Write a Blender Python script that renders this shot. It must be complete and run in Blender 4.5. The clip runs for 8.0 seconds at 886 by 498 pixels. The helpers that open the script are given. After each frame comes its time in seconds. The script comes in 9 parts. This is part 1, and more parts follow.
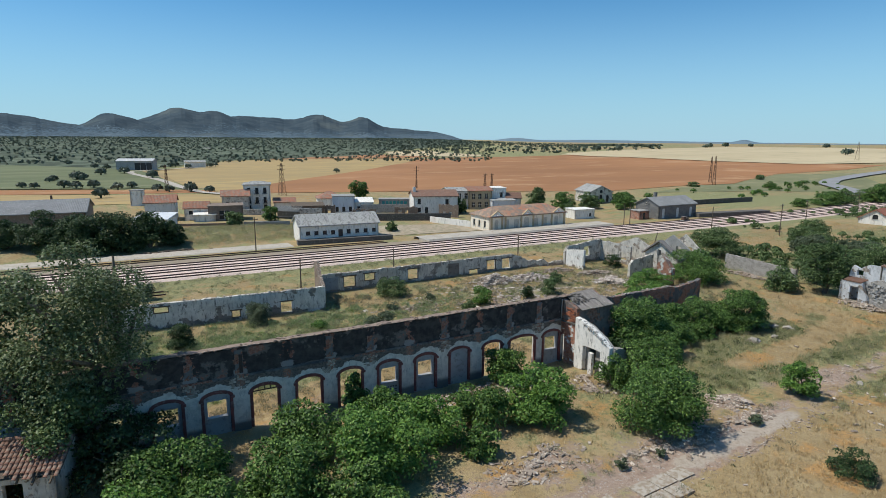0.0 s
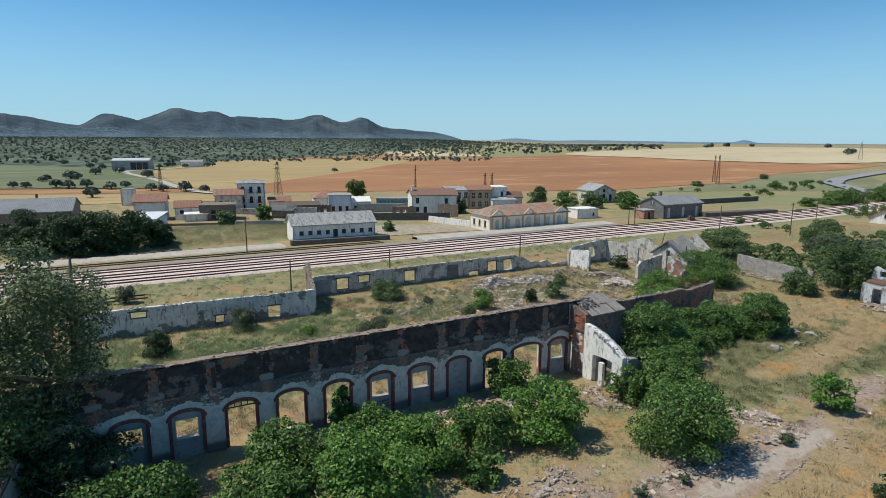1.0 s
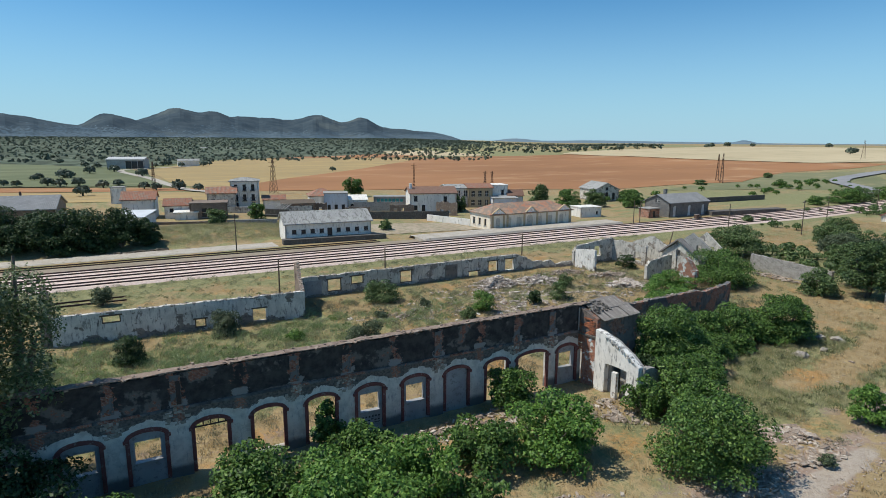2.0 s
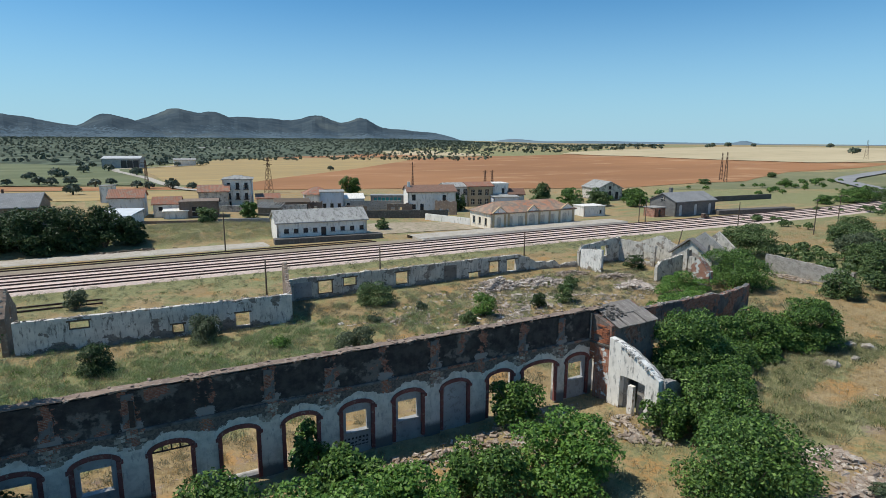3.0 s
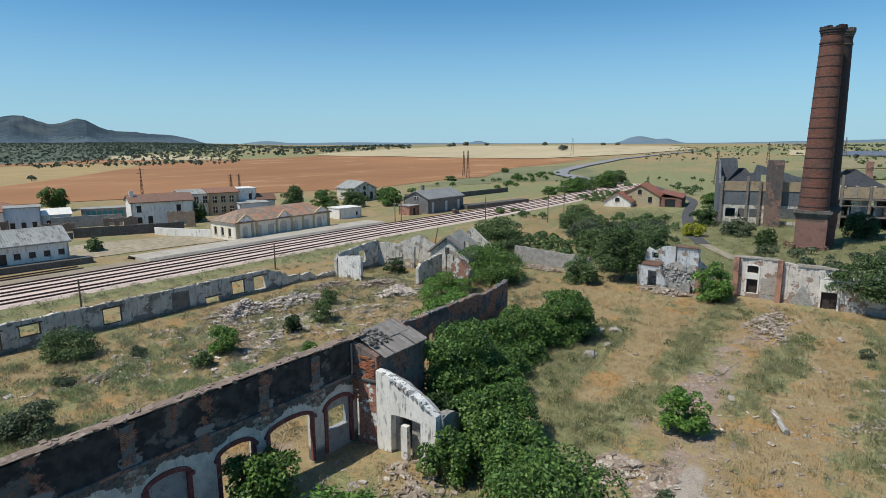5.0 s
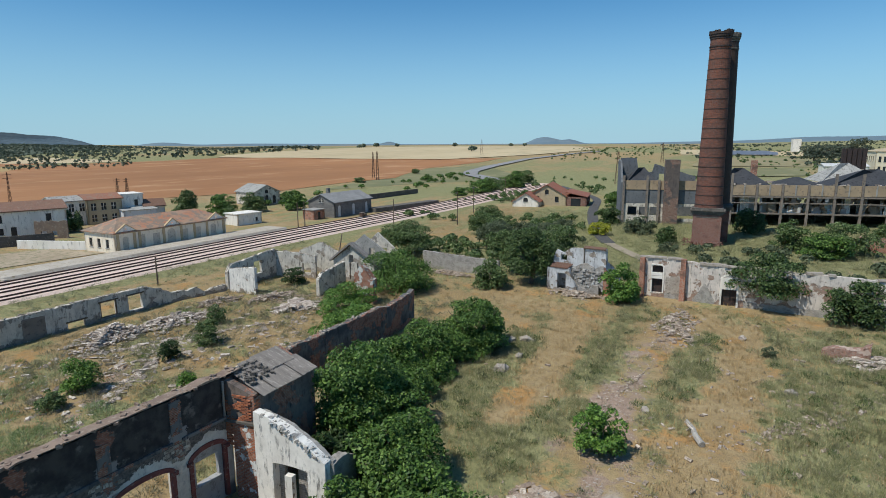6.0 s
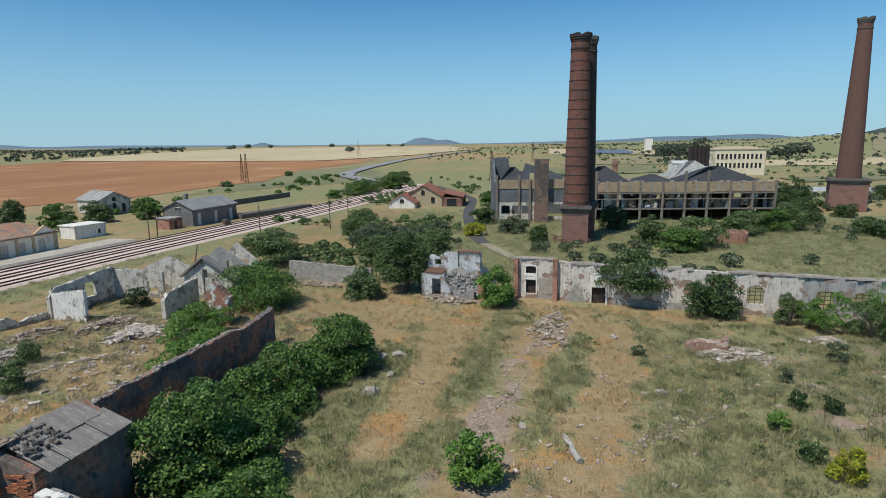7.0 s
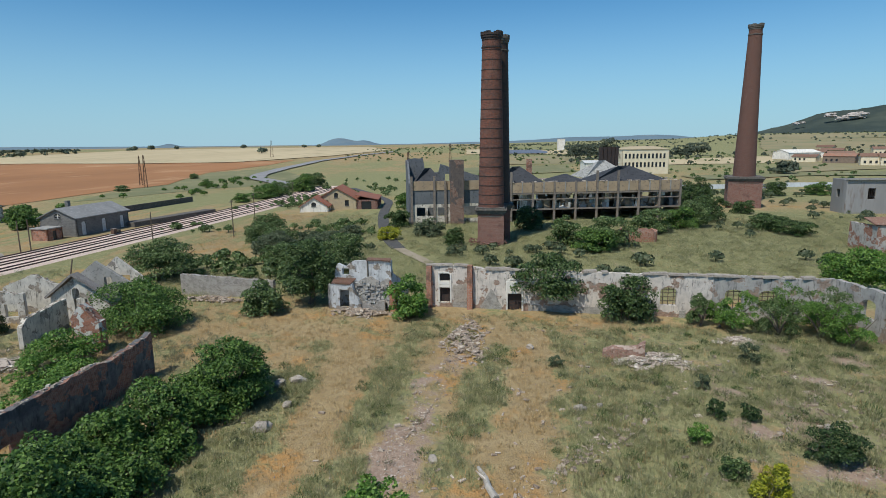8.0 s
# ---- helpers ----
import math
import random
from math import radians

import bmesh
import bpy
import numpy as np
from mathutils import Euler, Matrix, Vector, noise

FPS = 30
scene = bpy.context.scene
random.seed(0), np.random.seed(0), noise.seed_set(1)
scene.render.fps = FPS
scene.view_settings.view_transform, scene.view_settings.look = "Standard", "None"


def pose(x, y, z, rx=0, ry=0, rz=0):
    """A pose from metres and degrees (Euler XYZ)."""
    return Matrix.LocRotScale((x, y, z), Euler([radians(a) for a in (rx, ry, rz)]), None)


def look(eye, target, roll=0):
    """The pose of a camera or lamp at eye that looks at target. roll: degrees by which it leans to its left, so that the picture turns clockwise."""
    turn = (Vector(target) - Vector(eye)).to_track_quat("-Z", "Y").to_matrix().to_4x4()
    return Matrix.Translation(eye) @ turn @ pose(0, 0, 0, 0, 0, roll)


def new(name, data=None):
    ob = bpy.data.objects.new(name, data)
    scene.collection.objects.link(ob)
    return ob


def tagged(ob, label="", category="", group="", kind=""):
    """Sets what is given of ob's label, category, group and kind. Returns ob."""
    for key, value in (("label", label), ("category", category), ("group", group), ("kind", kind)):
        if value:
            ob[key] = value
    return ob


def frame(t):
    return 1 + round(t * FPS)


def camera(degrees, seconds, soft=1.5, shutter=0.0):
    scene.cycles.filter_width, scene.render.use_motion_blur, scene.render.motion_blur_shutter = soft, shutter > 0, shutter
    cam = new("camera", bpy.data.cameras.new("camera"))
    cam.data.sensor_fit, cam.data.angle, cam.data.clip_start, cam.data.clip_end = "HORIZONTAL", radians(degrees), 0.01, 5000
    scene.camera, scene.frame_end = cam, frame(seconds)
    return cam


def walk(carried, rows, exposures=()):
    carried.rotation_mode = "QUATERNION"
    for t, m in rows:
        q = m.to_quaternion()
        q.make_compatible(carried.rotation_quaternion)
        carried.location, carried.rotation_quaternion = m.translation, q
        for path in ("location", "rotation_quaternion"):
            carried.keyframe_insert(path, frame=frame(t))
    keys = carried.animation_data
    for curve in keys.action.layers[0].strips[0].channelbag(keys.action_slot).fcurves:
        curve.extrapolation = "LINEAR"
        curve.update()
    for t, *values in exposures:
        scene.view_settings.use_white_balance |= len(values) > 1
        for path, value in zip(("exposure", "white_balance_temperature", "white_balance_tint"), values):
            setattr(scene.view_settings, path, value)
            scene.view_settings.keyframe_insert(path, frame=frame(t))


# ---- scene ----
cam = camera(74.5, 8.0, soft=0.6)
METRES, EYE, TILT, LEAN, TURN = 34.0, 20.3, -0.62, 0.69, -31.9
ROWS = [
    (0.0, 0.0, 0.0, 0.0, 0.19, -10.15, -1.05),
    (0.5, 0.0028, 0.0608, -0.0095, 0.19, -10.12, -1.04),
    (1.0, 0.006, 0.122, -0.0217, 0.18, -10.1, -1.04),
    (1.5, 0.0089, 0.1843, -0.0353, 0.16, -10.1, -1.03),
    (3.0, 0.0168, 0.3724, -0.0736, 0.11, -10.02, -1.06),
    (3.5, 0.0212, 0.4344, -0.0836, -0.25, -10.01, -1.07),
    (4.0, 0.0352, 0.494, -0.0848, -4.05, -9.95, -0.91),
    (4.5, 0.0589, 0.5531, -0.0856, -14.56, -9.72, -0.52),
    (5.0, 0.0934, 0.6071, -0.0867, -23.45, -9.6, -0.14),
    (6.5, 0.2243, 0.736, -0.0863, -36.67, -9.48, 0.23),
    (7.0, 0.2775, 0.7683, -0.0856, -43.74, -9.51, 0.53),
    (7.5, 0.3307, 0.7976, -0.0853, -49.27, -9.54, 0.68),
    (8.0, 0.3862, 0.8223, -0.0847, -51.6, -9.54, 0.74),
]
walk(cam, [(t, pose(0, 0, EYE, TILT, LEAN, TURN) @ pose(METRES * x, METRES * y, METRES * z, 90 + pitch, roll, yaw)) for t, x, y, z, yaw, pitch, roll in ROWS], exposures=[(0.0, 0.09), (3.0, 0.08), (5.0, 0.03), (6.5, -0.03), (8.0, -0.05)])

# ---- light: clear early-summer midday ----
SUN = Vector((-0.53, 0.31, 1.0)).normalized()
world = bpy.data.worlds.new("sky")
scene.world = world
world.use_nodes = True
wn = world.node_tree.nodes
sky = wn.new("ShaderNodeTexSky")
sky.sky_type = "NISHITA"
sky.sun_disc = False
sky.sun_elevation = math.asin(SUN.z)
sky.sun_rotation = math.atan2(SUN.x, SUN.y)
sky.altitude, sky.air_density, sky.dust_density, sky.ozone_density = 1000, 1.0, 0.1, 1.8
wn["Background"].inputs["Strength"].default_value = 0.095
tint = wn.new("ShaderNodeMix")
tint.data_type, tint.blend_type = "RGBA", "MULTIPLY"
tint.inputs[0].default_value = 1.0
tint.inputs[7].default_value = (0.455, 0.955, 1.19, 1)
world.node_tree.links.new(sky.outputs["Color"], tint.inputs[6])
# pale haze low in the sky, all round
level = wn.new("ShaderNodeSeparateXYZ")
world.node_tree.links.new(wn.new("ShaderNodeTexCoord").outputs["Generated"], level.inputs[0])
low_sky = wn.new("ShaderNodeMapRange")
low_sky.interpolation_type = "SMOOTHSTEP"
world.node_tree.links.new(level.outputs[2], low_sky.inputs[0])
low_sky.inputs[1].default_value, low_sky.inputs[2].default_value, low_sky.inputs[3].default_value, low_sky.inputs[4].default_value = -0.05, 0.26, 0.92, 0.0
haze = wn.new("ShaderNodeMix")
haze.data_type = "RGBA"
haze.inputs[7].default_value = (3.9, 6.0, 7.5, 1)
world.node_tree.links.new(low_sky.outputs[0], haze.inputs[0])
world.node_tree.links.new(tint.outputs[2], haze.inputs[6])
world.node_tree.links.new(haze.outputs[2], wn["Background"].inputs["Color"])
sun = new("sun", bpy.data.lights.new("sun", "SUN"))
sun.data.energy, sun.data.angle, sun.data.color = 3.9, radians(0.53), (0.955, 0.925, 0.83)
sun.matrix_world = look(SUN * 100, (0, 0, 0))

# ---- materials ----
def node_mat(name):
    m = bpy.data.materials.new(name)
    m.use_nodes = True
    return m, m.node_tree.nodes, m.node_tree.links


def mix_rgb(N, K, fac, a, b):
    """A colour mix; fac, a and b are sockets or values."""
    n = N.new("ShaderNodeMix")
    n.data_type = "RGBA"
    for i, v in ((0, fac), (6, a), (7, b)):
        if isinstance(v, bpy.types.NodeSocket):
            K.new(v, n.inputs[i])
        else:
            n.inputs[i].default_value = v if i == 0 else (*v, 1)
    return n.outputs[2]


def ramp(N, K, v, lo, hi):
    n = N.new("ShaderNodeMapRange")
    n.interpolation_type = "SMOOTHSTEP"
    K.new(v, n.inputs[0])
    n.inputs[1].default_value, n.inputs[2].default_value = lo, hi
    return n.outputs[0]


def calc(N, K, op, *vals):
    n = N.new("ShaderNodeMath")
    n.operation = op
    for i, v in enumerate(vals):
        if isinstance(v, bpy.types.NodeSocket):
            K.new(v, n.inputs[i])
        else:
            n.inputs[i].default_value = v
    return n.outputs[0]


def noise_tex(N, K, co, scale, detail=3, rough=0.55, stretch=None):
    n = N.new("ShaderNodeTexNoise")
    n.inputs["Scale"].default_value, n.inputs["Detail"].default_value, n.inputs["Roughness"].default_value = scale, detail, rough
    if stretch:
        mp = N.new("ShaderNodeMapping")
        mp.inputs["Scale"].default_value = stretch
        K.new(co, mp.inputs[0])
        co = mp.outputs[0]
    K.new(co, n.inputs["Vector"])
    return n.outputs["Fac"]


def coords(N, kind):
    return N.new("ShaderNodeTexCoord").outputs[kind]


def finish(N, K, col, rough=0.9, height=None, bump=0.3, dist=0.03, metal=0.0, spec=0.3):
    p = N["Principled BSDF"]
    if isinstance(col, bpy.types.NodeSocket):
        K.new(col, p.inputs["Base Color"])
    else:
        p.inputs["Base Color"].default_value = (*col, 1)
    p.inputs["Roughness"].default_value, p.inputs["Metallic"].default_value = rough, metal
    p.inputs["Specular IOR Level"].default_value = spec
    if height is not None:
        b = N.new("ShaderNodeBump")
        b.inputs["Strength"].default_value, b.inputs["Distance"].default_value = bump, dist
        K.new(height, b.inputs["Height"])
        K.new(b.outputs[0], p.inputs["Normal"])
    return p


def paint(name, c1, c2, c3=None, s1=0.6, s2=5.0, cut=(0.52, 0.66), rough=0.9, bump=0.35, bscale=14, metal=0.0, spec=0.3, kind="Object", vary=0.0, stretch=None):
    """A weathered surface: c1 and c2 in broad patches, c3 as stains with edges, fine relief."""
    m, N, K = node_mat(name)
    co = coords(N, kind)
    col = mix_rgb(N, K, ramp(N, K, noise_tex(N, K, co, s1, 4, 0.6, stretch), 0.3, 0.7), c1, c2)
    if c3:
        col = mix_rgb(N, K, ramp(N, K, noise_tex(N, K, co, s2, 5, 0.65, stretch), *cut), col, c3)
    if vary:
        info = N.new("ShaderNodeObjectInfo").outputs["Random"]
        col = mix_rgb(N, K, calc(N, K, "MULTIPLY", info, vary), col, tuple(0.55 * c for c in c1))
    finish(N, K, col, rough, noise_tex(N, K, co, bscale, 4), bump, 0.04, metal, spec)
    return m


def brick_tex(N, K, co, c1, c2, mortar, w=0.27, h=0.075, gap=0.012):
    n = N.new("ShaderNodeTexBrick")
    for k, v in (("Color1", c1), ("Color2", c2), ("Mortar", mortar)):
        n.inputs[k].default_value = (*v, 1)
    n.inputs["Scale"].default_value = 1.0
    n.inputs["Mortar Size"].default_value, n.inputs["Brick Width"].default_value, n.inputs["Row Height"].default_value = gap, w, h
    K.new(co, n.inputs["Vector"])
    return n.outputs["Color"], n.outputs["Fac"]


def brickwork(name, c1, c2, mortar, stain, w=0.27, h=0.075, cut=(0.5, 0.7), s=0.5):
    m, N, K = node_mat(name)
    co = coords(N, "UV")
    col, fac = brick_tex(N, K, co, c1, c2, mortar, w, h)
    n1 = noise_tex(N, K, co, s, 5, 0.65)
    col = mix_rgb(N, K, ramp(N, K, n1, *cut), col, stain)
    finish(N, K, col, 0.92, calc(N, K, "ADD", fac, noise_tex(N, K, co, 9, 3)), 0.5, 0.02)
    return m


def plaster_over_brick(name, plaster, plaster2, dirt, bare=0.6, s=0.45, brick=(0.30, 0.12, 0.07), brick2=(0.22, 0.10, 0.07), foot=0.5, course=(0.27, 0.075)):
    """Old render that has fallen off in patches and shows the masonry under it."""
    m, N, K = node_mat(name)
    co = coords(N, "UV")
    bcol, bfac = brick_tex(N, K, co, brick, brick2, (0.33, 0.28, 0.23), *course)
    bcol = mix_rgb(N, K, ramp(N, K, noise_tex(N, K, co, 3.0, 5, 0.7), 0.45, 0.7), bcol, tuple(0.5 * c for c in brick2))
    col = mix_rgb(N, K, ramp(N, K, noise_tex(N, K, co, 0.9, 5, 0.65), 0.35, 0.7), plaster, plaster2)
    col = mix_rgb(N, K, ramp(N, K, noise_tex(N, K, co, 1.6, 6, 0.7, (2.2, 0.5, 1)), 0.5, 0.68), col, dirt)
    n = noise_tex(N, K, co, s, 6, 0.62)
    sep = N.new("ShaderNodeSeparateXYZ")
    K.new(co, sep.inputs[0])
    low = ramp(N, K, sep.outputs[1], foot * 2.2, foot * 0.3)
    n = calc(N, K, "ADD", n, calc(N, K, "MULTIPLY", low, 0.13))
    off = ramp(N, K, n, bare, bare + 0.025)
    col = mix_rgb(N, K, off, col, bcol)
    hgt = calc(N, K, "ADD", calc(N, K, "MULTIPLY", off, -1.0), calc(N, K, "MULTIPLY", noise_tex(N, K, co, 8, 4), 0.5))
    finish(N, K, col, 0.92, hgt, 0.5, 0.04)
    return m


def foliage(name, dark, mid, light, trans=0.17, rough=0.55, upright=False):
    """Leaves of many shades; thin grass (upright) takes the light as the sward it stands in."""
    m, N, K = node_mat(name)
    rnd = N.new("ShaderNodeNewGeometry").outputs["Random Per Island"]
    col = mix_rgb(N, K, ramp(N, K, rnd, 0.0, 0.75), dark, mid)
    col = mix_rgb(N, K, ramp(N, K, rnd, 0.72, 1.0), col, light)
    col = mix_rgb(N, K, ramp(N, K, noise_tex(N, K, coords(N, "Object"), 0.7, 2), 0.5, 0.92), col, light)
    p = finish(N, K, col, rough, spec=0.35)
    t = N.new("ShaderNodeBsdfTranslucent")
    K.new(col, t.inputs["Color"])
    if upright:
        up = N.new("ShaderNodeCombineXYZ")
        up.inputs[0].default_value, up.inputs[1].default_value, up.inputs[2].default_value = -0.15, -0.1, 0.98
        K.new(up.outputs[0], p.inputs["Normal"])
    mx = N.new("ShaderNodeMixShader")
    mx.inputs[0].default_value = trans
    K.new(p.outputs[0], mx.inputs[1])
    K.new(t.outputs[0], mx.inputs[2])
    K.new(mx.outputs[0], N["Material Output"].inputs["Surface"])
    return m


LEAF = {
    "fig": foliage("fig_leaves", (0.030, 0.070, 0.013), (0.088, 0.172, 0.031), (0.20, 0.31, 0.07)),
    "fresh": foliage("fresh_leaves", (0.045, 0.115, 0.017), (0.115, 0.225, 0.035), (0.23, 0.36, 0.075)),
    "dark": foliage("dark_leaves", (0.017, 0.038, 0.011), (0.040, 0.078, 0.021), (0.085, 0.13, 0.042)),
    "scrub": foliage("scrub_leaves", (0.026, 0.052, 0.015), (0.064, 0.112, 0.030), (0.145, 0.20, 0.07)),
    "elm": foliage("elm_leaves", (0.042, 0.078, 0.023), (0.100, 0.158, 0.045), (0.24, 0.30, 0.13)),
    "poplar": foliage("poplar_leaves", (0.058, 0.092, 0.034), (0.135, 0.185, 0.07), (0.32, 0.35, 0.20), 0.25),
    "grey": foliage("grey_leaves", (0.06, 0.085, 0.045), (0.10, 0.13, 0.065), (0.16, 0.18, 0.10)),
    "yellow": foliage("broom_flowers", (0.16, 0.19, 0.02), (0.32, 0.33, 0.02), (0.46, 0.44, 0.04)),
    # far trees only: greens paled and greyed to include distance haze
    "oak": foliage("hazed_oak_leaves", (0.060, 0.079, 0.055), (0.092, 0.114, 0.074), (0.135, 0.157, 0.10), 0.1),
}
BARK = paint("bark", (0.13, 0.10, 0.075), (0.20, 0.17, 0.13), (0.07, 0.055, 0.04), 2, 9)
def shards(name, c1, c2, c3):
    """Broken pieces, each of its own shade."""
    m, N, K = node_mat(name)
    rnd = N.new("ShaderNodeNewGeometry").outputs["Random Per Island"]
    co = coords(N, "Object")
    col = mix_rgb(N, K, ramp(N, K, rnd, 0.1, 0.6), c1, c2)
    col = mix_rgb(N, K, ramp(N, K, rnd, 0.7, 1.0), col, c3)
    col = mix_rgb(N, K, ramp(N, K, noise_tex(N, K, co, 5, 5, 0.7), 0.45, 0.7), col, tuple(0.6 * c for c in c1))
    finish(N, K, col, 0.92, noise_tex(N, K, co, 12, 4), 0.6, 0.04)
    return m


STRAW = foliage("dry_grass", (0.38, 0.255, 0.11), (0.49, 0.345, 0.165), (0.59, 0.475, 0.28), 0.12, 0.95, True)
GREENGRASS = foliage("green_grass", (0.25, 0.255, 0.115), (0.335, 0.33, 0.16), (0.48, 0.445, 0.265), 0.12, 0.95, True)
TUSSOCK = foliage("grey_green_tussock", (0.20, 0.215, 0.11), (0.31, 0.315, 0.172), (0.44, 0.425, 0.265), 0.3, 0.9)
YARDWEED = foliage("feathery_yard_weed", (0.185, 0.205, 0.09), (0.28, 0.295, 0.14), (0.46, 0.43, 0.265), 0.15, 0.95, True)
HAYGRASS = foliage("wispy_seeding_grass", (0.26, 0.27, 0.125), (0.40, 0.375, 0.19), (0.58, 0.50, 0.31), 0.12, 0.95, True)
DRYTUSSOCK = foliage("grey_dry_tussock", (0.17, 0.165, 0.105), (0.27, 0.255, 0.165), (0.42, 0.38, 0.26), 0.3, 0.9)
SOFTGRASS = foliage("soft_meadow_grass", (0.29, 0.34, 0.17), (0.38, 0.43, 0.23), (0.50, 0.51, 0.32), 0.12, 0.95, True)
SOFTMOUND = foliage("soft_green_mound", (0.20, 0.27, 0.11), (0.32, 0.40, 0.18), (0.48, 0.53, 0.31), 0.3, 0.9)
WEED = foliage("grey_weeds", (0.20, 0.21, 0.135), (0.29, 0.29, 0.19), (0.42, 0.40, 0.28), 0.12, 0.95, True)
WHITE = plaster_over_brick("white_plaster", (0.82, 0.785, 0.725), (0.66, 0.63, 0.58), (0.30, 0.29, 0.275), 0.61, 0.9, (0.42, 0.34, 0.28), (0.30, 0.24, 0.20))
OLDWHITE = plaster_over_brick("old_white_plaster", (0.68, 0.625, 0.54), (0.46, 0.42, 0.36), (0.17, 0.16, 0.145), 0.555, 0.7, (0.34, 0.30, 0.26), (0.26, 0.23, 0.20), 0.3, (0.36, 0.16))
PEELWHITE = plaster_over_brick("peeling_rear_limewash", (0.76, 0.715, 0.65), (0.55, 0.52, 0.475), (0.14, 0.13, 0.12), 0.57, 0.5, (0.30, 0.27, 0.24), (0.22, 0.20, 0.18), 0.5, (0.36, 0.16))
ROOMWHITE = plaster_over_brick("stained_room_plaster", (0.62, 0.58, 0.515), (0.42, 0.39, 0.345), (0.16, 0.15, 0.135), 0.56, 0.6, (0.36, 0.31, 0.26), (0.28, 0.24, 0.20), 0.4, (0.36, 0.16))
PINKISH = plaster_over_brick("weathered_pinkish_plaster", (0.68, 0.61, 0.545), (0.51, 0.46, 0.41), (0.22, 0.20, 0.185), 0.55, 0.6, (0.38, 0.23, 0.17), (0.30, 0.22, 0.17), 0.55, (0.34, 0.14))
DARKPLASTER = plaster_over_brick("dark_grey_plaster", (0.082, 0.082, 0.086), (0.20, 0.195, 0.19), (0.055, 0.052, 0.052), 0.51, 0.6, (0.36, 0.13, 0.08), (0.24, 0.10, 0.07))
BRICK = brickwork("red_brick", (0.50, 0.165, 0.08), (0.36, 0.12, 0.065), (0.42, 0.34, 0.28), (0.20, 0.115, 0.085), cut=(0.46, 0.62), s=0.8)
ANNEXWHITE = plaster_over_brick("blotched_annex_plaster", (0.88, 0.845, 0.785), (0.70, 0.665, 0.61), (0.24, 0.23, 0.22), 0.615, 0.8, (0.36, 0.27, 0.21), (0.27, 0.22, 0.18))
RUBBLEWALL = brickwork("rubble_masonry", (0.42, 0.395, 0.36), (0.27, 0.25, 0.23), (0.20, 0.18, 0.16), (0.40, 0.375, 0.34), 0.24, 0.11, (0.42, 0.62), 1.6)
GREYSTONE = brickwork("grey_stone_blocks", (0.20, 0.19, 0.18), (0.15, 0.145, 0.14), (0.26, 0.25, 0.23), (0.12, 0.12, 0.115), 0.6, 0.3)
DARKBRICK = brickwork("dark_weathered_brick", (0.27, 0.105, 0.075), (0.21, 0.082, 0.06), (0.27, 0.20, 0.17), (0.15, 0.085, 0.07))
CHIMNEYBRICK = brickwork("chimney_brick", (0.235, 0.09, 0.06), (0.15, 0.064, 0.048), (0.15, 0.11, 0.095), (0.105, 0.066, 0.056), 0.5, 0.15, (0.4, 0.75), 0.35)
SOOT = paint("sooty_iron", (0.035, 0.03, 0.03), (0.06, 0.045, 0.04), (0.10, 0.05, 0.035), 2, 8, rough=0.7)
REDPAINT = paint("oxblood_paint", (0.23, 0.078, 0.066), (0.16, 0.058, 0.05), (0.28, 0.18, 0.15), 1.5, 5, (0.56, 0.66))
GREYPLASTER = paint("grey_infill_plaster", (0.42, 0.41, 0.40), (0.33, 0.325, 0.32), (0.26, 0.25, 0.24), 0.8, 4)
CONCRETE = paint("weathered_concrete", (0.40, 0.38, 0.35), (0.30, 0.29, 0.27), (0.19, 0.18, 0.17), 0.5, 3)
TANCONCRETE = paint("tan_render", (0.44, 0.33, 0.22), (0.36, 0.27, 0.18), (0.24, 0.19, 0.14), 0.3, 1.6)
SLATEGREY = paint("grey_blue_render", (0.13, 0.14, 0.155), (0.17, 0.18, 0.19), (0.09, 0.095, 0.10), 0.4, 2)
DARKSLATE = paint("dark_slate_roof", (0.045, 0.048, 0.055), (0.065, 0.068, 0.075), (0.03, 0.03, 0.035), 0.4, 2, rough=0.8)
FIBRE = paint("fibre_cement_sheet", (0.42, 0.41, 0.385), (0.33, 0.325, 0.305), (0.21, 0.205, 0.19), 0.5, 1.6, (0.48, 0.64), rough=0.9, stretch=(1.3, 0.5, 1))
GREYROOF = paint("grey_roof_sheet", (0.26, 0.26, 0.26), (0.21, 0.21, 0.21), (0.32, 0.32, 0.31), 0.4, 2)
TILE = paint("clay_roof_tile", (0.43, 0.19, 0.12), (0.32, 0.165, 0.115), (0.31, 0.245, 0.185), 0.6, 1.3, (0.46, 0.6), vary=0.45)
STATIONTILE = paint("patched_station_tile", (0.47, 0.19, 0.105), (0.36, 0.275, 0.20), (0.26, 0.20, 0.155), 0.25, 0.9, (0.46, 0.54))
OLDTILE = paint("lichened_roof_tile", (0.30, 0.165, 0.115), (0.23, 0.14, 0.105), (0.33, 0.27, 0.21), 1.2, 4, vary=0.75)
DARKTILE = paint("dark_red_roof_tile", (0.34, 0.13, 0.085), (0.27, 0.11, 0.075), (0.25, 0.19, 0.15), 0.35, 2.2, vary=0.3)
LIME = paint("limewash", (0.87, 0.83, 0.76), (0.76, 0.715, 0.64), (0.48, 0.445, 0.40), 0.5, 1.6, (0.52, 0.68), stretch=(1.4, 1.4, 0.45))
STATIONWALL = paint("cream_station_render", (0.86, 0.77, 0.63), (0.76, 0.67, 0.54), (0.52, 0.44, 0.34), 0.4, 1.4, (0.54, 0.7), stretch=(1.4, 1.4, 0.45))
BLUEWHITE = paint("bluish_limewash", (0.66, 0.69, 0.72), (0.57, 0.60, 0.64), (0.45, 0.44, 0.42), 0.4, 1.6, (0.54, 0.7), stretch=(1.4, 1.4, 0.45))
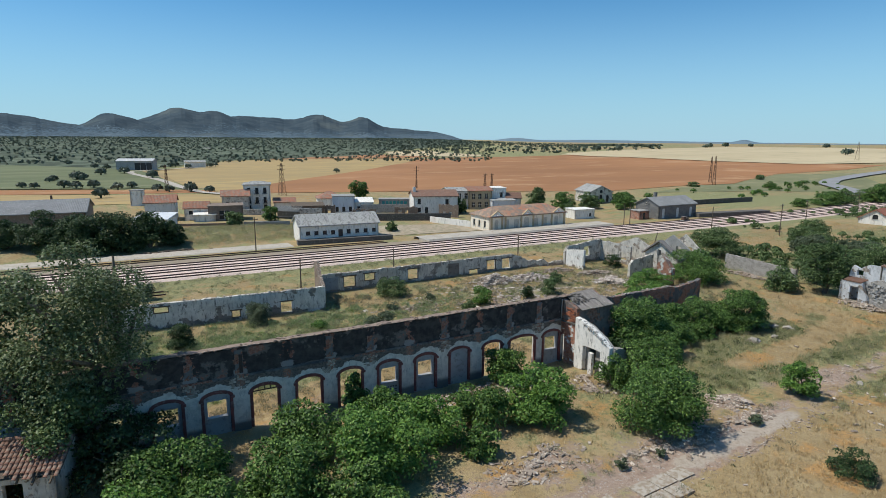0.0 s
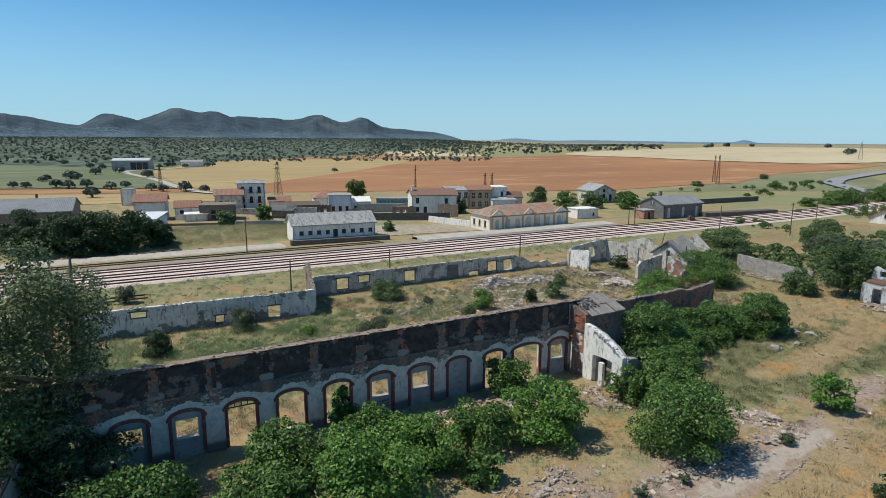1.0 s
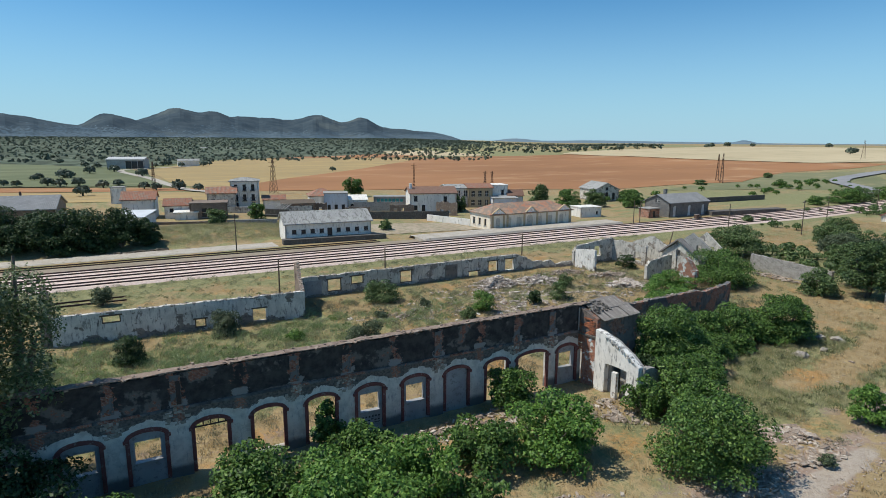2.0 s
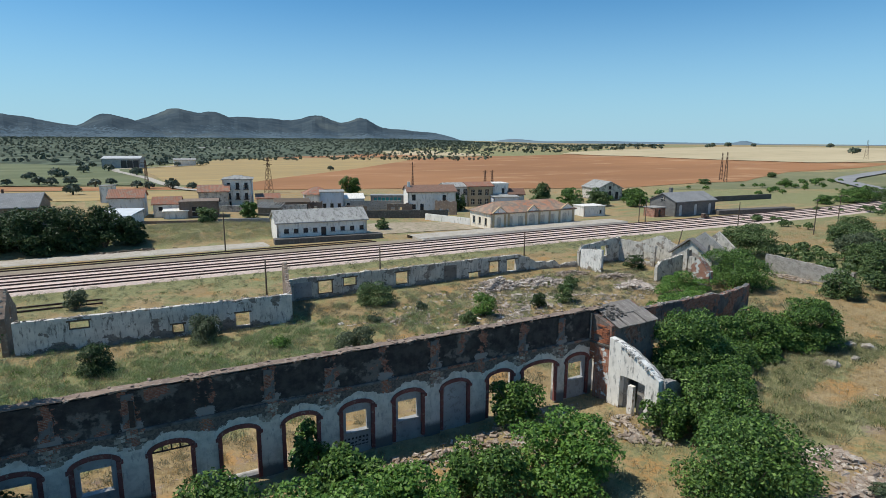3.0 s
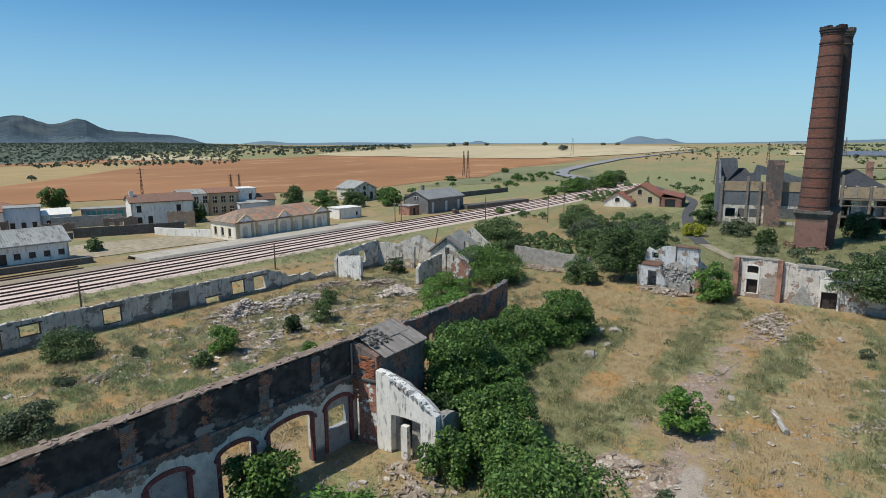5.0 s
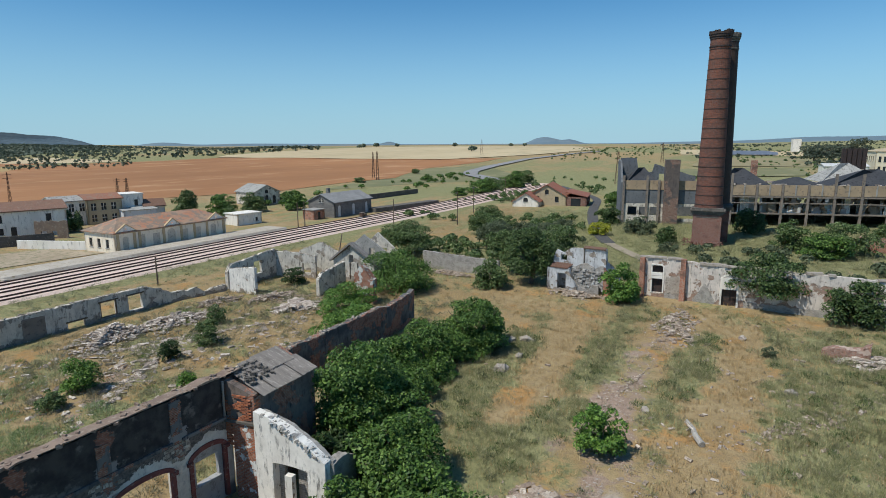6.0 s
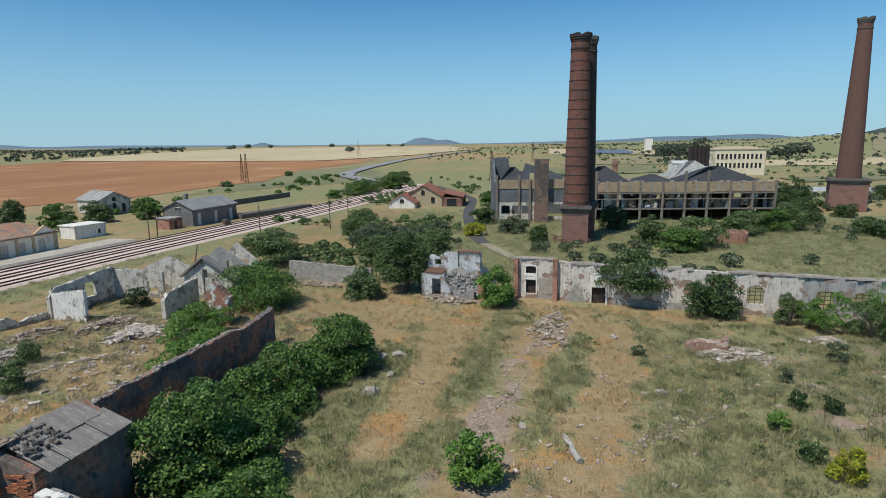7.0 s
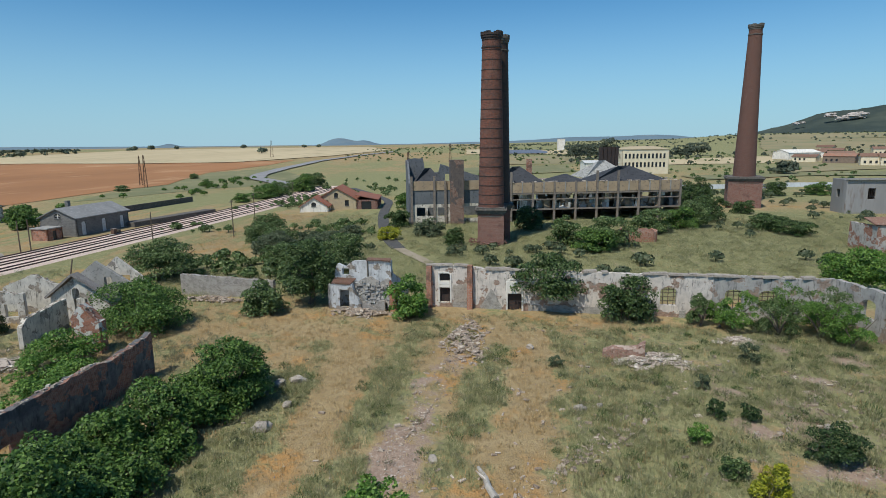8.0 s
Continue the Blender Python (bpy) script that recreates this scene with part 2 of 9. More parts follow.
CREAM = paint("cream_render", (0.80, 0.70, 0.52), (0.72, 0.62, 0.45), (0.58, 0.48, 0.33), 0.4, 2, (0.6, 0.75))
OCHRE = paint("ochre_trim", (0.56, 0.42, 0.25), (0.49, 0.36, 0.21), (0.38, 0.31, 0.22), 1, 4)
TANWALL = paint("tan_house_render", (0.50, 0.41, 0.27), (0.44, 0.36, 0.24), (0.36, 0.30, 0.22), 0.5, 2)
BROWNRUIN = paint("brown_ruin_masonry", (0.26, 0.19, 0.14), (0.20, 0.15, 0.12), (0.33, 0.28, 0.23), 0.8, 3)
DARKWALL = paint("dark_stone_wall", (0.14, 0.125, 0.11), (0.10, 0.09, 0.08), (0.22, 0.20, 0.17), 0.8, 3)
PANE = paint("dusty_window_glass", (0.02, 0.024, 0.03), (0.03, 0.034, 0.04), rough=0.25, bump=0.02, spec=0.5)
PALEDOOR = paint("pale_grey_shutter", (0.62, 0.62, 0.61), (0.54, 0.54, 0.53), (0.44, 0.43, 0.41), 1, 4)
STATIONDOOR = paint("faded_tan_door", (0.62, 0.55, 0.45), (0.52, 0.455, 0.37), (0.38, 0.33, 0.27), 1, 4)
BROWNCONCRETE = paint("stained_brown_concrete", (0.28, 0.235, 0.195), (0.20, 0.17, 0.145), (0.13, 0.11, 0.10), 0.5, 2)
WOODSLAB = paint("weathered_sheet", (0.24, 0.22, 0.205), (0.17, 0.155, 0.145), (0.33, 0.31, 0.29), 1.2, 5, stretch=(3, 0.4, 1))
WOOD = paint("old_timber", (0.12, 0.09, 0.065), (0.17, 0.135, 0.10), (0.08, 0.06, 0.045), 2, 8)
IRON = paint("rusty_iron", (0.13, 0.075, 0.05), (0.09, 0.06, 0.045), (0.18, 0.09, 0.05), 2, 8, rough=0.75)
RAILSTEEL = paint("rusty_rail", (0.06, 0.035, 0.03), (0.05, 0.032, 0.028), (0.10, 0.06, 0.045), 1, 5, rough=0.6)
GALV = paint("galvanised_steel", (0.34, 0.34, 0.34), (0.26, 0.26, 0.26), rough=0.5, metal=0.6)
BALLAST = paint("ballast_gravel", (0.73, 0.56, 0.475), (0.63, 0.475, 0.40), (0.79, 0.65, 0.57), 0.25, 6, (0.45, 0.7), bscale=7, bump=0.8)
SLEEPER = paint("concrete_sleeper", (0.68, 0.54, 0.47), (0.62, 0.49, 0.42), (0.55, 0.43, 0.37), 1, 5)
ASPHALT = paint("old_asphalt", (0.075, 0.073, 0.072), (0.10, 0.097, 0.094), (0.13, 0.125, 0.12), 0.5, 3)
FARROAD = paint("pale_asphalt", (0.30, 0.29, 0.29), (0.26, 0.255, 0.25), (0.33, 0.32, 0.31), 0.1, 0.5)
GRAVEL = paint("pale_gravel_path", (0.52, 0.47, 0.40), (0.43, 0.375, 0.305), (0.34, 0.28, 0.20), 0.5, 3, bscale=8, bump=0.6)
DIRT = paint("trodden_dirt", (0.40, 0.33, 0.25), (0.31, 0.26, 0.185), (0.26, 0.24, 0.15), 0.4, 2, bscale=8, bump=0.6)
YARDDIRT = paint("dusty_station_yard", (0.46, 0.37, 0.27), (0.37, 0.29, 0.20), (0.26, 0.235, 0.14), 0.14, 0.9, (0.46, 0.62), bscale=8, bump=0.6)
STONE = paint("limestone", (0.46, 0.41, 0.35), (0.33, 0.28, 0.24), (0.22, 0.19, 0.16), 1.3, 5, vary=0.4, bump=0.7)
RUBBLE = shards("broken_tile_and_mortar", (0.30, 0.225, 0.17), (0.45, 0.36, 0.285), (0.64, 0.56, 0.47))
CRUMBLE = shards("crumbling_wall_top", (0.29, 0.24, 0.19), (0.42, 0.36, 0.295), (0.58, 0.515, 0.44))
DEBRIS = shards("bleached_timber_debris", (0.33, 0.27, 0.225), (0.53, 0.45, 0.38), (0.74, 0.67, 0.59))
STONES = shards("mixed_field_stones", (0.31, 0.24, 0.185), (0.43, 0.35, 0.28), (0.58, 0.50, 0.415))


# ---- building kit ----
class MB:
    """Collects the vertices and faces of one mesh, with uv in metres."""

    def __init__(self):
        self.v, self.f, self.uv = [], [], []

    def face(self, pts, uv=None):
        i = len(self.v)
        self.v += [tuple(p) for p in pts]
        self.f.append(tuple(range(i, i + len(pts))))
        self.uv += uv or [(p[0] + p[1], p[2]) for p in pts]

    def box(self, c, size, turn=0.0, tilt=0.0, taper=1.0, z_up=True):
        """A box on its base centre c; turn about z and tilt about its own x, in degrees."""
        m = Matrix.Translation(c) @ Euler((radians(tilt), 0, radians(turn))).to_matrix().to_4x4()
        a, b, h = size[0] / 2, size[1] / 2, size[2]
        q = [m @ Vector(p) for p in ((-a, -b, 0), (a, -b, 0), (a, b, 0), (-a, b, 0))]
        a, b = a * taper, b * taper
        q += [m @ Vector(p) for p in ((-a, -b, h), (a, -b, h), (a, b, h), (-a, b, h))]
        for k in ((3, 2, 1, 0), (4, 5, 6, 7)):
            self.face([q[i] for i in k], [(q[i].x, q[i].y) for i in k])
        for i, j in ((0, 1), (1, 2), (2, 3), (3, 0)):
            w = (q[i] - q[j]).length
            s = (q[i].x + q[i].y)
            self.face([q[i], q[j], q[j + 4], q[i + 4]], [(s, q[i].z), (s + w, q[j].z), (s + w, q[j + 4].z), (s, q[i + 4].z)])

    def beam(self, a, b, w, h=None):
        """A square bar from a to b."""
        a, b = Vector(a), Vector(b)
        d = (b - a).normalized()
        side = d.cross(Vector((0, 0, 1)))
        side = side.normalized() if side.length > 1e-3 else Vector((1, 0, 0))
        up = side.cross(d)
        h = h or w
        c = [(-w / 2, -h / 2), (w / 2, -h / 2), (w / 2, h / 2), (-w / 2, h / 2)]
        p = [a + side * x + up * y for x, y in c]
        q = [b + side * x + up * y for x, y in c]
        for i in range(4):
            j = (i + 1) % 4
            self.face([p[i], p[j], q[j], q[i]])
        self.face(p[::-1])
        self.face(q)

    def frustum(self, c, z0, z1, r0, r1, n=24, cap=True):
        ring = lambda r, z: [(c[0] + r * math.cos(2 * math.pi * i / n), c[1] + r * math.sin(2 * math.pi * i / n), z) for i in range(n)]
        a, b = ring(r0, z0), ring(r1, z1)
        for i in range(n):
            j = (i + 1) % n
            w = 2 * math.pi * (r0 + r1) / 2 / n
            self.face([a[i], a[j], b[j], b[i]], [(i * w, z0), (i * w + w, z0), (i * w + w, z1), (i * w, z1)])
        if cap:
            self.face(a[::-1])
            self.face(b)

    def tube(self, pts, radii, n=6):
        """A round limb through pts."""
        rings = []
        for i, p in enumerate(pts):
            p = Vector(p)
            d = (Vector(pts[min(i + 1, len(pts) - 1)]) - Vector(pts[max(i - 1, 0)])).normalized()
            s = d.orthogonal().normalized()
            t = d.cross(s)
            rings.append([p + (s * math.cos(2 * math.pi * k / n) + t * math.sin(2 * math.pi * k / n)) * radii[i] for k in range(n)])
        for a, b in zip(rings, rings[1:]):
            for k in range(n):
                j = (k + 1) % n
                self.face([a[k], a[j], b[j], b[k]])
        self.face(rings[0][::-1])
        self.face(rings[-1])

    def mesh(self, name, mat, smooth=False):
        me = bpy.data.meshes.new(name)
        me.from_pydata(self.v, [], self.f)
        lay = me.uv_layers.new(name="UVMap")
        lay.data.foreach_set("uv", [c for p in self.uv for c in p])
        me.materials.append(mat)
        if smooth:
            me.polygons.foreach_set("use_smooth", [True] * len(me.polygons))
        return me


def thing(name, label, category, loc=(0, 0, 0), turn=0.0, group="", kind=""):
    e = new(name)
    e.empty_display_size = 0.3
    e.matrix_world = pose(*loc, 0, 0, turn)
    return tagged(e, label, category, group, kind)


def part(name, mb, mat, parent, label="", smooth=False):
    """Links a mesh as one part of a thing, in the thing's own coordinates."""
    ob = new(name, mb if isinstance(mb, bpy.types.Mesh) else mb.mesh(name, mat, smooth))
    ob.parent = parent
    return tagged(ob, label)


def solo(name, mb, mat, label, category, group="", kind="", smooth=False):
    return tagged(new(name, mb.mesh(name, mat, smooth)), label, category, group, kind)


def hole_top(h, s):
    mid, half = (h["a"] + h["b"]) / 2, (h["b"] - h["a"]) / 2
    return h["top"] + h.get("arch", 0) * math.sqrt(max(0.0, 1 - ((s - mid) / half) ** 2)) if h.get("arch") else h["top"]


def wall_into(mb, p0, p1, th, z0, top, holes=(), step=0.5):
    """A wall from p0 to p1, th thick to the left of that way, with a top line top(s) and openings that go through it."""
    p0, p1 = Vector(p0), Vector(p1)
    L = (p1 - p0).length
    u = (p1 - p0) / L
    n = Vector((-u.y, u.x))
    cuts = {0.0, L}
    cuts |= {i * step for i in range(1, int(L / step) + 1) if i * step < L - 0.05}
    for h in holes:
        cuts |= {h["a"], h["b"]}
        if h.get("arch"):
            cuts |= {h["a"] + (h["b"] - h["a"]) * k / 12 for k in range(1, 12)}
    cuts = sorted(cuts)
    cuts = [c for i, c in enumerate(cuts) if i == 0 or c - cuts[i - 1] > 1e-4]
    if callable(top):
        tops = {c: top(c) for c in cuts}
    else:
        tops = {c: top for c in cuts}

    def spans(a, b):
        out, lo = [], (z0, z0)
        mid = (a + b) / 2
        for h in sorted((h for h in holes if h["a"] < mid < h["b"]), key=lambda h: h["z"]):
            if h["z"] > z0 + 0.01:
                out.append((*lo, h["z"], h["z"]))
            lo = (hole_top(h, a), hole_top(h, b))
        hi = (tops[a], tops[b])
        if hi[0] > lo[0] + 0.01 or hi[1] > lo[1] + 0.01:
            out.append((*lo, max(hi[0], lo[0]), max(hi[1], lo[1])))
        return out

    cols = [spans(a, b) for a, b in zip(cuts, cuts[1:])]
    P = lambda s, d, z: (p0.x + u.x * s + n.x * d, p0.y + u.y * s + n.y * d, z)
    for i, sp in enumerate(cols):
        a, b = cuts[i], cuts[i + 1]
        for l0, l1, h0, h1 in sp:
            mb.face([P(a, 0, l0), P(b, 0, l1), P(b, 0, h1), P(a, 0, h0)], [(a, l0), (b, l1), (b, h1), (a, h0)])
            mb.face([P(b, th, l1), P(a, th, l0), P(a, th, h0), P(b, th, h1)], [(b, l1), (a, l0), (a, h0), (b, h1)])
            mb.face([P(a, 0, h0), P(b, 0, h1), P(b, th, h1), P(a, th, h0)], [(a, h0), (b, h1), (b, h1 + th), (a, h0 + th)])
            mb.face([P(a, th, l0), P(b, th, l1), P(b, 0, l1), P(a, 0, l0)], [(a, l0 + th), (b, l1 + th), (b, l1), (a, l0)])
            left = [(x[1], x[3]) for x in cols[i - 1]] if i else []
            right = [(x[0], x[2]) for x in cols[i + 1]] if i + 1 < len(cols) else []
            if (l0, h0) not in left:
                mb.face([P(a, th, l0), P(a, 0, l0), P(a, 0, h0), P(a, th, h0)], [(a + th, l0), (a, l0), (a, h0), (a + th, h0)])
            if (l1, h1) not in right:
                mb.face([P(b, 0, l1), P(b, th, l1), P(b, th, h1), P(b, 0, h1)], [(b, l1), (b + th, l1), (b + th, h1), (b, h1)])
    return mb


def ragged(base, amp=0.15, seed=0.0, pts=None):
    """A broken top line: heights at stations (s, z), worn by noise."""
    def f(s):
        z = base
        if pts:
            for (a, za), (b, zb) in zip(pts, pts[1:]):
                if a <= s <= b:
                    z = za + (zb - za) * (s - a) / (b - a)
                    break
            else:
                z = pts[0][1] if s < pts[0][0] else pts[-1][1]
        chip = math.sin((math.floor(s / 0.42) + seed) * 127.1) * 43758.5
        chip -= math.floor(chip)
        return z + amp * (noise.noise((s * 0.9, seed, 0)) + 0.6 * noise.noise((s * 3.1, seed, 5)) - 0.7 * max(0.0, chip - 0.55))
    return f


def hole(a, b, z, top, arch=0.0):
    return {"a": a, "b": b, "z": z, "top": top, "arch": arch}


def ruin_wall(name, label, p0, p1, th, z0, top, mat, holes=(), step=0.4, lintel=None):
    """A free-standing broken wall with real openings."""
    e = thing(name, label, "ruined wall")
    part("wall", wall_into(MB(), p0, p1, th, z0, top, holes, step), mat, e)
    p0, p1 = Vector(p0), Vector(p1)
    u = (p1 - p0).normalized()
    n = Vector((-u.y, u.x))
    deg = math.degrees(math.atan2(u.y, u.x))
    loose = MB()
    for k in range(int((p1 - p0).length * 6)):
        s = random.uniform(0.1, (p1 - p0).length - 0.1)
        c = p0 + u * s + n * random.uniform(0.05, th - 0.05)
        loose.box((c.x, c.y, top(s) - random.uniform(0.06, 0.12)), (random.uniform(0.12, 0.36), random.uniform(0.1, 0.26), random.uniform(0.08, 0.17)), deg + random.uniform(-30, 30), random.uniform(-12, 12), taper=0.8)
    tagged(part("loose_masonry", loose, CRUMBLE, e, "crumbling masonry along the top"), kind="stuff")
    if lintel:
        for h in holes:
            a, b = p0 + u * (h["a"] - 0.15) - n * 0.02, p0 + u * (h["b"] + 0.15) - n * 0.02
            w = MB()
            w.box(((a.x + b.x) / 2 + n.x * th / 2, (a.y + b.y) / 2 + n.y * th / 2, h["top"]), ((b - a).length, th + 0.06, 0.14), math.degrees(math.atan2(u.y, u.x)))
            part("lintel", w, lintel, e)
            if h["z"] > 0.2:
                for s, wd in ((h["a"] + 0.05, 0.1), (h["b"] - 0.05, 0.1)):
                    q = p0 + u * s + n * 0.1
                    w = MB()
                    w.box((q.x, q.y, h["z"]), (wd, 0.14, h["top"] - h["z"]), deg)
                    part("window_jamb", w, lintel, e)
                q = p0 + u * (h["a"] + h["b"]) / 2 + n * 0.1
                w = MB()
                w.box((q.x, q.y, h["z"]), (h["b"] - h["a"] - 0.2, 0.14, 0.1), deg)
                part("window_rail", w, lintel, e)
    return e


def numpy_mesh(name, verts, size, mat, smooth=False):
    """A mesh of separate faces, each of size corners in a row of verts."""
    n = len(verts)
    me = bpy.data.meshes.new(name)
    me.vertices.add(n)
    me.vertices.foreach_set("co", np.asarray(verts, dtype=np.float32).ravel())
    me.loops.add(n)
    me.loops.foreach_set("vertex_index", np.arange(n, dtype=np.int32))
    me.polygons.add(n // size)
    me.polygons.foreach_set("loop_start", np.arange(0, n, size, dtype=np.int32))
    me.materials.append(mat)
    me.update(calc_edges=True)
    return me


def leaves(rng, centres, normals, size, narrow=0.62):
    """Leaf blades, a bent pair of triangles each, as vertices in fours."""
    n = len(centres)
    t = np.cross(normals, rng.normal(size=(n, 3)))
    t /= np.linalg.norm(t, axis=1, keepdims=True) + 1e-9
    b = np.cross(normals, t)
    s = (size * rng.uniform(0.6, 1.3, n))[:, None]
    droop = normals * s * 0.18
    return np.stack([centres - t * s * 0.5, centres + b * s * narrow * 0.5 - droop, centres + t * s * 0.5 - droop * 0.6, centres - b * s * narrow * 0.5 - droop], 1).reshape(-1, 3)


def crown_points(rng, n, w, d, h, z0, lobes=14, lobe_r=0.42):
    """Points and outward directions over a lumpy crown w by d by h, standing from z0."""
    ang, rad = rng.uniform(0, 2 * np.pi, lobes), np.sqrt(rng.uniform(0, 1, lobes)) * 0.68
    hz = np.where(np.arange(lobes) % 2 == 0, rng.uniform(0.08, 0.40, lobes), rng.uniform(0.4, 0.86, lobes)) * (1.12 - 0.55 * rad)
    c = np.stack([np.cos(ang) * rad * w / 2, np.sin(ang) * rad * d / 2, z0 + hz * h], 1)
    lr = lobe_r * rng.uniform(0.6, 1.15, lobes)
    pick = rng.choice(lobes, n, p=lr ** 2 / (lr ** 2).sum())
    v = rng.normal(size=(n, 3))
    v /= np.linalg.norm(v, axis=1, keepdims=True)
    v[:, 2] = np.where(v[:, 2] < -0.3, -v[:, 2], v[:, 2])
    r = rng.uniform(0.72, 1.06, n) * (1 + 0.12 * np.sin(v[:, 0] * 9 + pick) * np.cos(v[:, 1] * 8))
    p = c[pick] + v * (lr[pick] * r)[:, None] * np.array([w / 2, d / 2, h * 0.55])
    p[:, 2] = np.maximum(p[:, 2], 0.08)
    return p, v


def bush(name, label, x, y, w, h, leaf="fig", n=3000, size=0.24, seed=1, trunk=0.0, d=None, category="bush", group="", lobes=32, z=0.0, lobe_r=0.30, stems=5):
    """A shrub or tree: stems or a forked trunk, and a crown of many leaves."""
    rng = np.random.default_rng(seed)
    d = d or w
    e = thing(name, label, category, (x, y, z), rng.uniform(0, 360), group)
    mb = MB()
    if trunk:
        base = Vector((0, 0, -0.1))
        fork = Vector((rng.normal() * 0.06 * h, rng.normal() * 0.06 * h, trunk))
        r = 0.035 * h
        mb.tube([base, (base + fork) / 2 + Vector((0.03 * h, 0, 0)), fork], [r * 1.25, r, r * 0.85], 8)
        for k in range(6):
            a = k * 1.05 + rng.uniform(0, 0.6)
            tip = Vector((math.cos(a) * w * 0.3, math.sin(a) * d * 0.3, trunk + (h - trunk) * rng.uniform(0.35, 0.75)))
            mb.tube([fork, fork.lerp(tip, 0.5) + Vector((0, 0, 0.06 * h)), tip], [r * 0.6, r * 0.4, r * 0.12], 6)
    else:
        for k in range(stems):
            a = k * 2 * math.pi / stems + rng.uniform(0, 0.8)
            tip = Vector((math.cos(a) * w * 0.28, math.sin(a) * d * 0.28, h * rng.uniform(0.45, 0.75)))
            mb.tube([(0.1 * math.cos(a), 0.1 * math.sin(a), -0.05), tip * 0.5 + Vector((0, 0, 0.05 * h)), tip], [0.022 * h, 0.015 * h, 0.004 * h], 5)
    part("trunk" if trunk else "woody_base", mb, BARK, e)
    z0 = trunk * 0.75
    p, v = crown_points(rng, n, w, d, h - z0, z0, lobes, lobe_r)
    nrm = v * 0.7 + rng.normal(size=v.shape) * 0.55 + np.array([0, 0, 0.45])
    nrm /= np.linalg.norm(nrm, axis=1, keepdims=True)
    part("crown", numpy_mesh("crown", leaves(rng, p, nrm, size), 4, LEAF[leaf]), None, e)
    return e


# ---- ground ----
def sstep(a, b, v):
    t = np.clip((v - a) / (b - a), 0, 1)
    return t * t * (3 - 2 * t)


LINE_X, LINE_Y = (-120, 0, 30, 60, 90, 115, 140, 165, 200, 260), (98.0, 90.8, 88.7, 86.8, 85.9, 83.8, 81.9, 80.3, 80.2, 81.5)


def bend(x):
    """How far the railway swings off a straight line, going east."""
    w = (-16, -8, 0, 8, 16)
    return sum(np.interp(np.asarray(x, float) + d, LINE_X, LINE_Y) for d in w) / 5 - 92.165


def land(x, y):
    """Height of the open land: level round the station, then slow swells."""
    x, y = np.asarray(x, float), np.asarray(y, float)
    dx, dy = x - 20, y - 15
    r, az = np.hypot(dx, dy), np.degrees(np.arctan2(dx, dy))
    swell = 9.0 * sstep(260, 1000, r) * (1 - sstep(1000, 1900, r)) * sstep(34, 50, az) * (1 - sstep(84, 104, az))
    right = 14.0 * sstep(500, 2200, r) * sstep(86, 104, az) + 16.0 * sstep(420, 1250, r) * sstep(103, 112, az)
    plain = 17.0 * sstep(480, 2100, r) * (1 - sstep(26, 44, az)) * sstep(-100, -70, az)
    return swell + right + plain + 1.2 * sstep(114, 122, y) * (1 - sstep(30, 55, x)) * (1 - sstep(190, 240, y)) * sstep(-60, -30, x)


def axis(lo, hi, fine, far):
    out = list(np.arange(lo, hi + 1e-6, fine))
    up, dn, s = out[-1], out[0], fine
    while up < far or dn > -far:
        s = min(s * 1.16, 160)
        up, dn = up + s, dn - s
        out = [dn] + out + [up]
    return np.array(out)


def value(x, y, s, k):
    """Smooth noise over the plan, about -1 to 1."""
    return np.array([noise.noise((a * s, b * s, k)) for a, b in zip(np.ravel(x), np.ravel(y))]).reshape(np.shape(x))


def near_line(x, y, pts):
    best = np.full(np.shape(x), 1e9)
    for (ax, ay), (bx, by) in zip(pts, pts[1:]):
        t = np.clip(((x - ax) * (bx - ax) + (y - ay) * (by - ay)) / ((bx - ax) ** 2 + (by - ay) ** 2), 0, 1)
        best = np.minimum(best, np.hypot(x - ax - t * (bx - ax), y - ay - t * (by - ay)))
    return best


TRACKWAY = [(16, 21.0), (24, 20.6), (31, 20.7), (36.4, 20.8), (43.5, 20.8), (49.5, 22.2), (55, 22.8), (62, 22.6), (67, 21.5), (70, 21)]


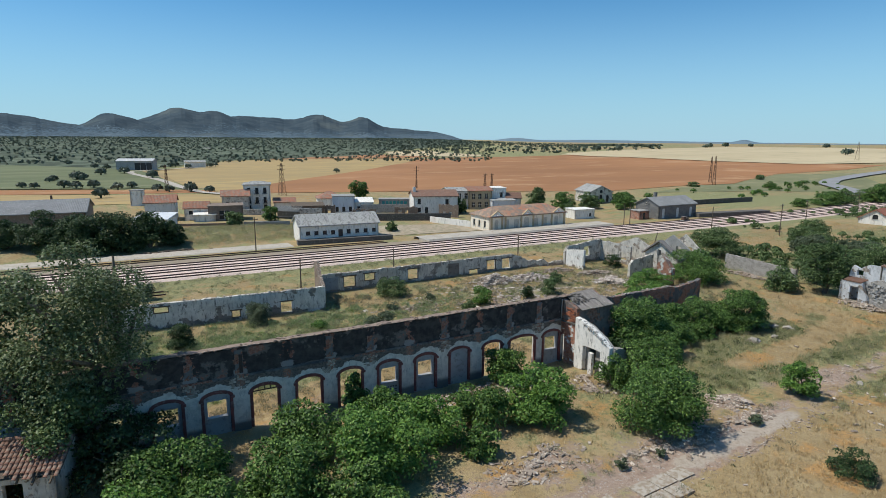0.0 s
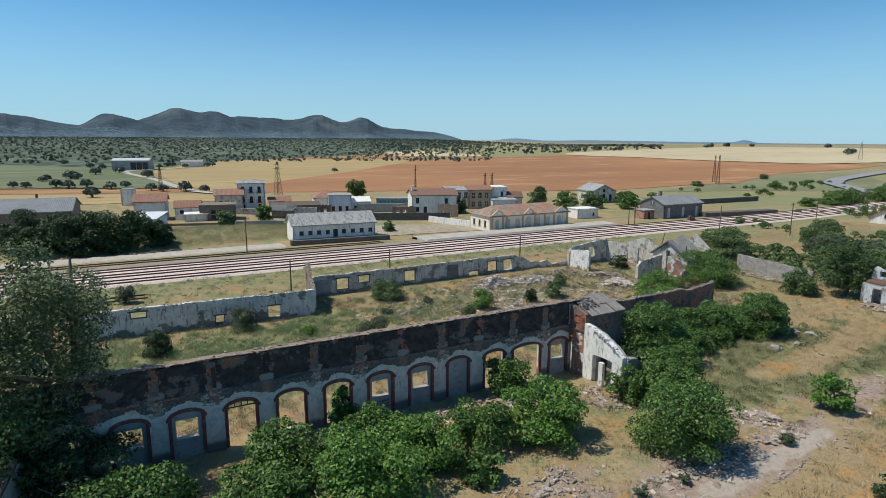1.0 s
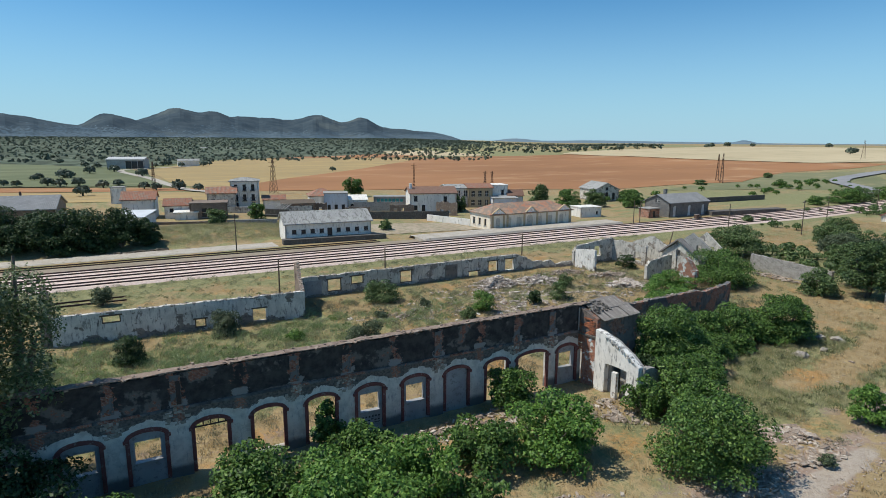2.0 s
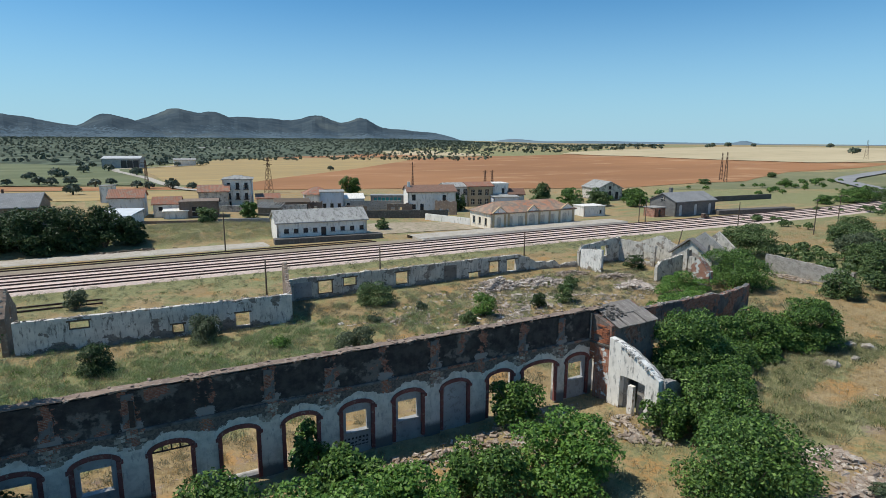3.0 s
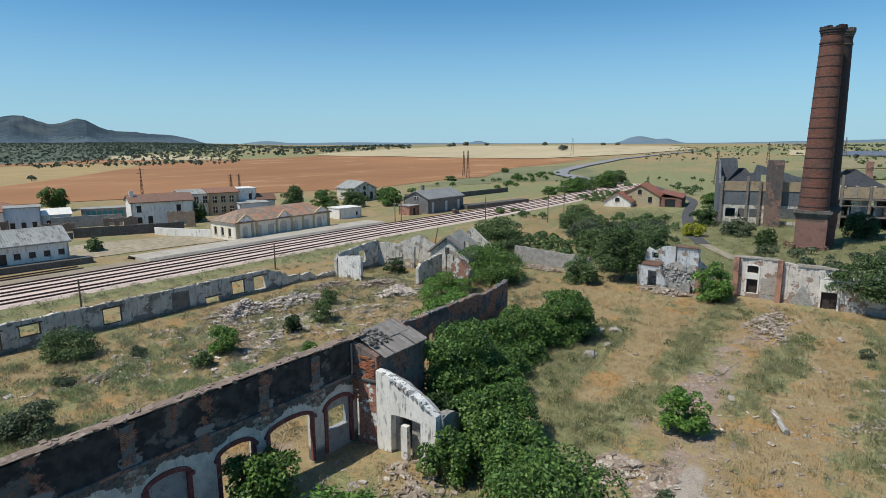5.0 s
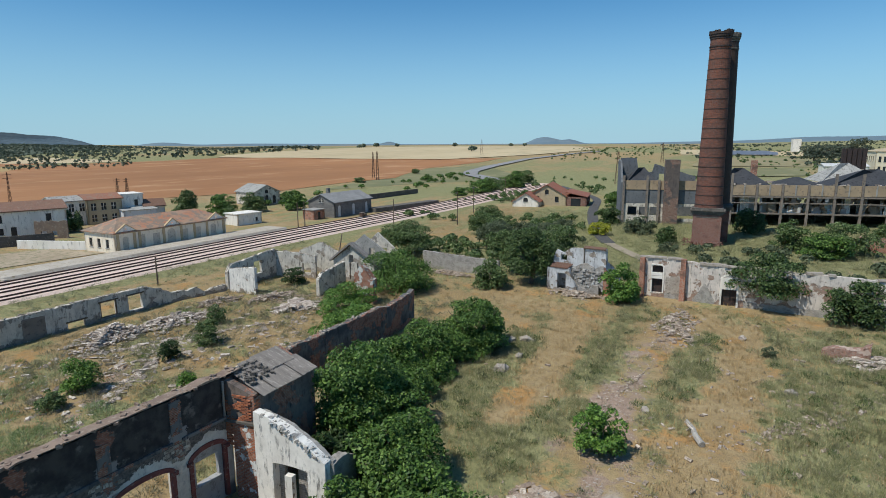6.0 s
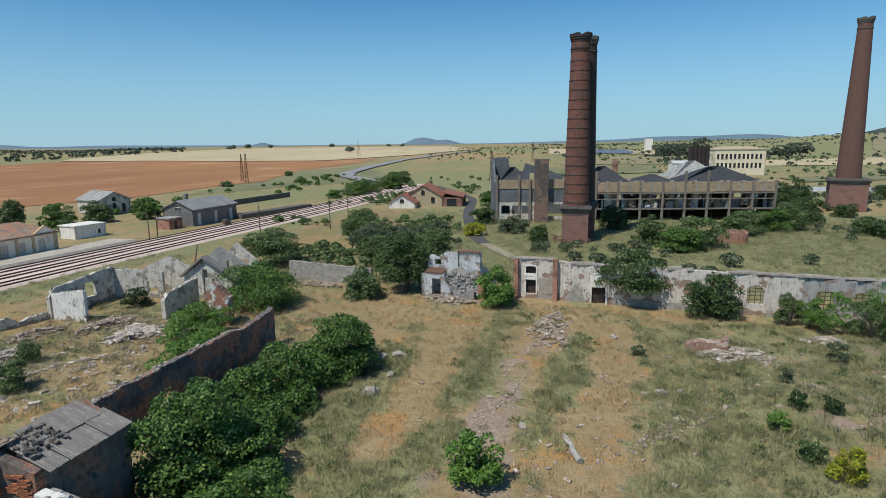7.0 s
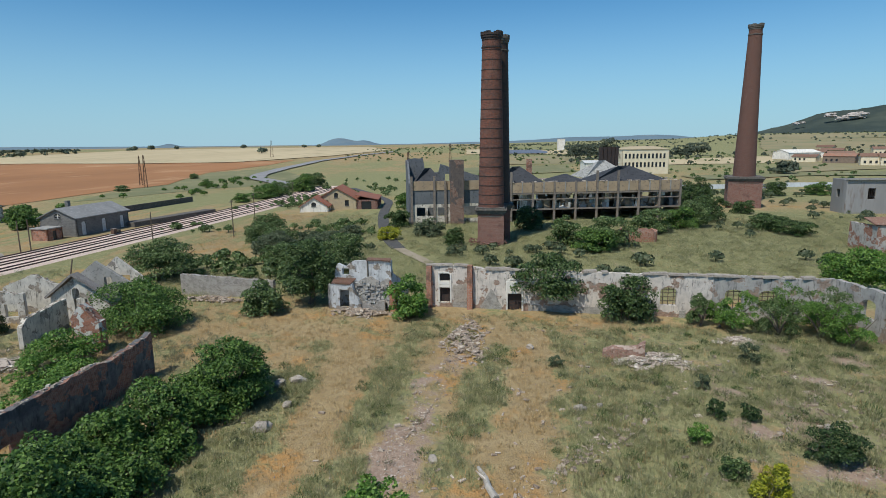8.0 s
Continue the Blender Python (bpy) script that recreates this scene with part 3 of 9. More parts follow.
def zones(x, y):
    """How green, and how bare, the ground is at a place: 0 to 1 each."""
    g = 0.40 + 0.26 * value(x, y, 0.085, 3) + 0.40 * value(x, y, 0.30, 8) + 0.32 * value(x, y, 0.9, 12)
    g = g + (0.34 * sstep(30, 17, x) + 0.06 * sstep(48, 34, x) * sstep(14, 24, x)) * sstep(68, 60, y) * sstep(38.5, 40, y) + 0.06 * sstep(70, 62, y) * sstep(44, 47, y)
    v = y - bend(x)
    g = g + 0.24 * sstep(84, 92, x) * sstep(64, 50, y) + 0.03 * sstep(74, 80, v) * sstep(93, 86, v) + 0.08 * sstep(113, 116, y) * sstep(140, 130, y) + 0.5 * sstep(87.5, 89.5, v) * sstep(92.5, 91, v) + 0.16 * sstep(82, 88, v) * sstep(92.5, 91, v)
    g = g + 0.3 * sstep(86, 100, x) * sstep(62, 46, y) - 0.75 * sstep(46, 42.5, y) * sstep(38.4, 39.6, y) * sstep(37, 33, x)
    wy, y = y, y + 0.8 * value(x, y, 0.4, 61) + 0.7 * value(x, y, 1.5, 62)
    # strips along the old sidings: straw, green, bare, green, straw, then weedy green
    g = g + 0.44 * sstep(2.2, 0.4, near_line(x, y, [(44, 26.6), (50, 25.9), (55, 25.4), (63.3, 25.2), (69, 25.0)])) + 0.42 * sstep(5.0, 1.4, near_line(x, y, [(42, 29.6), (50, 31.0), (62, 33.6)]))
    g = g - 0.42 * sstep(2.2, 0.8, near_line(x, y, [(50, 29.0), (56, 28.6), (66, 28.9), (74, 30)])) - 0.40 * sstep(2.0, 0.5, near_line(x, y, [(48, 16.9), (55, 15.8), (61, 15.5), (72, 15.0)]))
    g = g + 0.36 * sstep(14.6, 12.2, y) * sstep(44, 50, x) * sstep(80, 74, x) + 0.30 * sstep(2.2, 0.3, near_line(x, y, [(53, 20.0), (60.5, 18.9), (65, 18.5), (72, 18.0)]))
    y = wy
    b = 0.16 + 0.35 * value(x, y, 0.17, 21) + 0.40 * value(x, y, 0.7, 30)
    b = b + (0.62 - 0.10 * sstep(46, 54, x)) * sstep(2.4, 0.9, near_line(x, y, TRACKWAY)) + 0.45 * sstep(3.6, 1.2, near_line(x, y, [(18, 25.2), (30, 23.4), (42, 23.4)]))
    b = b - 0.35 * sstep(19.6, 17.5, y) * sstep(50, 44, x) * sstep(4, 8, y)
    b = b - 0.16 * sstep(48, 52, x) * sstep(30, 28, y) * sstep(2.0, 2.8, near_line(x, y, TRACKWAY)) * sstep(8, 11, y)
    b = b + 0.34 * sstep(45, 42, y) * sstep(38.4, 39.6, y) * sstep(37, 33, x)
    b = b + 0.30 * sstep(4, 0, near_line(x, y, [(40, 54), (52, 62), (62, 57), (70, 62)])) + 0.34 * sstep(2.6, 0.5, near_line(x, y, [(52, 3), (60, -1), (74, -5)])) + 0.18 * sstep(10, 3, y) * sstep(48, 54, x)
    for px, py, pr in ((59.6, 2.6, 2.2), (55.8, -1.6, 2.6), (66.5, -5.2, 2.0), (72.0, -9.4, 2.4), (64.5, 2.0, 1.6)):
        b = b + 0.40 * sstep(1.0, 0.3, np.hypot(x - px, y - py) / pr)
    b = b + 0.36 * sstep(1.0, 0.3, near_line(x, y, [(50.5, 11.6), (56.4, 11.1), (60, 10.6)])) + 0.34 * sstep(1.6, 0.4, near_line(x, y, [(47.5, 24.6), (50.5, 24.2), (55.3, 23.2)]))
    g = g - 0.3 * sstep(19.6, 17.0, y) * sstep(48, 42, x)
    g = g + 0.22 * value(x, y, 1.9, 71) * sstep(44, 48, x)
    return np.clip(g, 0, 1), np.clip(b, 0, 1)


def worn(x, y):
    """The pale trodden middle of the track, 0 to 1."""
    d = near_line(x, y, TRACKWAY) + 0.5 * value(x, y, 0.8, 91)
    return sstep(0.95, 0.4, d) * sstep(29.5, 31.5, x) * sstep(47, 42, x)


def ground_material():
    m, N, K = node_mat("dry_meadow_soil")
    co = coords(N, "Object")
    zone = N.new("ShaderNodeAttribute")
    zone.attribute_name = "zone"
    sep = N.new("ShaderNodeSeparateColor")
    K.new(zone.outputs["Color"], sep.inputs[0])
    fine, mid = noise_tex(N, K, co, 2.6, 6, 0.7), noise_tex(N, K, co, 0.5, 5, 0.65)
    straw = mix_rgb(N, K, ramp(N, K, mid, 0.3, 0.7), (0.335, 0.24, 0.12), (0.42, 0.32, 0.175))
    straw = mix_rgb(N, K, ramp(N, K, noise_tex(N, K, co, 0.22, 4, 0.6), 0.52, 0.66), straw, (0.46, 0.265, 0.105))
    straw = mix_rgb(N, K, ramp(N, K, fine, 0.46, 0.66), straw, (0.30, 0.22, 0.125))
    green = mix_rgb(N, K, ramp(N, K, mid, 0.3, 0.7), (0.25, 0.245, 0.115), (0.335, 0.32, 0.16))
    green = mix_rgb(N, K, ramp(N, K, fine, 0.44, 0.62), green, (0.20, 0.20, 0.098))
    bare = mix_rgb(N, K, ramp(N, K, fine, 0.35, 0.65), (0.41, 0.305, 0.235), (0.31, 0.22, 0.165))
    bare = mix_rgb(N, K, ramp(N, K, noise_tex(N, K, co, 5, 4, 0.7), 0.56, 0.64), bare, (0.45, 0.40, 0.35))
    wide = calc(N, K, "SUBTRACT", calc(N, K, "ADD", noise_tex(N, K, co, 0.012, 5, 0.7), noise_tex(N, K, co, 0.11, 4, 0.6)), 1.0)
    g = ramp(N, K, calc(N, K, "ADD", calc(N, K, "ADD", sep.outputs[0], calc(N, K, "MULTIPLY", wide, 0.8)), calc(N, K, "MULTIPLY", calc(N, K, "SUBTRACT", fine, 0.5), 0.9)), 0.30, 0.66)
    b = ramp(N, K, calc(N, K, "ADD", sep.outputs[1], calc(N, K, "MULTIPLY", calc(N, K, "SUBTRACT", fine, 0.5), 0.9)), 0.50, 0.78)
    col = mix_rgb(N, K, g, straw, green)
    col = mix_rgb(N, K, b, col, bare)
    path = mix_rgb(N, K, ramp(N, K, fine, 0.4, 0.7), (0.47, 0.395, 0.32), (0.37, 0.30, 0.235))
    pf = ramp(N, K, calc(N, K, "ADD", sep.outputs[2], calc(N, K, "MULTIPLY", calc(N, K, "SUBTRACT", fine, 0.5), 0.6)), 0.3, 0.6)
    col = mix_rgb(N, K, pf, col, path)
    finish(N, K, col, 0.95, calc(N, K, "ADD", fine, noise_tex(N, K, co, 9, 3)), 0.8, 0.12, spec=0.15)
    return m


gx, gy = axis(-6, 96, 0.6, 4700), axis(-16, 112, 0.6, 4700)
GX, GY = np.meshgrid(gx, gy, indexing="ij")
GZ = land(GX, GY)
near = (GX > -10) & (GX < 100) & (GY > -20) & (GY < 116)
bumps = np.zeros_like(GX)
bumps[near] = 0.10 * value(GX[near], GY[near], 0.35, 50) + 0.05 * value(GX[near], GY[near], 1.1, 60)
calm = sstep(92, 87, GY - bend(GX))
GZ = GZ + (bumps - 0.03) * calm - 0.02
me = bpy.data.meshes.new("ground")
nx, ny = GX.shape
ids = np.arange(nx * ny).reshape(nx, ny)
quads = np.stack([ids[:-1, :-1], ids[1:, :-1], ids[1:, 1:], ids[:-1, 1:]], -1).reshape(-1, 4)
me.vertices.add(nx * ny)
me.vertices.foreach_set("co", np.stack([GX, GY, GZ], -1).astype(np.float32).ravel())
me.loops.add(quads.size)
me.loops.foreach_set("vertex_index", quads.astype(np.int32).ravel())
me.polygons.add(len(quads))
me.polygons.foreach_set("loop_start", np.arange(0, quads.size, 4, dtype=np.int32))
me.update(calc_edges=True)
ZG, ZB = zones(GX, GY)
far_r = np.hypot(GX - 40, GY - 40)
ZG = np.where(far_r > 150, np.clip(0.42 + 0.30 * sstep(50, 0, GY) * sstep(90, 150, GX) + 0.42 * sstep(380, 470, GY) * sstep(620, 350, GX - 0.55 * (GY - 500)) + 0.5 * value(GX, GY, 0.006, 2) + 0.3 * value(GX, GY, 0.02, 4) + 0.2 * value(GX, GY, 0.07, 6), 0, 1), ZG)
ZB = np.where(far_r > 150, 0.15, ZB)
lay = me.color_attributes.new("zone", "FLOAT_COLOR", "POINT")
lay.data.foreach_set("color", np.stack([ZG, ZB, np.where(near, worn(GX, GY), 0), ZG * 0 + 1], -1).astype(np.float32).ravel())
me.materials.append(ground_material())
me.polygons.foreach_set("use_smooth", [True] * len(me.polygons))
tagged(new("ground", me), "dry summer meadow of straw, green weeds and bare soil", "ground", kind="structure")


def field(name, label, near_pts, far_pts, mat, lift=0.12, rows=26, cols=60, wob=2.0):
    """A tilled field between a near and a far edge, laid on the land."""
    def along(pts, n):
        p = np.array(pts, float)
        d = np.concatenate([[0], np.cumsum(np.hypot(*np.diff(p, axis=0).T))])
        t = np.linspace(0, d[-1], n)
        return np.stack([np.interp(t, d, p[:, 0]), np.interp(t, d, p[:, 1])], 1)
    a, b = along(near_pts, cols), along(far_pts, cols)
    k = np.linspace(0, 1, rows)[:, None, None] ** 1.6
    g = a[None] * (1 - k) + b[None] * k
    g = g + wob * np.stack([value(g[..., 0], g[..., 1], 0.02, 70), value(g[..., 0], g[..., 1], 0.02, 80)], -1)
    z = land(g[..., 0], g[..., 1]) + lift
    mb = MB()
    for i in range(rows - 1):
        for j in range(cols - 1):
            mb.face([(*g[i, j], z[i, j]), (*g[i, j + 1], z[i, j + 1]), (*g[i + 1, j + 1], z[i + 1, j + 1]), (*g[i + 1, j], z[i + 1, j])])
    return solo(name, mb, mat, label, "field", kind="structure")


REDSOIL = paint("red_ploughed_soil", (0.40, 0.192, 0.082), (0.30, 0.142, 0.06), (0.49, 0.285, 0.145), 0.008, 0.022, (0.52, 0.72), bscale=0.5, stretch=(0.7, 1.4, 1))
STUBBLE = paint("golden_stubble", (0.47, 0.33, 0.14), (0.38, 0.265, 0.115), (0.34, 0.255, 0.125), 0.02, 0.12, (0.46, 0.62), bscale=0.5, stretch=(0.35, 2.2, 1))
PALE = paint("pale_cereal", (0.58, 0.47, 0.29), (0.50, 0.40, 0.24), (0.43, 0.35, 0.21), 0.008, 0.03, (0.5, 0.7), bscale=0.5, stretch=(0.5, 1.8, 1))
ROCK = paint("pale_outcrop_rock", (0.52, 0.46, 0.42), (0.42, 0.37, 0.34), (0.28, 0.26, 0.23), 0.05, 0.3)
STUBBLE2 = paint("tan_pasture", (0.34, 0.27, 0.15), (0.27, 0.235, 0.125), (0.22, 0.22, 0.11), 0.006, 0.03, (0.45, 0.7), bscale=0.5)
MEADOW = paint("grazing_meadow", (0.165, 0.18, 0.085), (0.125, 0.142, 0.066), (0.22, 0.215, 0.11), 0.012, 0.05, (0.48, 0.7), bscale=0.5, stretch=(0.5, 1.6, 1))
FALLOW = paint("fallow_grass", (0.23, 0.22, 0.11), (0.17, 0.175, 0.085), (0.33, 0.28, 0.15), 0.02, 0.09, (0.5, 0.75), bscale=0.5)
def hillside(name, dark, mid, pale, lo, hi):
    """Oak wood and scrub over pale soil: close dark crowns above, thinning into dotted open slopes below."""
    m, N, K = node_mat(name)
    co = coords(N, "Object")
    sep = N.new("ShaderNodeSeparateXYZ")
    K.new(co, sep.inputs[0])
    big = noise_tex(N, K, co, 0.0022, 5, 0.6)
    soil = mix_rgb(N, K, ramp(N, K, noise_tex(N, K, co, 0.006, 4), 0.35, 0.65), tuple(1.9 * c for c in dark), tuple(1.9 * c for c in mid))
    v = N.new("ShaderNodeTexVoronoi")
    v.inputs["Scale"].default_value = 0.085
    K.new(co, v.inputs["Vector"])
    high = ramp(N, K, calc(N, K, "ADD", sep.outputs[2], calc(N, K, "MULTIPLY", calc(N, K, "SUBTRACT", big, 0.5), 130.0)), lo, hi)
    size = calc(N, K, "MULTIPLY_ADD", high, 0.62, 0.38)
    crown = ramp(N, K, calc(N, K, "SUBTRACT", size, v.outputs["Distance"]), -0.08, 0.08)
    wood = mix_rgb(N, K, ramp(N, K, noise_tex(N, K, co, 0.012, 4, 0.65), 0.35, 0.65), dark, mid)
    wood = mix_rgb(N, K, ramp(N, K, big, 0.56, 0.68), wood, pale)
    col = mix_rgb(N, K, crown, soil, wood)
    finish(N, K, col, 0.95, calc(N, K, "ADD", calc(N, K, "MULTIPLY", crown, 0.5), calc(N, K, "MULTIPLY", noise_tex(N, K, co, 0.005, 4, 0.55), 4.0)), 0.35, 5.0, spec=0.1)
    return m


# blue of the far air is mixed into these scrub colours
HAZED_HILLSIDE = hillside("hazed_scrub_hillside", (0.041, 0.061, 0.076), (0.066, 0.088, 0.100), (0.10, 0.12, 0.12), 20.0, 84.0)
ROCKSIDE = hillside("rocky_hillside", (0.046, 0.062, 0.055), (0.066, 0.082, 0.068), (0.095, 0.11, 0.085), -60.0, 44.0)
WOODPLAIN = hillside("wooded_plain_soil", (0.060, 0.074, 0.050), (0.088, 0.100, 0.068), (0.14, 0.14, 0.09), -60.0, 130.0)
# pale blue base colour stands in for haze over the farthest ridges
HAZED_RIDGE = paint("hazed_distant_hills", (0.16, 0.22, 0.26), (0.13, 0.19, 0.23), (0.21, 0.25, 0.26), 0.001, 0.006, bscale=0.02)
field("red_field", "bare red-brown ploughed field", [(42, 225), (102, 200), (179, 163), (237, 166), (263, 163), (354, 193), (432, 190)],
      [(43, 227), (87, 277), (152, 342), (292, 507), (370, 533), (464, 473), (465, 298), (510, 199)], REDSOIL)
field("stubble_field", "golden stubble field after harvest", [(35, 370), (38, 267), (43, 225), (87, 277), (152, 342), (292, 507)],
      [(36, 382), (106, 520), (160, 542), (230, 530), (270, 520), (300, 522)], STUBBLE, 0.1)
field("near_stubble_field", "golden stubble strip beyond the barns", [(-60, 214), (-19, 197), (39, 180), (60, 176)], [(-70, 272), (-24, 250), (18, 230), (52, 205)], STUBBLE, 0.08)
field("brown_field_strip", "narrow strip of brown ploughed soil", [(-70, 274), (-24, 252), (18, 234), (44, 221)], [(-72, 296), (-26, 273), (19, 252), (40, 240)], REDSOIL, 0.1)
field("upper_red_field", "rust-red ploughed rise", [(147, 534), (210, 540), (284, 520)], [(168, 608), (278, 700), (330, 560)], REDSOIL, 0.3)
field("pale_strip", "pale cream cereal strip", [(298, 585), (365, 540)], [(350, 718), (426, 726), (415, 565)], PALE, 0.3)
field("pale_cereal_field", "pale ripe cereal field on the rise", [(458, 492), (440, 420), (452, 298), (470, 236), (600, 190), (757, 170)], [(500, 520), (640, 520), (900, 560), (1000, 520), (1000, 400), (980, 250)], PALE, 0.5)
field("brown_rise", "brown ploughed field on the skyline", [(900, 560), (1000, 500), (1010, 380), (990, 250)], [(1120, 660), (1200, 560), (1220, 400), (1180, 260)], REDSOIL, 0.45)
field("wooded_plain", "olive-grey plain with open oak wood", [(-420, 330), (-180, 452), (-40, 505), (20, 415), (60, 440), (110, 530), (170, 560), (290, 620), (360, 735)], [(-1500, 1300), (-900, 1750), (-350, 1980), (-60, 2010), (230, 1990), (520, 1900), (800, 1800), (1000, 1700), (1180, 1560)], WOODPLAIN, 0.35, 30, 60, 12.0)
field("green_meadow", "grey-green grazing meadow with scattered oaks", [(-70, 292), (-26, 275), (18, 256), (36, 246)], [(-110, 470), (-42, 500), (-8, 470), (30, 396)], MEADOW, 0.3)
field("fallow_field", "green fallow slope beside the road", [(190, 150), (240, 130), (262, 112), (280, 100)], [(236, 165), (262, 162), (350, 190), (400, 172)], FALLOW, 0.06)


def hills(name, label, peaks, az0, az1, foot, crest, back, mat, rough=0.10, origin=(20, 15)):
    """A range of hills seen from the station: rounded summits (bearing, half-width, rise in degrees) with folded slopes."""
    az = np.arange(az0, az1, 0.3)
    el = sum(h * np.exp(-((az - c) / w) ** 2) for c, w, h in peaks)
    el = el * (1 + 0.025 * value(az, az * 0, 0.9, 4)) + 0.06 * value(az, az * 0, 2.3, 7) * np.minimum(el, 1.0)
    ends = np.clip(np.minimum(az - az0, az1 - az) / 4.0, 0, 1)
    top = np.maximum(np.tan(np.radians(el)) * crest + 18 * np.clip(el / 0.25, 0, 1), 0.5) * ends
    prof = [(foot, 0.0), (foot + 0.25 * (crest - foot), 0.07), (foot + 0.45 * (crest - foot), 0.2), (foot + 0.65 * (crest - foot), 0.45), (foot + 0.82 * (crest - foot), 0.76), (crest, 1.0), (crest + 0.4 * (back - crest), 0.7), (back, 0.0)]
    rows = []
    for k in np.linspace(0, 1, 30):
        r = np.interp(k, np.linspace(0, 1, len(prof)), [p[0] for p in prof])
        f = np.interp(k, np.linspace(0, 1, len(prof)), [p[1] for p in prof])
        fold = 1 + rough * value(az, az * 0 + r * 0.004, 0.8, 9) * min(1.0, abs(r - crest) / (0.12 * crest))
        rr = r * (1 + 0.02 * value(az, az * 0 + k * 3, 0.3, 14))
        rows.append(np.stack([origin[0] + np.sin(np.radians(az)) * rr, origin[1] + np.cos(np.radians(az)) * rr, top * f * fold], 1))
    mb = MB()
    for a, b in zip(rows, rows[1:]):
        for j in range(len(az) - 1):
            mb.face([a[j], a[j + 1], b[j + 1], b[j]])
    return solo(name, mb, mat, label, "hills", kind="structure", smooth=True)


HILLLABEL = "dark scrub-covered hill range, haze tinted into its colour"
hills("backdrop_hills", HILLLABEL, [(9, 3, 1.33), (12.8, 2.6, 1.42), (16.2, 2.6, 1.43), (20, 2.2, 1.99), (22, 1.4, 0.25), (24, 1.7, 1.8), (27.2, 2.2, 0.87), (30.6, 2.2, 0.59)], 2, 40, 2300, 3900, 4500, HAZED_HILLSIDE, 0.22, (2, 3))
hills("backdrop_hills", HILLLABEL, [(3.5, 2, 1.0), (6.5, 2.1, 1.66), (8.5, 1.8, 1.63), (10.8, 1.5, 1.48), (13, 2.4, 1.27), (17, 3, 0.82)], -4, 26, 2000, 3400, 4200, HAZED_HILLSIDE, 0.22, (2, 3))
hills("backdrop_hills", HILLLABEL, [(0, 1.7, 0.78), (2, 1.3, 1.29), (3.6, 1.6, 1.08), (5.5, 2.2, 0.8), (8, 2, 0.35)], -8, 16, 1800, 3000, 3800, HAZED_HILLSIDE, 0.22, (2, 3))
hills("backdrop_hills", HILLLABEL, [(-24, 7, 1.69), (-14, 5, 1.82), (-7.5, 3.6, 1.74), (-3.2, 2.6, 1.08), (0.6, 2.8, 0.76), (4, 2.6, 0.27)], -60, 14, 1500, 2700, 3600, HAZED_HILLSIDE, 0.22, (2, 3))
hills("backdrop_rocky_hill", "green hill with pale rock outcrops", [(112.2, 2, 0.52), (115.6, 2.4, 1.33), (120, 3.8, 1.85), (127, 6, 2.1), (137, 8, 2.0), (149, 7, 1.5)], 104, 165, 1250, 1900, 2900, ROCKSIDE, 0.08)
hills("backdrop_ridges", "faint ridges along the horizon, painted haze-blue", [(38.5, 2.0, 0.16), (58.7, 0.7, 0.12), (73.6, 1.3, 0.42), (76, 1.0, 0.2), (97, 5, 0.25), (103.2, 3, 0.3), (53, 8, 0.06), (88, 6, 0.08), (110, 5, 0.1), (45, 5, 0.08)], 30, 125, 3600, 4300, 4600, HAZED_RIDGE, 0.05)


def far_trees(name, label, pts, wmin, wmax, seed, leaf="oak", blades=26, grain=0.42):
    """Scattered far trees, joined: a short stem and a ragged rounded crown of leaf clumps each."""
    rng = np.random.default_rng(seed)
    out = []
    for x, y in pts:
        w = rng.uniform(wmin, wmax)
        z = float(land(x, y))
        v = rng.normal(size=(blades, 3))
        v /= np.linalg.norm(v, axis=1, keepdims=True)
        v[:, 2] = np.abs(v[:, 2]) * 1.0 - 0.15
        c = np.array([x, y, z + w * 0.25]) + v * np.array([w * 0.42, w * 0.42, w * 0.36]) * rng.uniform(0.6, 1.05, (blades, 1))
        n = v + rng.normal(size=v.shape) * 0.35
        n /= np.linalg.norm(n, axis=1, keepdims=True)
        out.append(leaves(rng, c, n, w * grain, 0.8))
        s = w * 0.05
        out.append(np.array([(x - s, y, z - 0.2), (x + s, y, z - 0.2), (x + s, y, z + w * 0.4), (x - s, y, z + w * 0.4), (x, y - s, z - 0.2), (x, y + s, z - 0.2), (x, y + s, z + w * 0.4), (x, y - s, z + w * 0.4)]))
    return tagged(new(name, numpy_mesh(name, np.concatenate(out), 4, LEAF[leaf])), label, "trees", kind="stuff")


rng = np.random.default_rng(5)


def polar(n, a0, a1, r0, r1, clump=0.0):
    a, r = rng.uniform(a0, a1, n * 3), np.sqrt(rng.uniform(r0 ** 2, r1 ** 2, n * 3))
    x, y = 20 + np.sin(np.radians(a)) * r, 15 + np.cos(np.radians(a)) * r
    keep = value(x, y, 0.006, 33) + 0.4 * value(x, y, 0.02, 35) > clump
    return [(float(p), float(q)) for p, q in zip(x[keep][:n], y[keep][:n])]


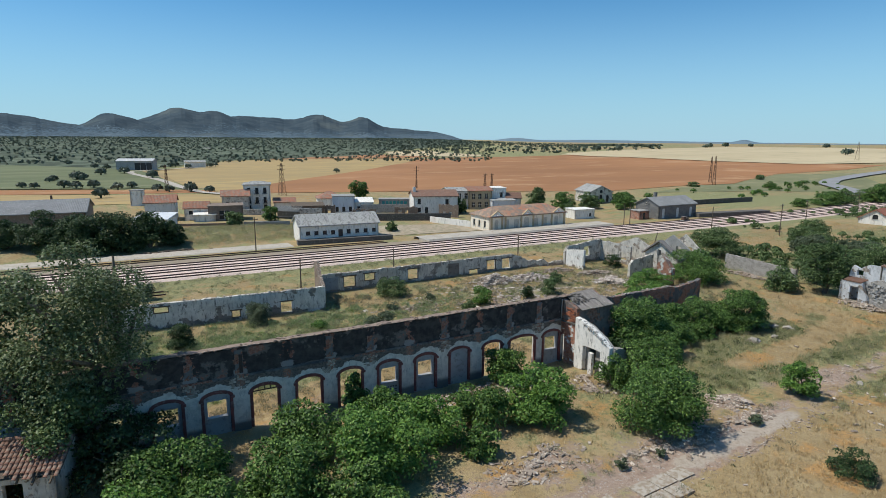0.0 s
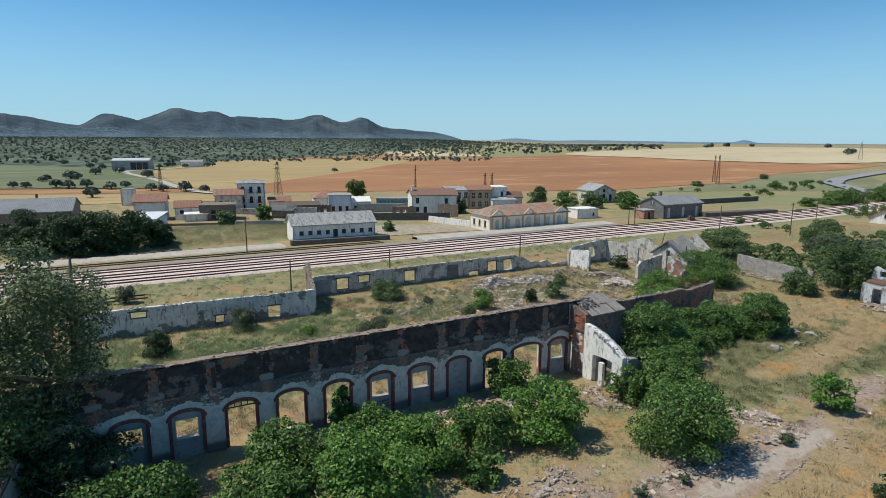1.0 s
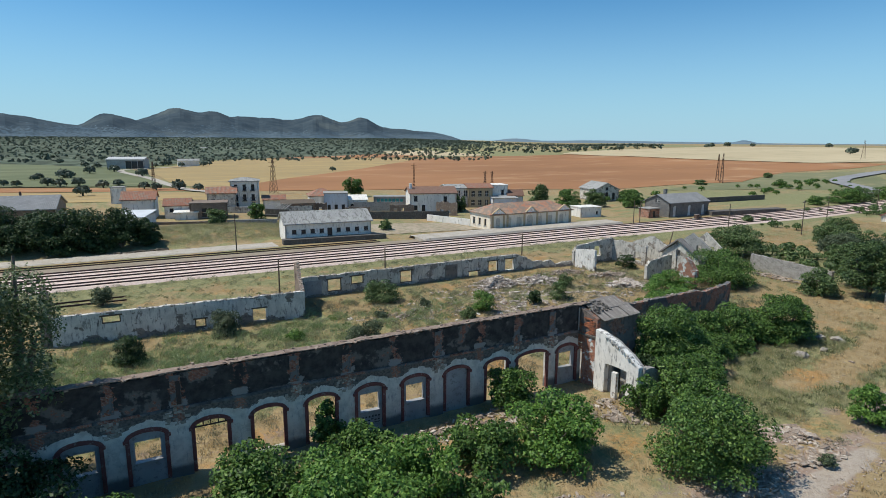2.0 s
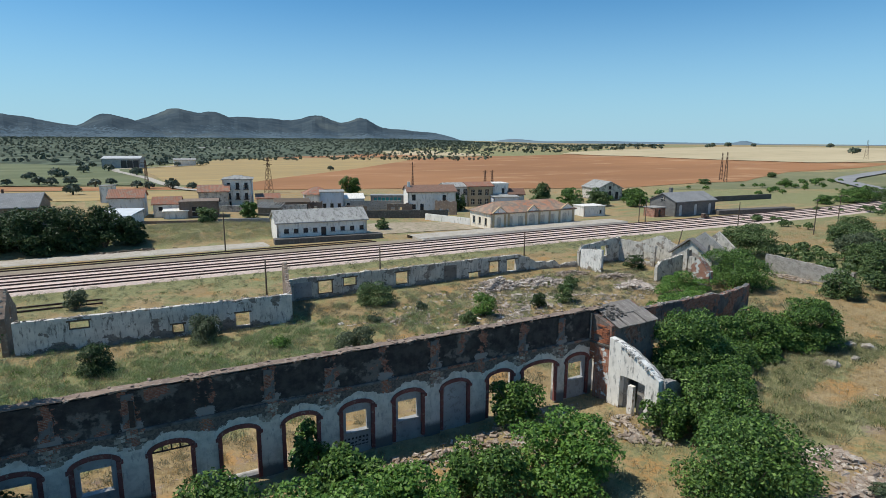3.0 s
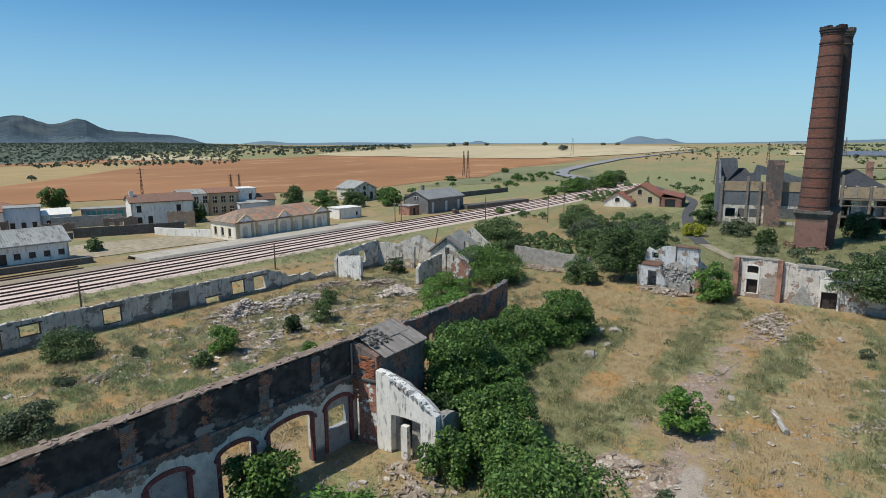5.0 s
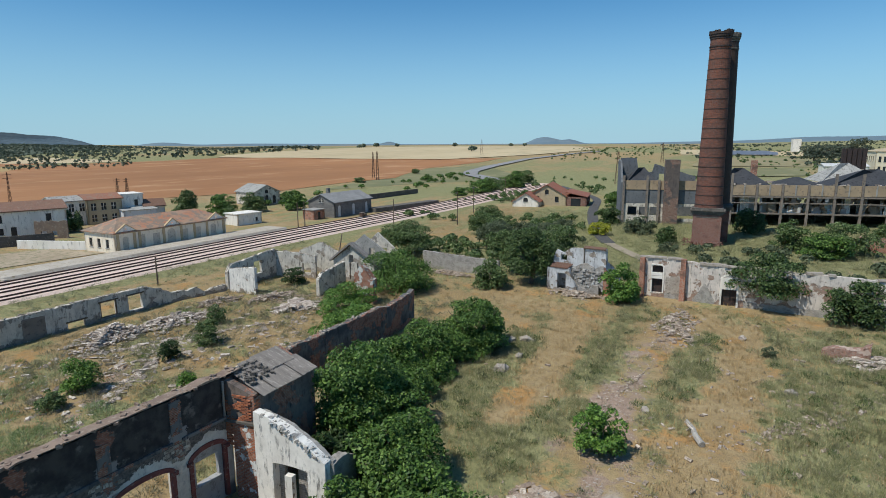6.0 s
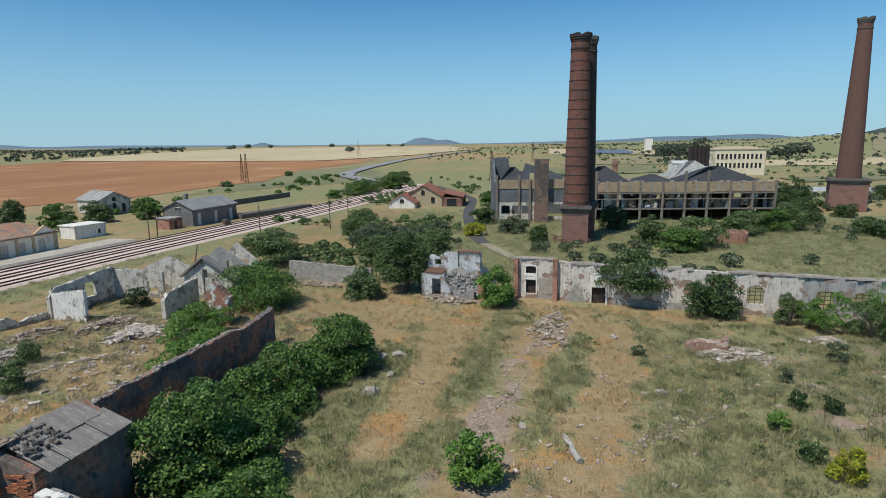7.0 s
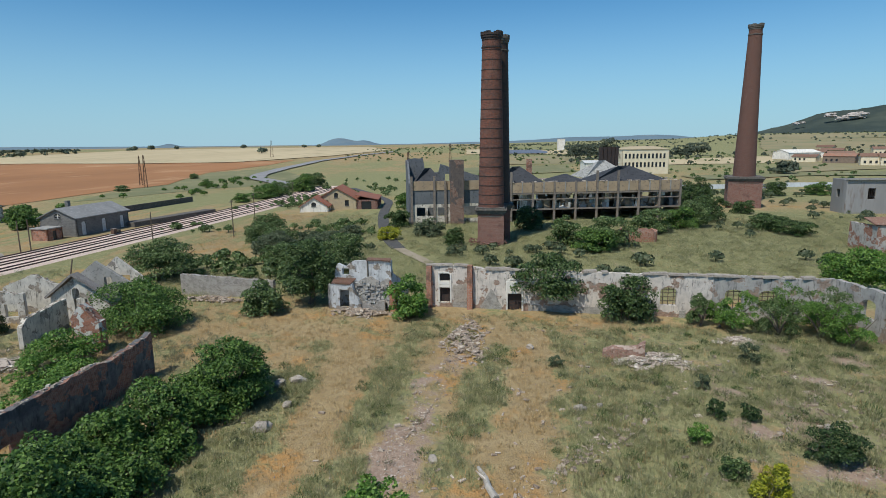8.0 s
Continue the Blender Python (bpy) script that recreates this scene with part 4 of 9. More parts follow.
far_trees("oak_scatter", "holm oak wood across the plain", polar(13000, -40, 36, 480, 2100, -0.6), 2.6, 5.0, 11, blades=8, grain=0.5)
far_trees("oak_scatter", "scattered holm oaks on the plain", polar(1500, 24, 52, 700, 2300, -0.25), 4, 8, 12, blades=10, grain=0.5)
far_trees("oak_scatter", "scattered holm oaks in the grazing meadow", polar(26, -20, 2, 250, 380, 0.05), 5, 7.5, 13, blades=150, grain=0.2)
far_trees("oak_scatter", "dark trees and hedges across the farmland", polar(900, 84, 125, 420, 2200, -0.2), 3, 6.5, 15, blades=20)
far_trees("oak_scatter", "low round holm oaks along the farm track", [(4.9, 218.4), (11.6, 255.2), (24.1, 243.4), (27.3, 236.7), (34.3, 233.0), (39.8, 227.1), (-2.0, 267.8), (-10.7, 317.5), (-15.7, 275.0), (-1.2, 328.7), (-12, 310), (-20, 280), (-6, 272), (1, 320), (128, 326), (4, 268), (17, 262), (46, 420), (52, 432), (60, 412), (74, 416), (56, 440), (64, 436), (80, 430), (14, 420), (8, 432)], 4.4, 6.4, 17, blades=170, grain=0.2)
far_trees("oak_scatter", "single oaks on the cereal fields", [(658, 293), (695, 305), (990, 470), (1010, 478), (985, 360), (1000, 340), (870, 560), (800, 540), (760, 520), (930, 555), (700, 570), (560, 500), (545, 520), (520, 530)], 9, 14, 16, blades=90, grain=0.26)

rng = np.random.default_rng(77)
for k, (a, e, sx) in enumerate(((114.1, 1.06, 7), (114.5, 1.12, 5), (116.37, 1.66, 10), (117.1, 1.38, 9), (117.5, 1.46, 10), (118.0, 1.55, 15), (118.3, 1.66, 12))):
    r = 1730.0
    sx *= 1.3
    bm = bmesh.new()
    bmesh.ops.create_icosphere(bm, subdivisions=3, radius=1.0)
    for v in bm.verts:
        q = 1 + 0.6 * noise.noise(v.co * 1.7 + Vector((k * 3.1, 0, 0))) + 0.25 * noise.noise(v.co * 5)
        v.co = Vector((v.co.x * sx * q, v.co.y * sx * 0.6 * q, v.co.z * sx * 0.4 * q))
    me = bpy.data.meshes.new("rock_outcrop")
    bm.to_mesh(me)
    bm.free()
    me.materials.append(ROCK)
    ob = tagged(new("rock_outcrop", me), "pale rock outcrop on the green hillside", "rock", "outcrops of the hill")
    ob.matrix_world = pose(20 + math.sin(radians(a)) * r, 15 + math.cos(radians(a)) * r, 18 + math.tan(radians(e)) * r, 0, 0, -a)
def scrub(n, x0, x1, y0, y1, keep_out):
    """Places for scrub over an open stretch, in loose drifts."""
    x, y = rng.uniform(x0, x1, n * 3), rng.uniform(y0, y1, n * 3)
    ok = (value(x, y, 0.035, 41) + 0.5 * value(x, y, 0.12, 43) > 0.02) & ~keep_out(x, y)
    return [(float(p), float(q)) for p, q in zip(x[ok][:n], y[ok][:n])]


DRIVE = [(106.8, 28.5), (112, 31.9), (121.4, 36.7), (139, 41.6), (167, 47.8), (193, 51.6), (215, 62), (241, 76)]
off_limits = lambda x, y: (y > 88) | (near_line(x, y, DRIVE) < 2.8) | ((x > 119) & (x < 166) & (y < 38) & (y > -22)) | ((x > 164) & (x < 187) & (y > 49) & (y < 72))
far_trees("scrub_patch", "low green scrub between the tracks and the works", scrub(330, 92, 250, 40, 88, lambda x, y: off_limits(x, y) | ((x < 132) & (y > 62))), 1.0, 3.0, 61, "elm", 150, 0.16)
far_trees("scrub_patch", "low grey-green scrub on the waste ground", scrub(360, 92, 260, -90, 40, off_limits), 1.0, 3.2, 62, "grey", 150, 0.16)
far_trees("scrub_patch", "hedges and low trees across the far fields", polar(900, 74, 118, 260, 900, -0.1), 1.2, 3.6, 63, "elm", 34, 0.3)
far_trees("scrub_patch", "bushes along the far side of the railway", scrub(60, 120, 300, 112, 150, lambda x, y: near_line(x, y, [(150, 117), (192, 112)]) < 3), 1.5, 4.0, 64, "fig", 120, 0.18)
field("gravel_yard", "pale trampled gravel yard beside the station", [(50, 109.5), (62, 108.0), (76, 105.5)], [(52, 124), (64, 122), (75, 117)], YARDDIRT, 0.06, 12, 30, 0.8)
for near_edge, far_edge, mat, lab in (([(276, -60), (300, -112), (300, -160)], [(306, -62), (330, -116), (330, -170)], FALLOW, "grey-green strip of mown pasture"),
                                     ([(420, -60), (440, -150), (430, -240)], [(520, -70), (545, -190), (520, -300)], PALE, "pale tan strip of mown hay"),
                                     ([(420, 40), (440, -10), (445, -50)], [(560, 40), (590, -20), (600, -60)], STUBBLE2, "tan strip of dry pasture"),
                                     ([(300, 40), (330, 10), (345, -20)], [(380, 52), (410, 16), (420, -22)], FALLOW, "grey-green strip of mown pasture"),
                                     ([(620, 60), (650, -30), (660, -110)], [(760, 70), (800, -40), (800, -140)], PALE, "pale tan strip of mown hay"),
                                     ([(560, -200), (560, -330), (520, -440)], [(800, -290), (800, -470), (740, -620)], STUBBLE2, "dry tan slope under the hill"),
                                     ([(880, -330), (880, -520), (820, -680)], [(1180, -440), (1160, -700), (1060, -900)], STUBBLE2, "dry tan slope under the hill")):
    field("pasture_strip", lab, near_edge, far_edge, mat, 0.3, 14, 24, 4.0)
field("hill_foot_fields", "dry tan fields at the hill foot", [(330, -118), (360, -190), (380, -300)], [(900, -330), (860, -480), (760, -640)], STUBBLE2, 0.3)


# ---- railway ----
STATIONS = [-120 + 7.5 * k for k in range(1, 50)]


def ribbon(mb, y0, y1, z, x0=-120, x1=250, zb=None):
    xs = [x0] + [x for x in STATIONS if x0 < x < x1] + [x1]
    for a, b in zip(xs, xs[1:]):
        mb.face([(a, y0 + bend(a), z), (b, y0 + bend(b), z), (b, y1 + bend(b), z), (a, y1 + bend(a), z)])
        if zb is not None:
            mb.face([(a, y0 - 0.5 + bend(a), zb), (b, y0 - 0.5 + bend(b), zb), (b, y0 + bend(b), z), (a, y0 + bend(a), z)])
            mb.face([(b, y1 + 0.5 + bend(b), zb), (a, y1 + 0.5 + bend(a), zb), (a, y1 + bend(a), z), (b, y1 + bend(b), z)])


mb = MB()
ribbon(mb, 91.6, 102.3, 0.22, zb=-0.05)
solo("track_bed", mb, BALLAST, "pinkish-grey gravel ballast under the tracks", "track bed", kind="structure")
mb = MB()
ribbon(mb, 102.3, 106.0, 0.10, -10, 57, zb=-0.05)
solo("trodden_strip", mb, paint("trodden_soil", (0.34, 0.27, 0.20), (0.28, 0.22, 0.16), (0.36, 0.33, 0.22), 0.3, 2), "trodden brown soil strip between the tracks", "soil", kind="structure")


def track(yc, x0, x1, z=0.22, buried=False):
    e = thing("railway_track", "broad-gauge railway track with rusty rails on concrete sleepers", "railway track", group="station tracks")
    for side in (-0.835, 0.835):
        mb = MB()
        xs = [x0] + [x for x in STATIONS if x0 < x < x1] + [x1]
        for a, b in zip(xs, xs[1:]):
            mb.beam((a, yc + side + bend(a), z + 0.1), (b, yc + side + bend(b), z + 0.1), 0.13, 0.17)
        part("rail", mb, RAILSTEEL, e)
    if buried:
        return e
    mb = MB()
    x = max(x0, -40)
    while x < x1:
        mb.box((x, yc + bend(x), z - 0.11), (0.26, 2.6, 0.125))
        x += 0.72
    tagged(part("sleeper_bed", mb, SLEEPER, e, "grey concrete sleepers"), kind="stuff")
    return e


for yc in (93.0, 97.0, 100.9):
    track(yc, -120, 245)
track(107.0, -120, 50, 0.05, True)
track(84.2, -40, 8, -0.02, True)


def pole(x, y, h, name="utility_pole", label="thin dark timber utility pole", arm=True, lean=0.0, r=0.11):
    e = thing(name, label, "pole", (x, y, 0), 0, "poles along the line")
    e.rotation_euler = (0, radians(lean), 0)
    mb = MB()
    mb.frustum((0, 0), -0.3, h, r, r * 0.7, 8)
    part("post", mb, WOOD, e)
    if arm:
        mb = MB()
        mb.box((0, 0.1, h - 0.5), (1.3, 0.09, 0.1))
        part("crossarm", mb, WOOD, e)
        for k in (-0.55, 0, 0.55):
            mb = MB()
            mb.frustum((k, 0.1), h - 0.4, h - 0.22, 0.05, 0.035, 8)
            part("insulator", mb, GALV, e)
    return e


for x, y, h in ((25.7, 105.7, 6.2), (39.0, 77.1, 3.95), (64.6, 79.1, 3.6), (116.1, 76.2, 6.0), (127.1, 67.4, 7.0), (148.1, 72.7, 6.4), (109.0, 94.3, 5.4), (110.6, 93.9, 5.4), (196, 82, 5.5)):
    pole(x, y, h, arm=h > 6.1)
pole(23.6, 74.0, 4.6, label="slim black iron post by the gable remnant", arm=False)
pole(88.5, 69.5, 3.6, label="short leaning dark post", arm=False, lean=18)


def lattice(x, y, h, w=2.2, label="rusty lattice power pylon"):
    e = thing("lattice_pylon", label, "pylon", (x, y, float(land(x, y))), 20)
    legs = [(-1, -1), (1, -1), (1, 1), (-1, 1)]
    at = lambda k, i: (legs[i][0] * w / 2 * (1 - 0.8 * k), legs[i][1] * w / 2 * (1 - 0.8 * k), h * k)
    for i in range(4):
        mb = MB()
        mb.beam(at(0, i), at(1, i), 0.09)
        part("leg", mb, IRON, e)
    n = 7
    for i in range(4):
        mb = MB()
        for k in range(n):
            j = (i + 1) % 4
            mb.beam(at(k / n, i), at((k + 1) / n, j), 0.045)
            mb.beam(at(k / n, j), at((k + 1) / n, i), 0.045)
        tagged(part("bracing", mb, IRON, e), kind="stuff")
    for z in (0.8, 0.92):
        mb = MB()
        mb.beam((-1.6, 0, h * z), (1.6, 0, h * z), 0.12)
        part("crossarm", mb, IRON, e)
    return e


lattice(60, 205, 11.5, 2.1)
lattice(247, 163, 13.0, 1.3)
lattice(259, 173, 12.5, 1.2)
lattice(117, 210, 9.0, 0.6)
lattice(148, 205, 5.5, 0.9)
lattice(150.5, 203.5, 5.5, 0.9)
lattice(27, 240, 10.0, 1.2)
lattice(262, 58, 13.0, 1.8)
lattice(470, 62, 14.0, 2.0)
lattice(620, 20, 16.0, 2.2)
lattice(560, 240, 16.0, 3.0)

box = thing("relay_box", "small brown trackside relay box on a concrete foot", "relay box", (128.0, 91.4, 0.2), -4)
for nm, c, sz, mt in (("foot", (0, 0, 0), (2.4, 1.2, 0.25), CONCRETE), ("cabinet", (-0.5, 0, 0.25), (0.9, 0.7, 0.9), IRON), ("lid", (-0.5, 0, 1.15), (1.0, 0.8, 0.08), BROWNCONCRETE), ("cabinet", (0.65, 0, 0.25), (0.6, 0.6, 0.6), WOOD)):
    mb = MB()
    mb.box(c, sz, taper=0.97)
    part(nm, mb, mt, box)
solar = thing("solar_array", "rows of blue-grey solar panels in a far field", "solar panels", (690, 5, float(land(690, 5))), -87)
PANEL = paint("solar_panel_glass", (0.13, 0.155, 0.20), (0.15, 0.175, 0.22), (0.20, 0.22, 0.26), 0.05, 0.3, rough=0.3, spec=0.5)
for k in range(16):
    mb = MB()
    mb.box((0, -55 + 7.4 * k, 1.0), (46, 4.6, 0.12), 0, 24)
    part("panel_row", mb, PANEL, solar)
# paths and roads
mb = MB()
ribbon(mb, 110.6, 114.4, 0.12, -40, 33, zb=-0.1)
solo("gravel_path", mb, GRAVEL, "pale gravel path beside the siding", "path", kind="structure")


def lane(name, label, pts, w, mat, lift=0.05):
    p = np.array(pts, float)
    d = np.concatenate([[0], np.cumsum(np.hypot(*np.diff(p, axis=0).T))])
    t = np.linspace(0, d[-1], max(8, int(d[-1] / 3)))
    q = np.stack([np.interp(t, d, p[:, 0]), np.interp(t, d, p[:, 1])], 1)
    for _ in range(6):
        q[1:-1] = (q[:-2] + 2 * q[1:-1] + q[2:]) / 4
    u = np.gradient(q, axis=0)
    u /= np.linalg.norm(u, axis=1, keepdims=True)
    n = np.stack([-u[:, 1], u[:, 0]], 1)
    z = land(q[:, 0], q[:, 1]) + lift
    mb = MB()
    for i in range(len(q) - 1):
        a, b = q[i] + n[i] * w / 2, q[i] - n[i] * w / 2
        c, e = q[i + 1] - n[i + 1] * w / 2, q[i + 1] + n[i + 1] * w / 2
        mb.face([(*b, z[i]), (*c, z[i + 1]), (*e, z[i + 1]), (*a, z[i])])
    return solo(name, mb, mat, label, "road", kind="structure")


lane("works_drive", "narrow dark asphalt drive to the works", [(117, 34.6), (121.4, 36.7), (128.4, 38.9), (139, 41.6), (151.3, 44.7), (167, 47.8), (184, 50.2), (193, 51.6), (215, 62), (241, 76)], 2.4, ASPHALT, 0.1)
lane("dirt_path", "trodden dirt path leading on from the drive", [(98, 23.0), (106.8, 28.5), (112, 31.9), (117.6, 34.9)], 1.7, DIRT, 0.08)
lane("country_road", "grey country road climbing the slope", [(244, 102), (270, 117), (296, 138), (324, 149), (384, 160), (492, 172), (604, 165), (700, 150)], 8.0, FARROAD, 0.6)
lane("farm_track", "dusty farm track to the shed", [(42, 214), (37, 224), (36, 236), (33.5, 262), (32, 296), (28, 328), (23.5, 360), (24, 384), (40, 396), (66, 412)], 3.6, GRAVEL, 0.4)


# ---- the long arcaded workshop wall ----
def arcade_material():
    """Dark bitumen-grey render above a string course, white plaster below, brick showing at the piers and in fallen patches."""
    m, N, K = node_mat("arcade_wall_render")
    co = coords(N, "UV")
    sep = N.new("ShaderNodeSeparateXYZ")
    K.new(co, sep.inputs[0])
    s, z = sep.outputs[0], sep.outputs[1]
    bcol, bfac = brick_tex(N, K, co, (0.37, 0.13, 0.07), (0.25, 0.09, 0.055), (0.28, 0.235, 0.20))
    big, mid, fine = noise_tex(N, K, co, 0.55, 6, 0.62), noise_tex(N, K, co, 1.7, 6, 0.65), noise_tex(N, K, co, 6, 5, 0.65)
    dark = mix_rgb(N, K, ramp(N, K, mid, 0.35, 0.65), (0.034, 0.031, 0.031), (0.072, 0.064, 0.059))
    dark = mix_rgb(N, K, ramp(N, K, big, 0.54, 0.60), dark, (0.155, 0.138, 0.122))
    white = mix_rgb(N, K, ramp(N, K, mid, 0.4, 0.7), (0.72, 0.655, 0.565), (0.52, 0.47, 0.405))
    white = mix_rgb(N, K, ramp(N, K, noise_tex(N, K, co, 2.2, 6, 0.7, (2.5, 0.6, 1)), 0.54, 0.66), white, (0.42, 0.385, 0.345))
    scar = mix_rgb(N, K, ramp(N, K, fine, 0.4, 0.62), (0.175, 0.15, 0.13), (0.092, 0.08, 0.072))
    wave = calc(N, K, "COSINE", calc(N, K, "MULTIPLY", calc(N, K, "SUBTRACT", s, 12.56), 2 * math.pi / 3.22))
    edge = calc(N, K, "ADD", calc(N, K, "MULTIPLY_ADD", wave, 0.22, 3.46), calc(N, K, "MULTIPLY", calc(N, K, "SUBTRACT", mid, 0.5), 1.0))
    low = ramp(N, K, calc(N, K, "SUBTRACT", edge, z), -0.02, 0.02)
    up = ramp(N, K, calc(N, K, "ADD", z, calc(N, K, "MULTIPLY", calc(N, K, "SUBTRACT", big, 0.5), 0.9)), 4.08, 4.14)
    pier = calc(N, K, "MULTIPLY", wave, -1.0)
    bare = ramp(N, K, calc(N, K, "ADD", pier, calc(N, K, "MULTIPLY", calc(N, K, "SUBTRACT", mid, 0.5), 3.4)), 0.92, 1.0)
    bare = calc(N, K, "MAXIMUM", bare, ramp(N, K, big, 0.62, 0.64))
    bare_low = calc(N, K, "MULTIPLY", ramp(N, K, calc(N, K, "ADD", pier, calc(N, K, "MULTIPLY", calc(N, K, "SUBTRACT", fine, 0.5), 1.5)), 0.85, 0.95), ramp(N, K, z, 3.0, 3.2))
    upper = mix_rgb(N, K, bare, dark, mix_rgb(N, K, ramp(N, K, fine, 0.35, 0.6), (0.20, 0.085, 0.06), bcol))
    middle = mix_rgb(N, K, bare_low, scar, bcol)
    patch = calc(N, K, "MULTIPLY", ramp(N, K, calc(N, K, "ADD", pier, calc(N, K, "MULTIPLY", calc(N, K, "SUBTRACT", fine, 0.5), 1.2)), 0.62, 0.72), ramp(N, K, calc(N, K, "ADD", z, calc(N, K, "MULTIPLY", mid, 0.5)), 4.85, 4.75))
    upper = mix_rgb(N, K, patch, upper, (0.27, 0.255, 0.24))
    col = mix_rgb(N, K, up, middle, upper)
    col = mix_rgb(N, K, low, col, white)
    plinth = ramp(N, K, calc(N, K, "ADD", z, calc(N, K, "MULTIPLY", mid, 0.6)), 1.15, 0.75)
    col = mix_rgb(N, K, plinth, col, (0.17, 0.165, 0.16))
    rel = calc(N, K, "ADD", calc(N, K, "MULTIPLY", low, 0.6), calc(N, K, "SUBTRACT", calc(N, K, "MULTIPLY", fine, 0.5), calc(N, K, "MULTIPLY", bare, 0.7)))
    finish(N, K, col, 0.93, rel, 0.6, 0.05)
    return m


A0, A1 = Vector((-6, 40.5)), Vector((36.2, 38.0))
AU = (A1 - A0).normalized()
ADEG = math.degrees(math.atan2(AU.y, AU.x))
arcade = thing("arcaded_wall", "long roofless wall with oxblood-framed arched openings and dark upper render", "ruined wall", (A0.x, A0.y, 0), ADEG)
BAYS = [(-1.28, "shut"), (1.94, "window"), (5.16, "window"), (8.38, "window"), (11.47, "window"), (14.7, "gate"), (17.87, "sill"), (21.06, "open"), (24.23, "window"), (27.43, "window"), (30.6, "shut"), (33.89, "open"), (36.6, "wide"), (40.3, "window")]
holes = [hole(a, a + (3.0 if k == "wide" else 2.1), -0.2 if k != "sill" else 0.25, 2.75, 0.48) for a, k in BAYS if a > 0] + [hole(42.78, 43.25, -0.2, 3.2)]
top = ragged(6.05, 0.09, 3.0)
part("wall", wall_into(MB(), (0, 0), (43.4, 0), 0.55, -0.25, top, holes, 0.35), arcade_material(), arcade)
mb = MB()
wall_into(mb, (0, -0.09), (42.6, -0.09), 0.09, 3.98, lambda s: 4.12 + 0.03 * noise.noise((s * 4, 0, 0)), [hole(a, a + 0.5, 3.9, 4.5) for a in (13.9, 20.4, 26.7, 33.1, 39.6)], 0.4)
part("string_course", mb, DARKPLASTER, arcade, "thin grey moulding")
PILASTER = plaster_over_brick("broken_pilaster", (0.17, 0.165, 0.16), (0.11, 0.11, 0.11), (0.06, 0.06, 0.062), 0.47, 0.9, (0.35, 0.125, 0.07), (0.24, 0.09, 0.056), 0.0)
for k in range(13):
    if k in (2, 5, 8, 10):
        continue
    c = 1.2 + 3.24 * k - (0.02 * k)
    lo, hi = 4.14, 5.95
    mb = MB()
    wall_into(mb, (c - 0.27, -0.055), (c + 0.27, -0.055), 0.06, lo + 0.25 * abs(math.sin(k * 1.7)), lambda s, k=k: hi - 0.14 * abs(noise.noise((s * 3, k, 2))) - (0.5 if k in (3, 7, 11) else 0), (), 0.09)
    part("pilaster", mb, PILASTER, arcade, "broken brick pilaster")
    mb = MB()
    for j in range(26):
        z = random.uniform(3.0, 3.95)
        half = 0.62 * math.sqrt(max(0.05, 1 - ((z - 3.5) / 0.55) ** 2))
        mb.box((c + random.uniform(-half, half), 0.01, z), (random.uniform(0.1, 0.3), random.uniform(0.03, 0.1), random.uniform(0.07, 0.2)), random.uniform(-4, 4))
    tagged(part("bare_masonry", mb, CRUMBLE, arcade, "bare stones of a fallen pier head"), kind="stuff")
mb = MB()
wall_into(mb, (-0.1, -0.05), (43.45, -0.05), 0.62, 6.13, lambda s: top(s) + 0.13, (), 0.35)
for k in range(280):
    s = random.uniform(0, 43.2)
    mb.box((s, random.uniform(-0.08, 0.6), top(s) + random.uniform(0.0, 0.1)), (random.uniform(0.08, 0.3), random.uniform(0.06, 0.22), random.uniform(0.04, 0.13)), random.uniform(0, 90), random.uniform(-15, 15))
part("coping", mb, paint("broken_coping", (0.29, 0.215, 0.165), (0.20, 0.145, 0.115), (0.38, 0.31, 0.25), 1.5, 5), arcade, "weathered broken coping")


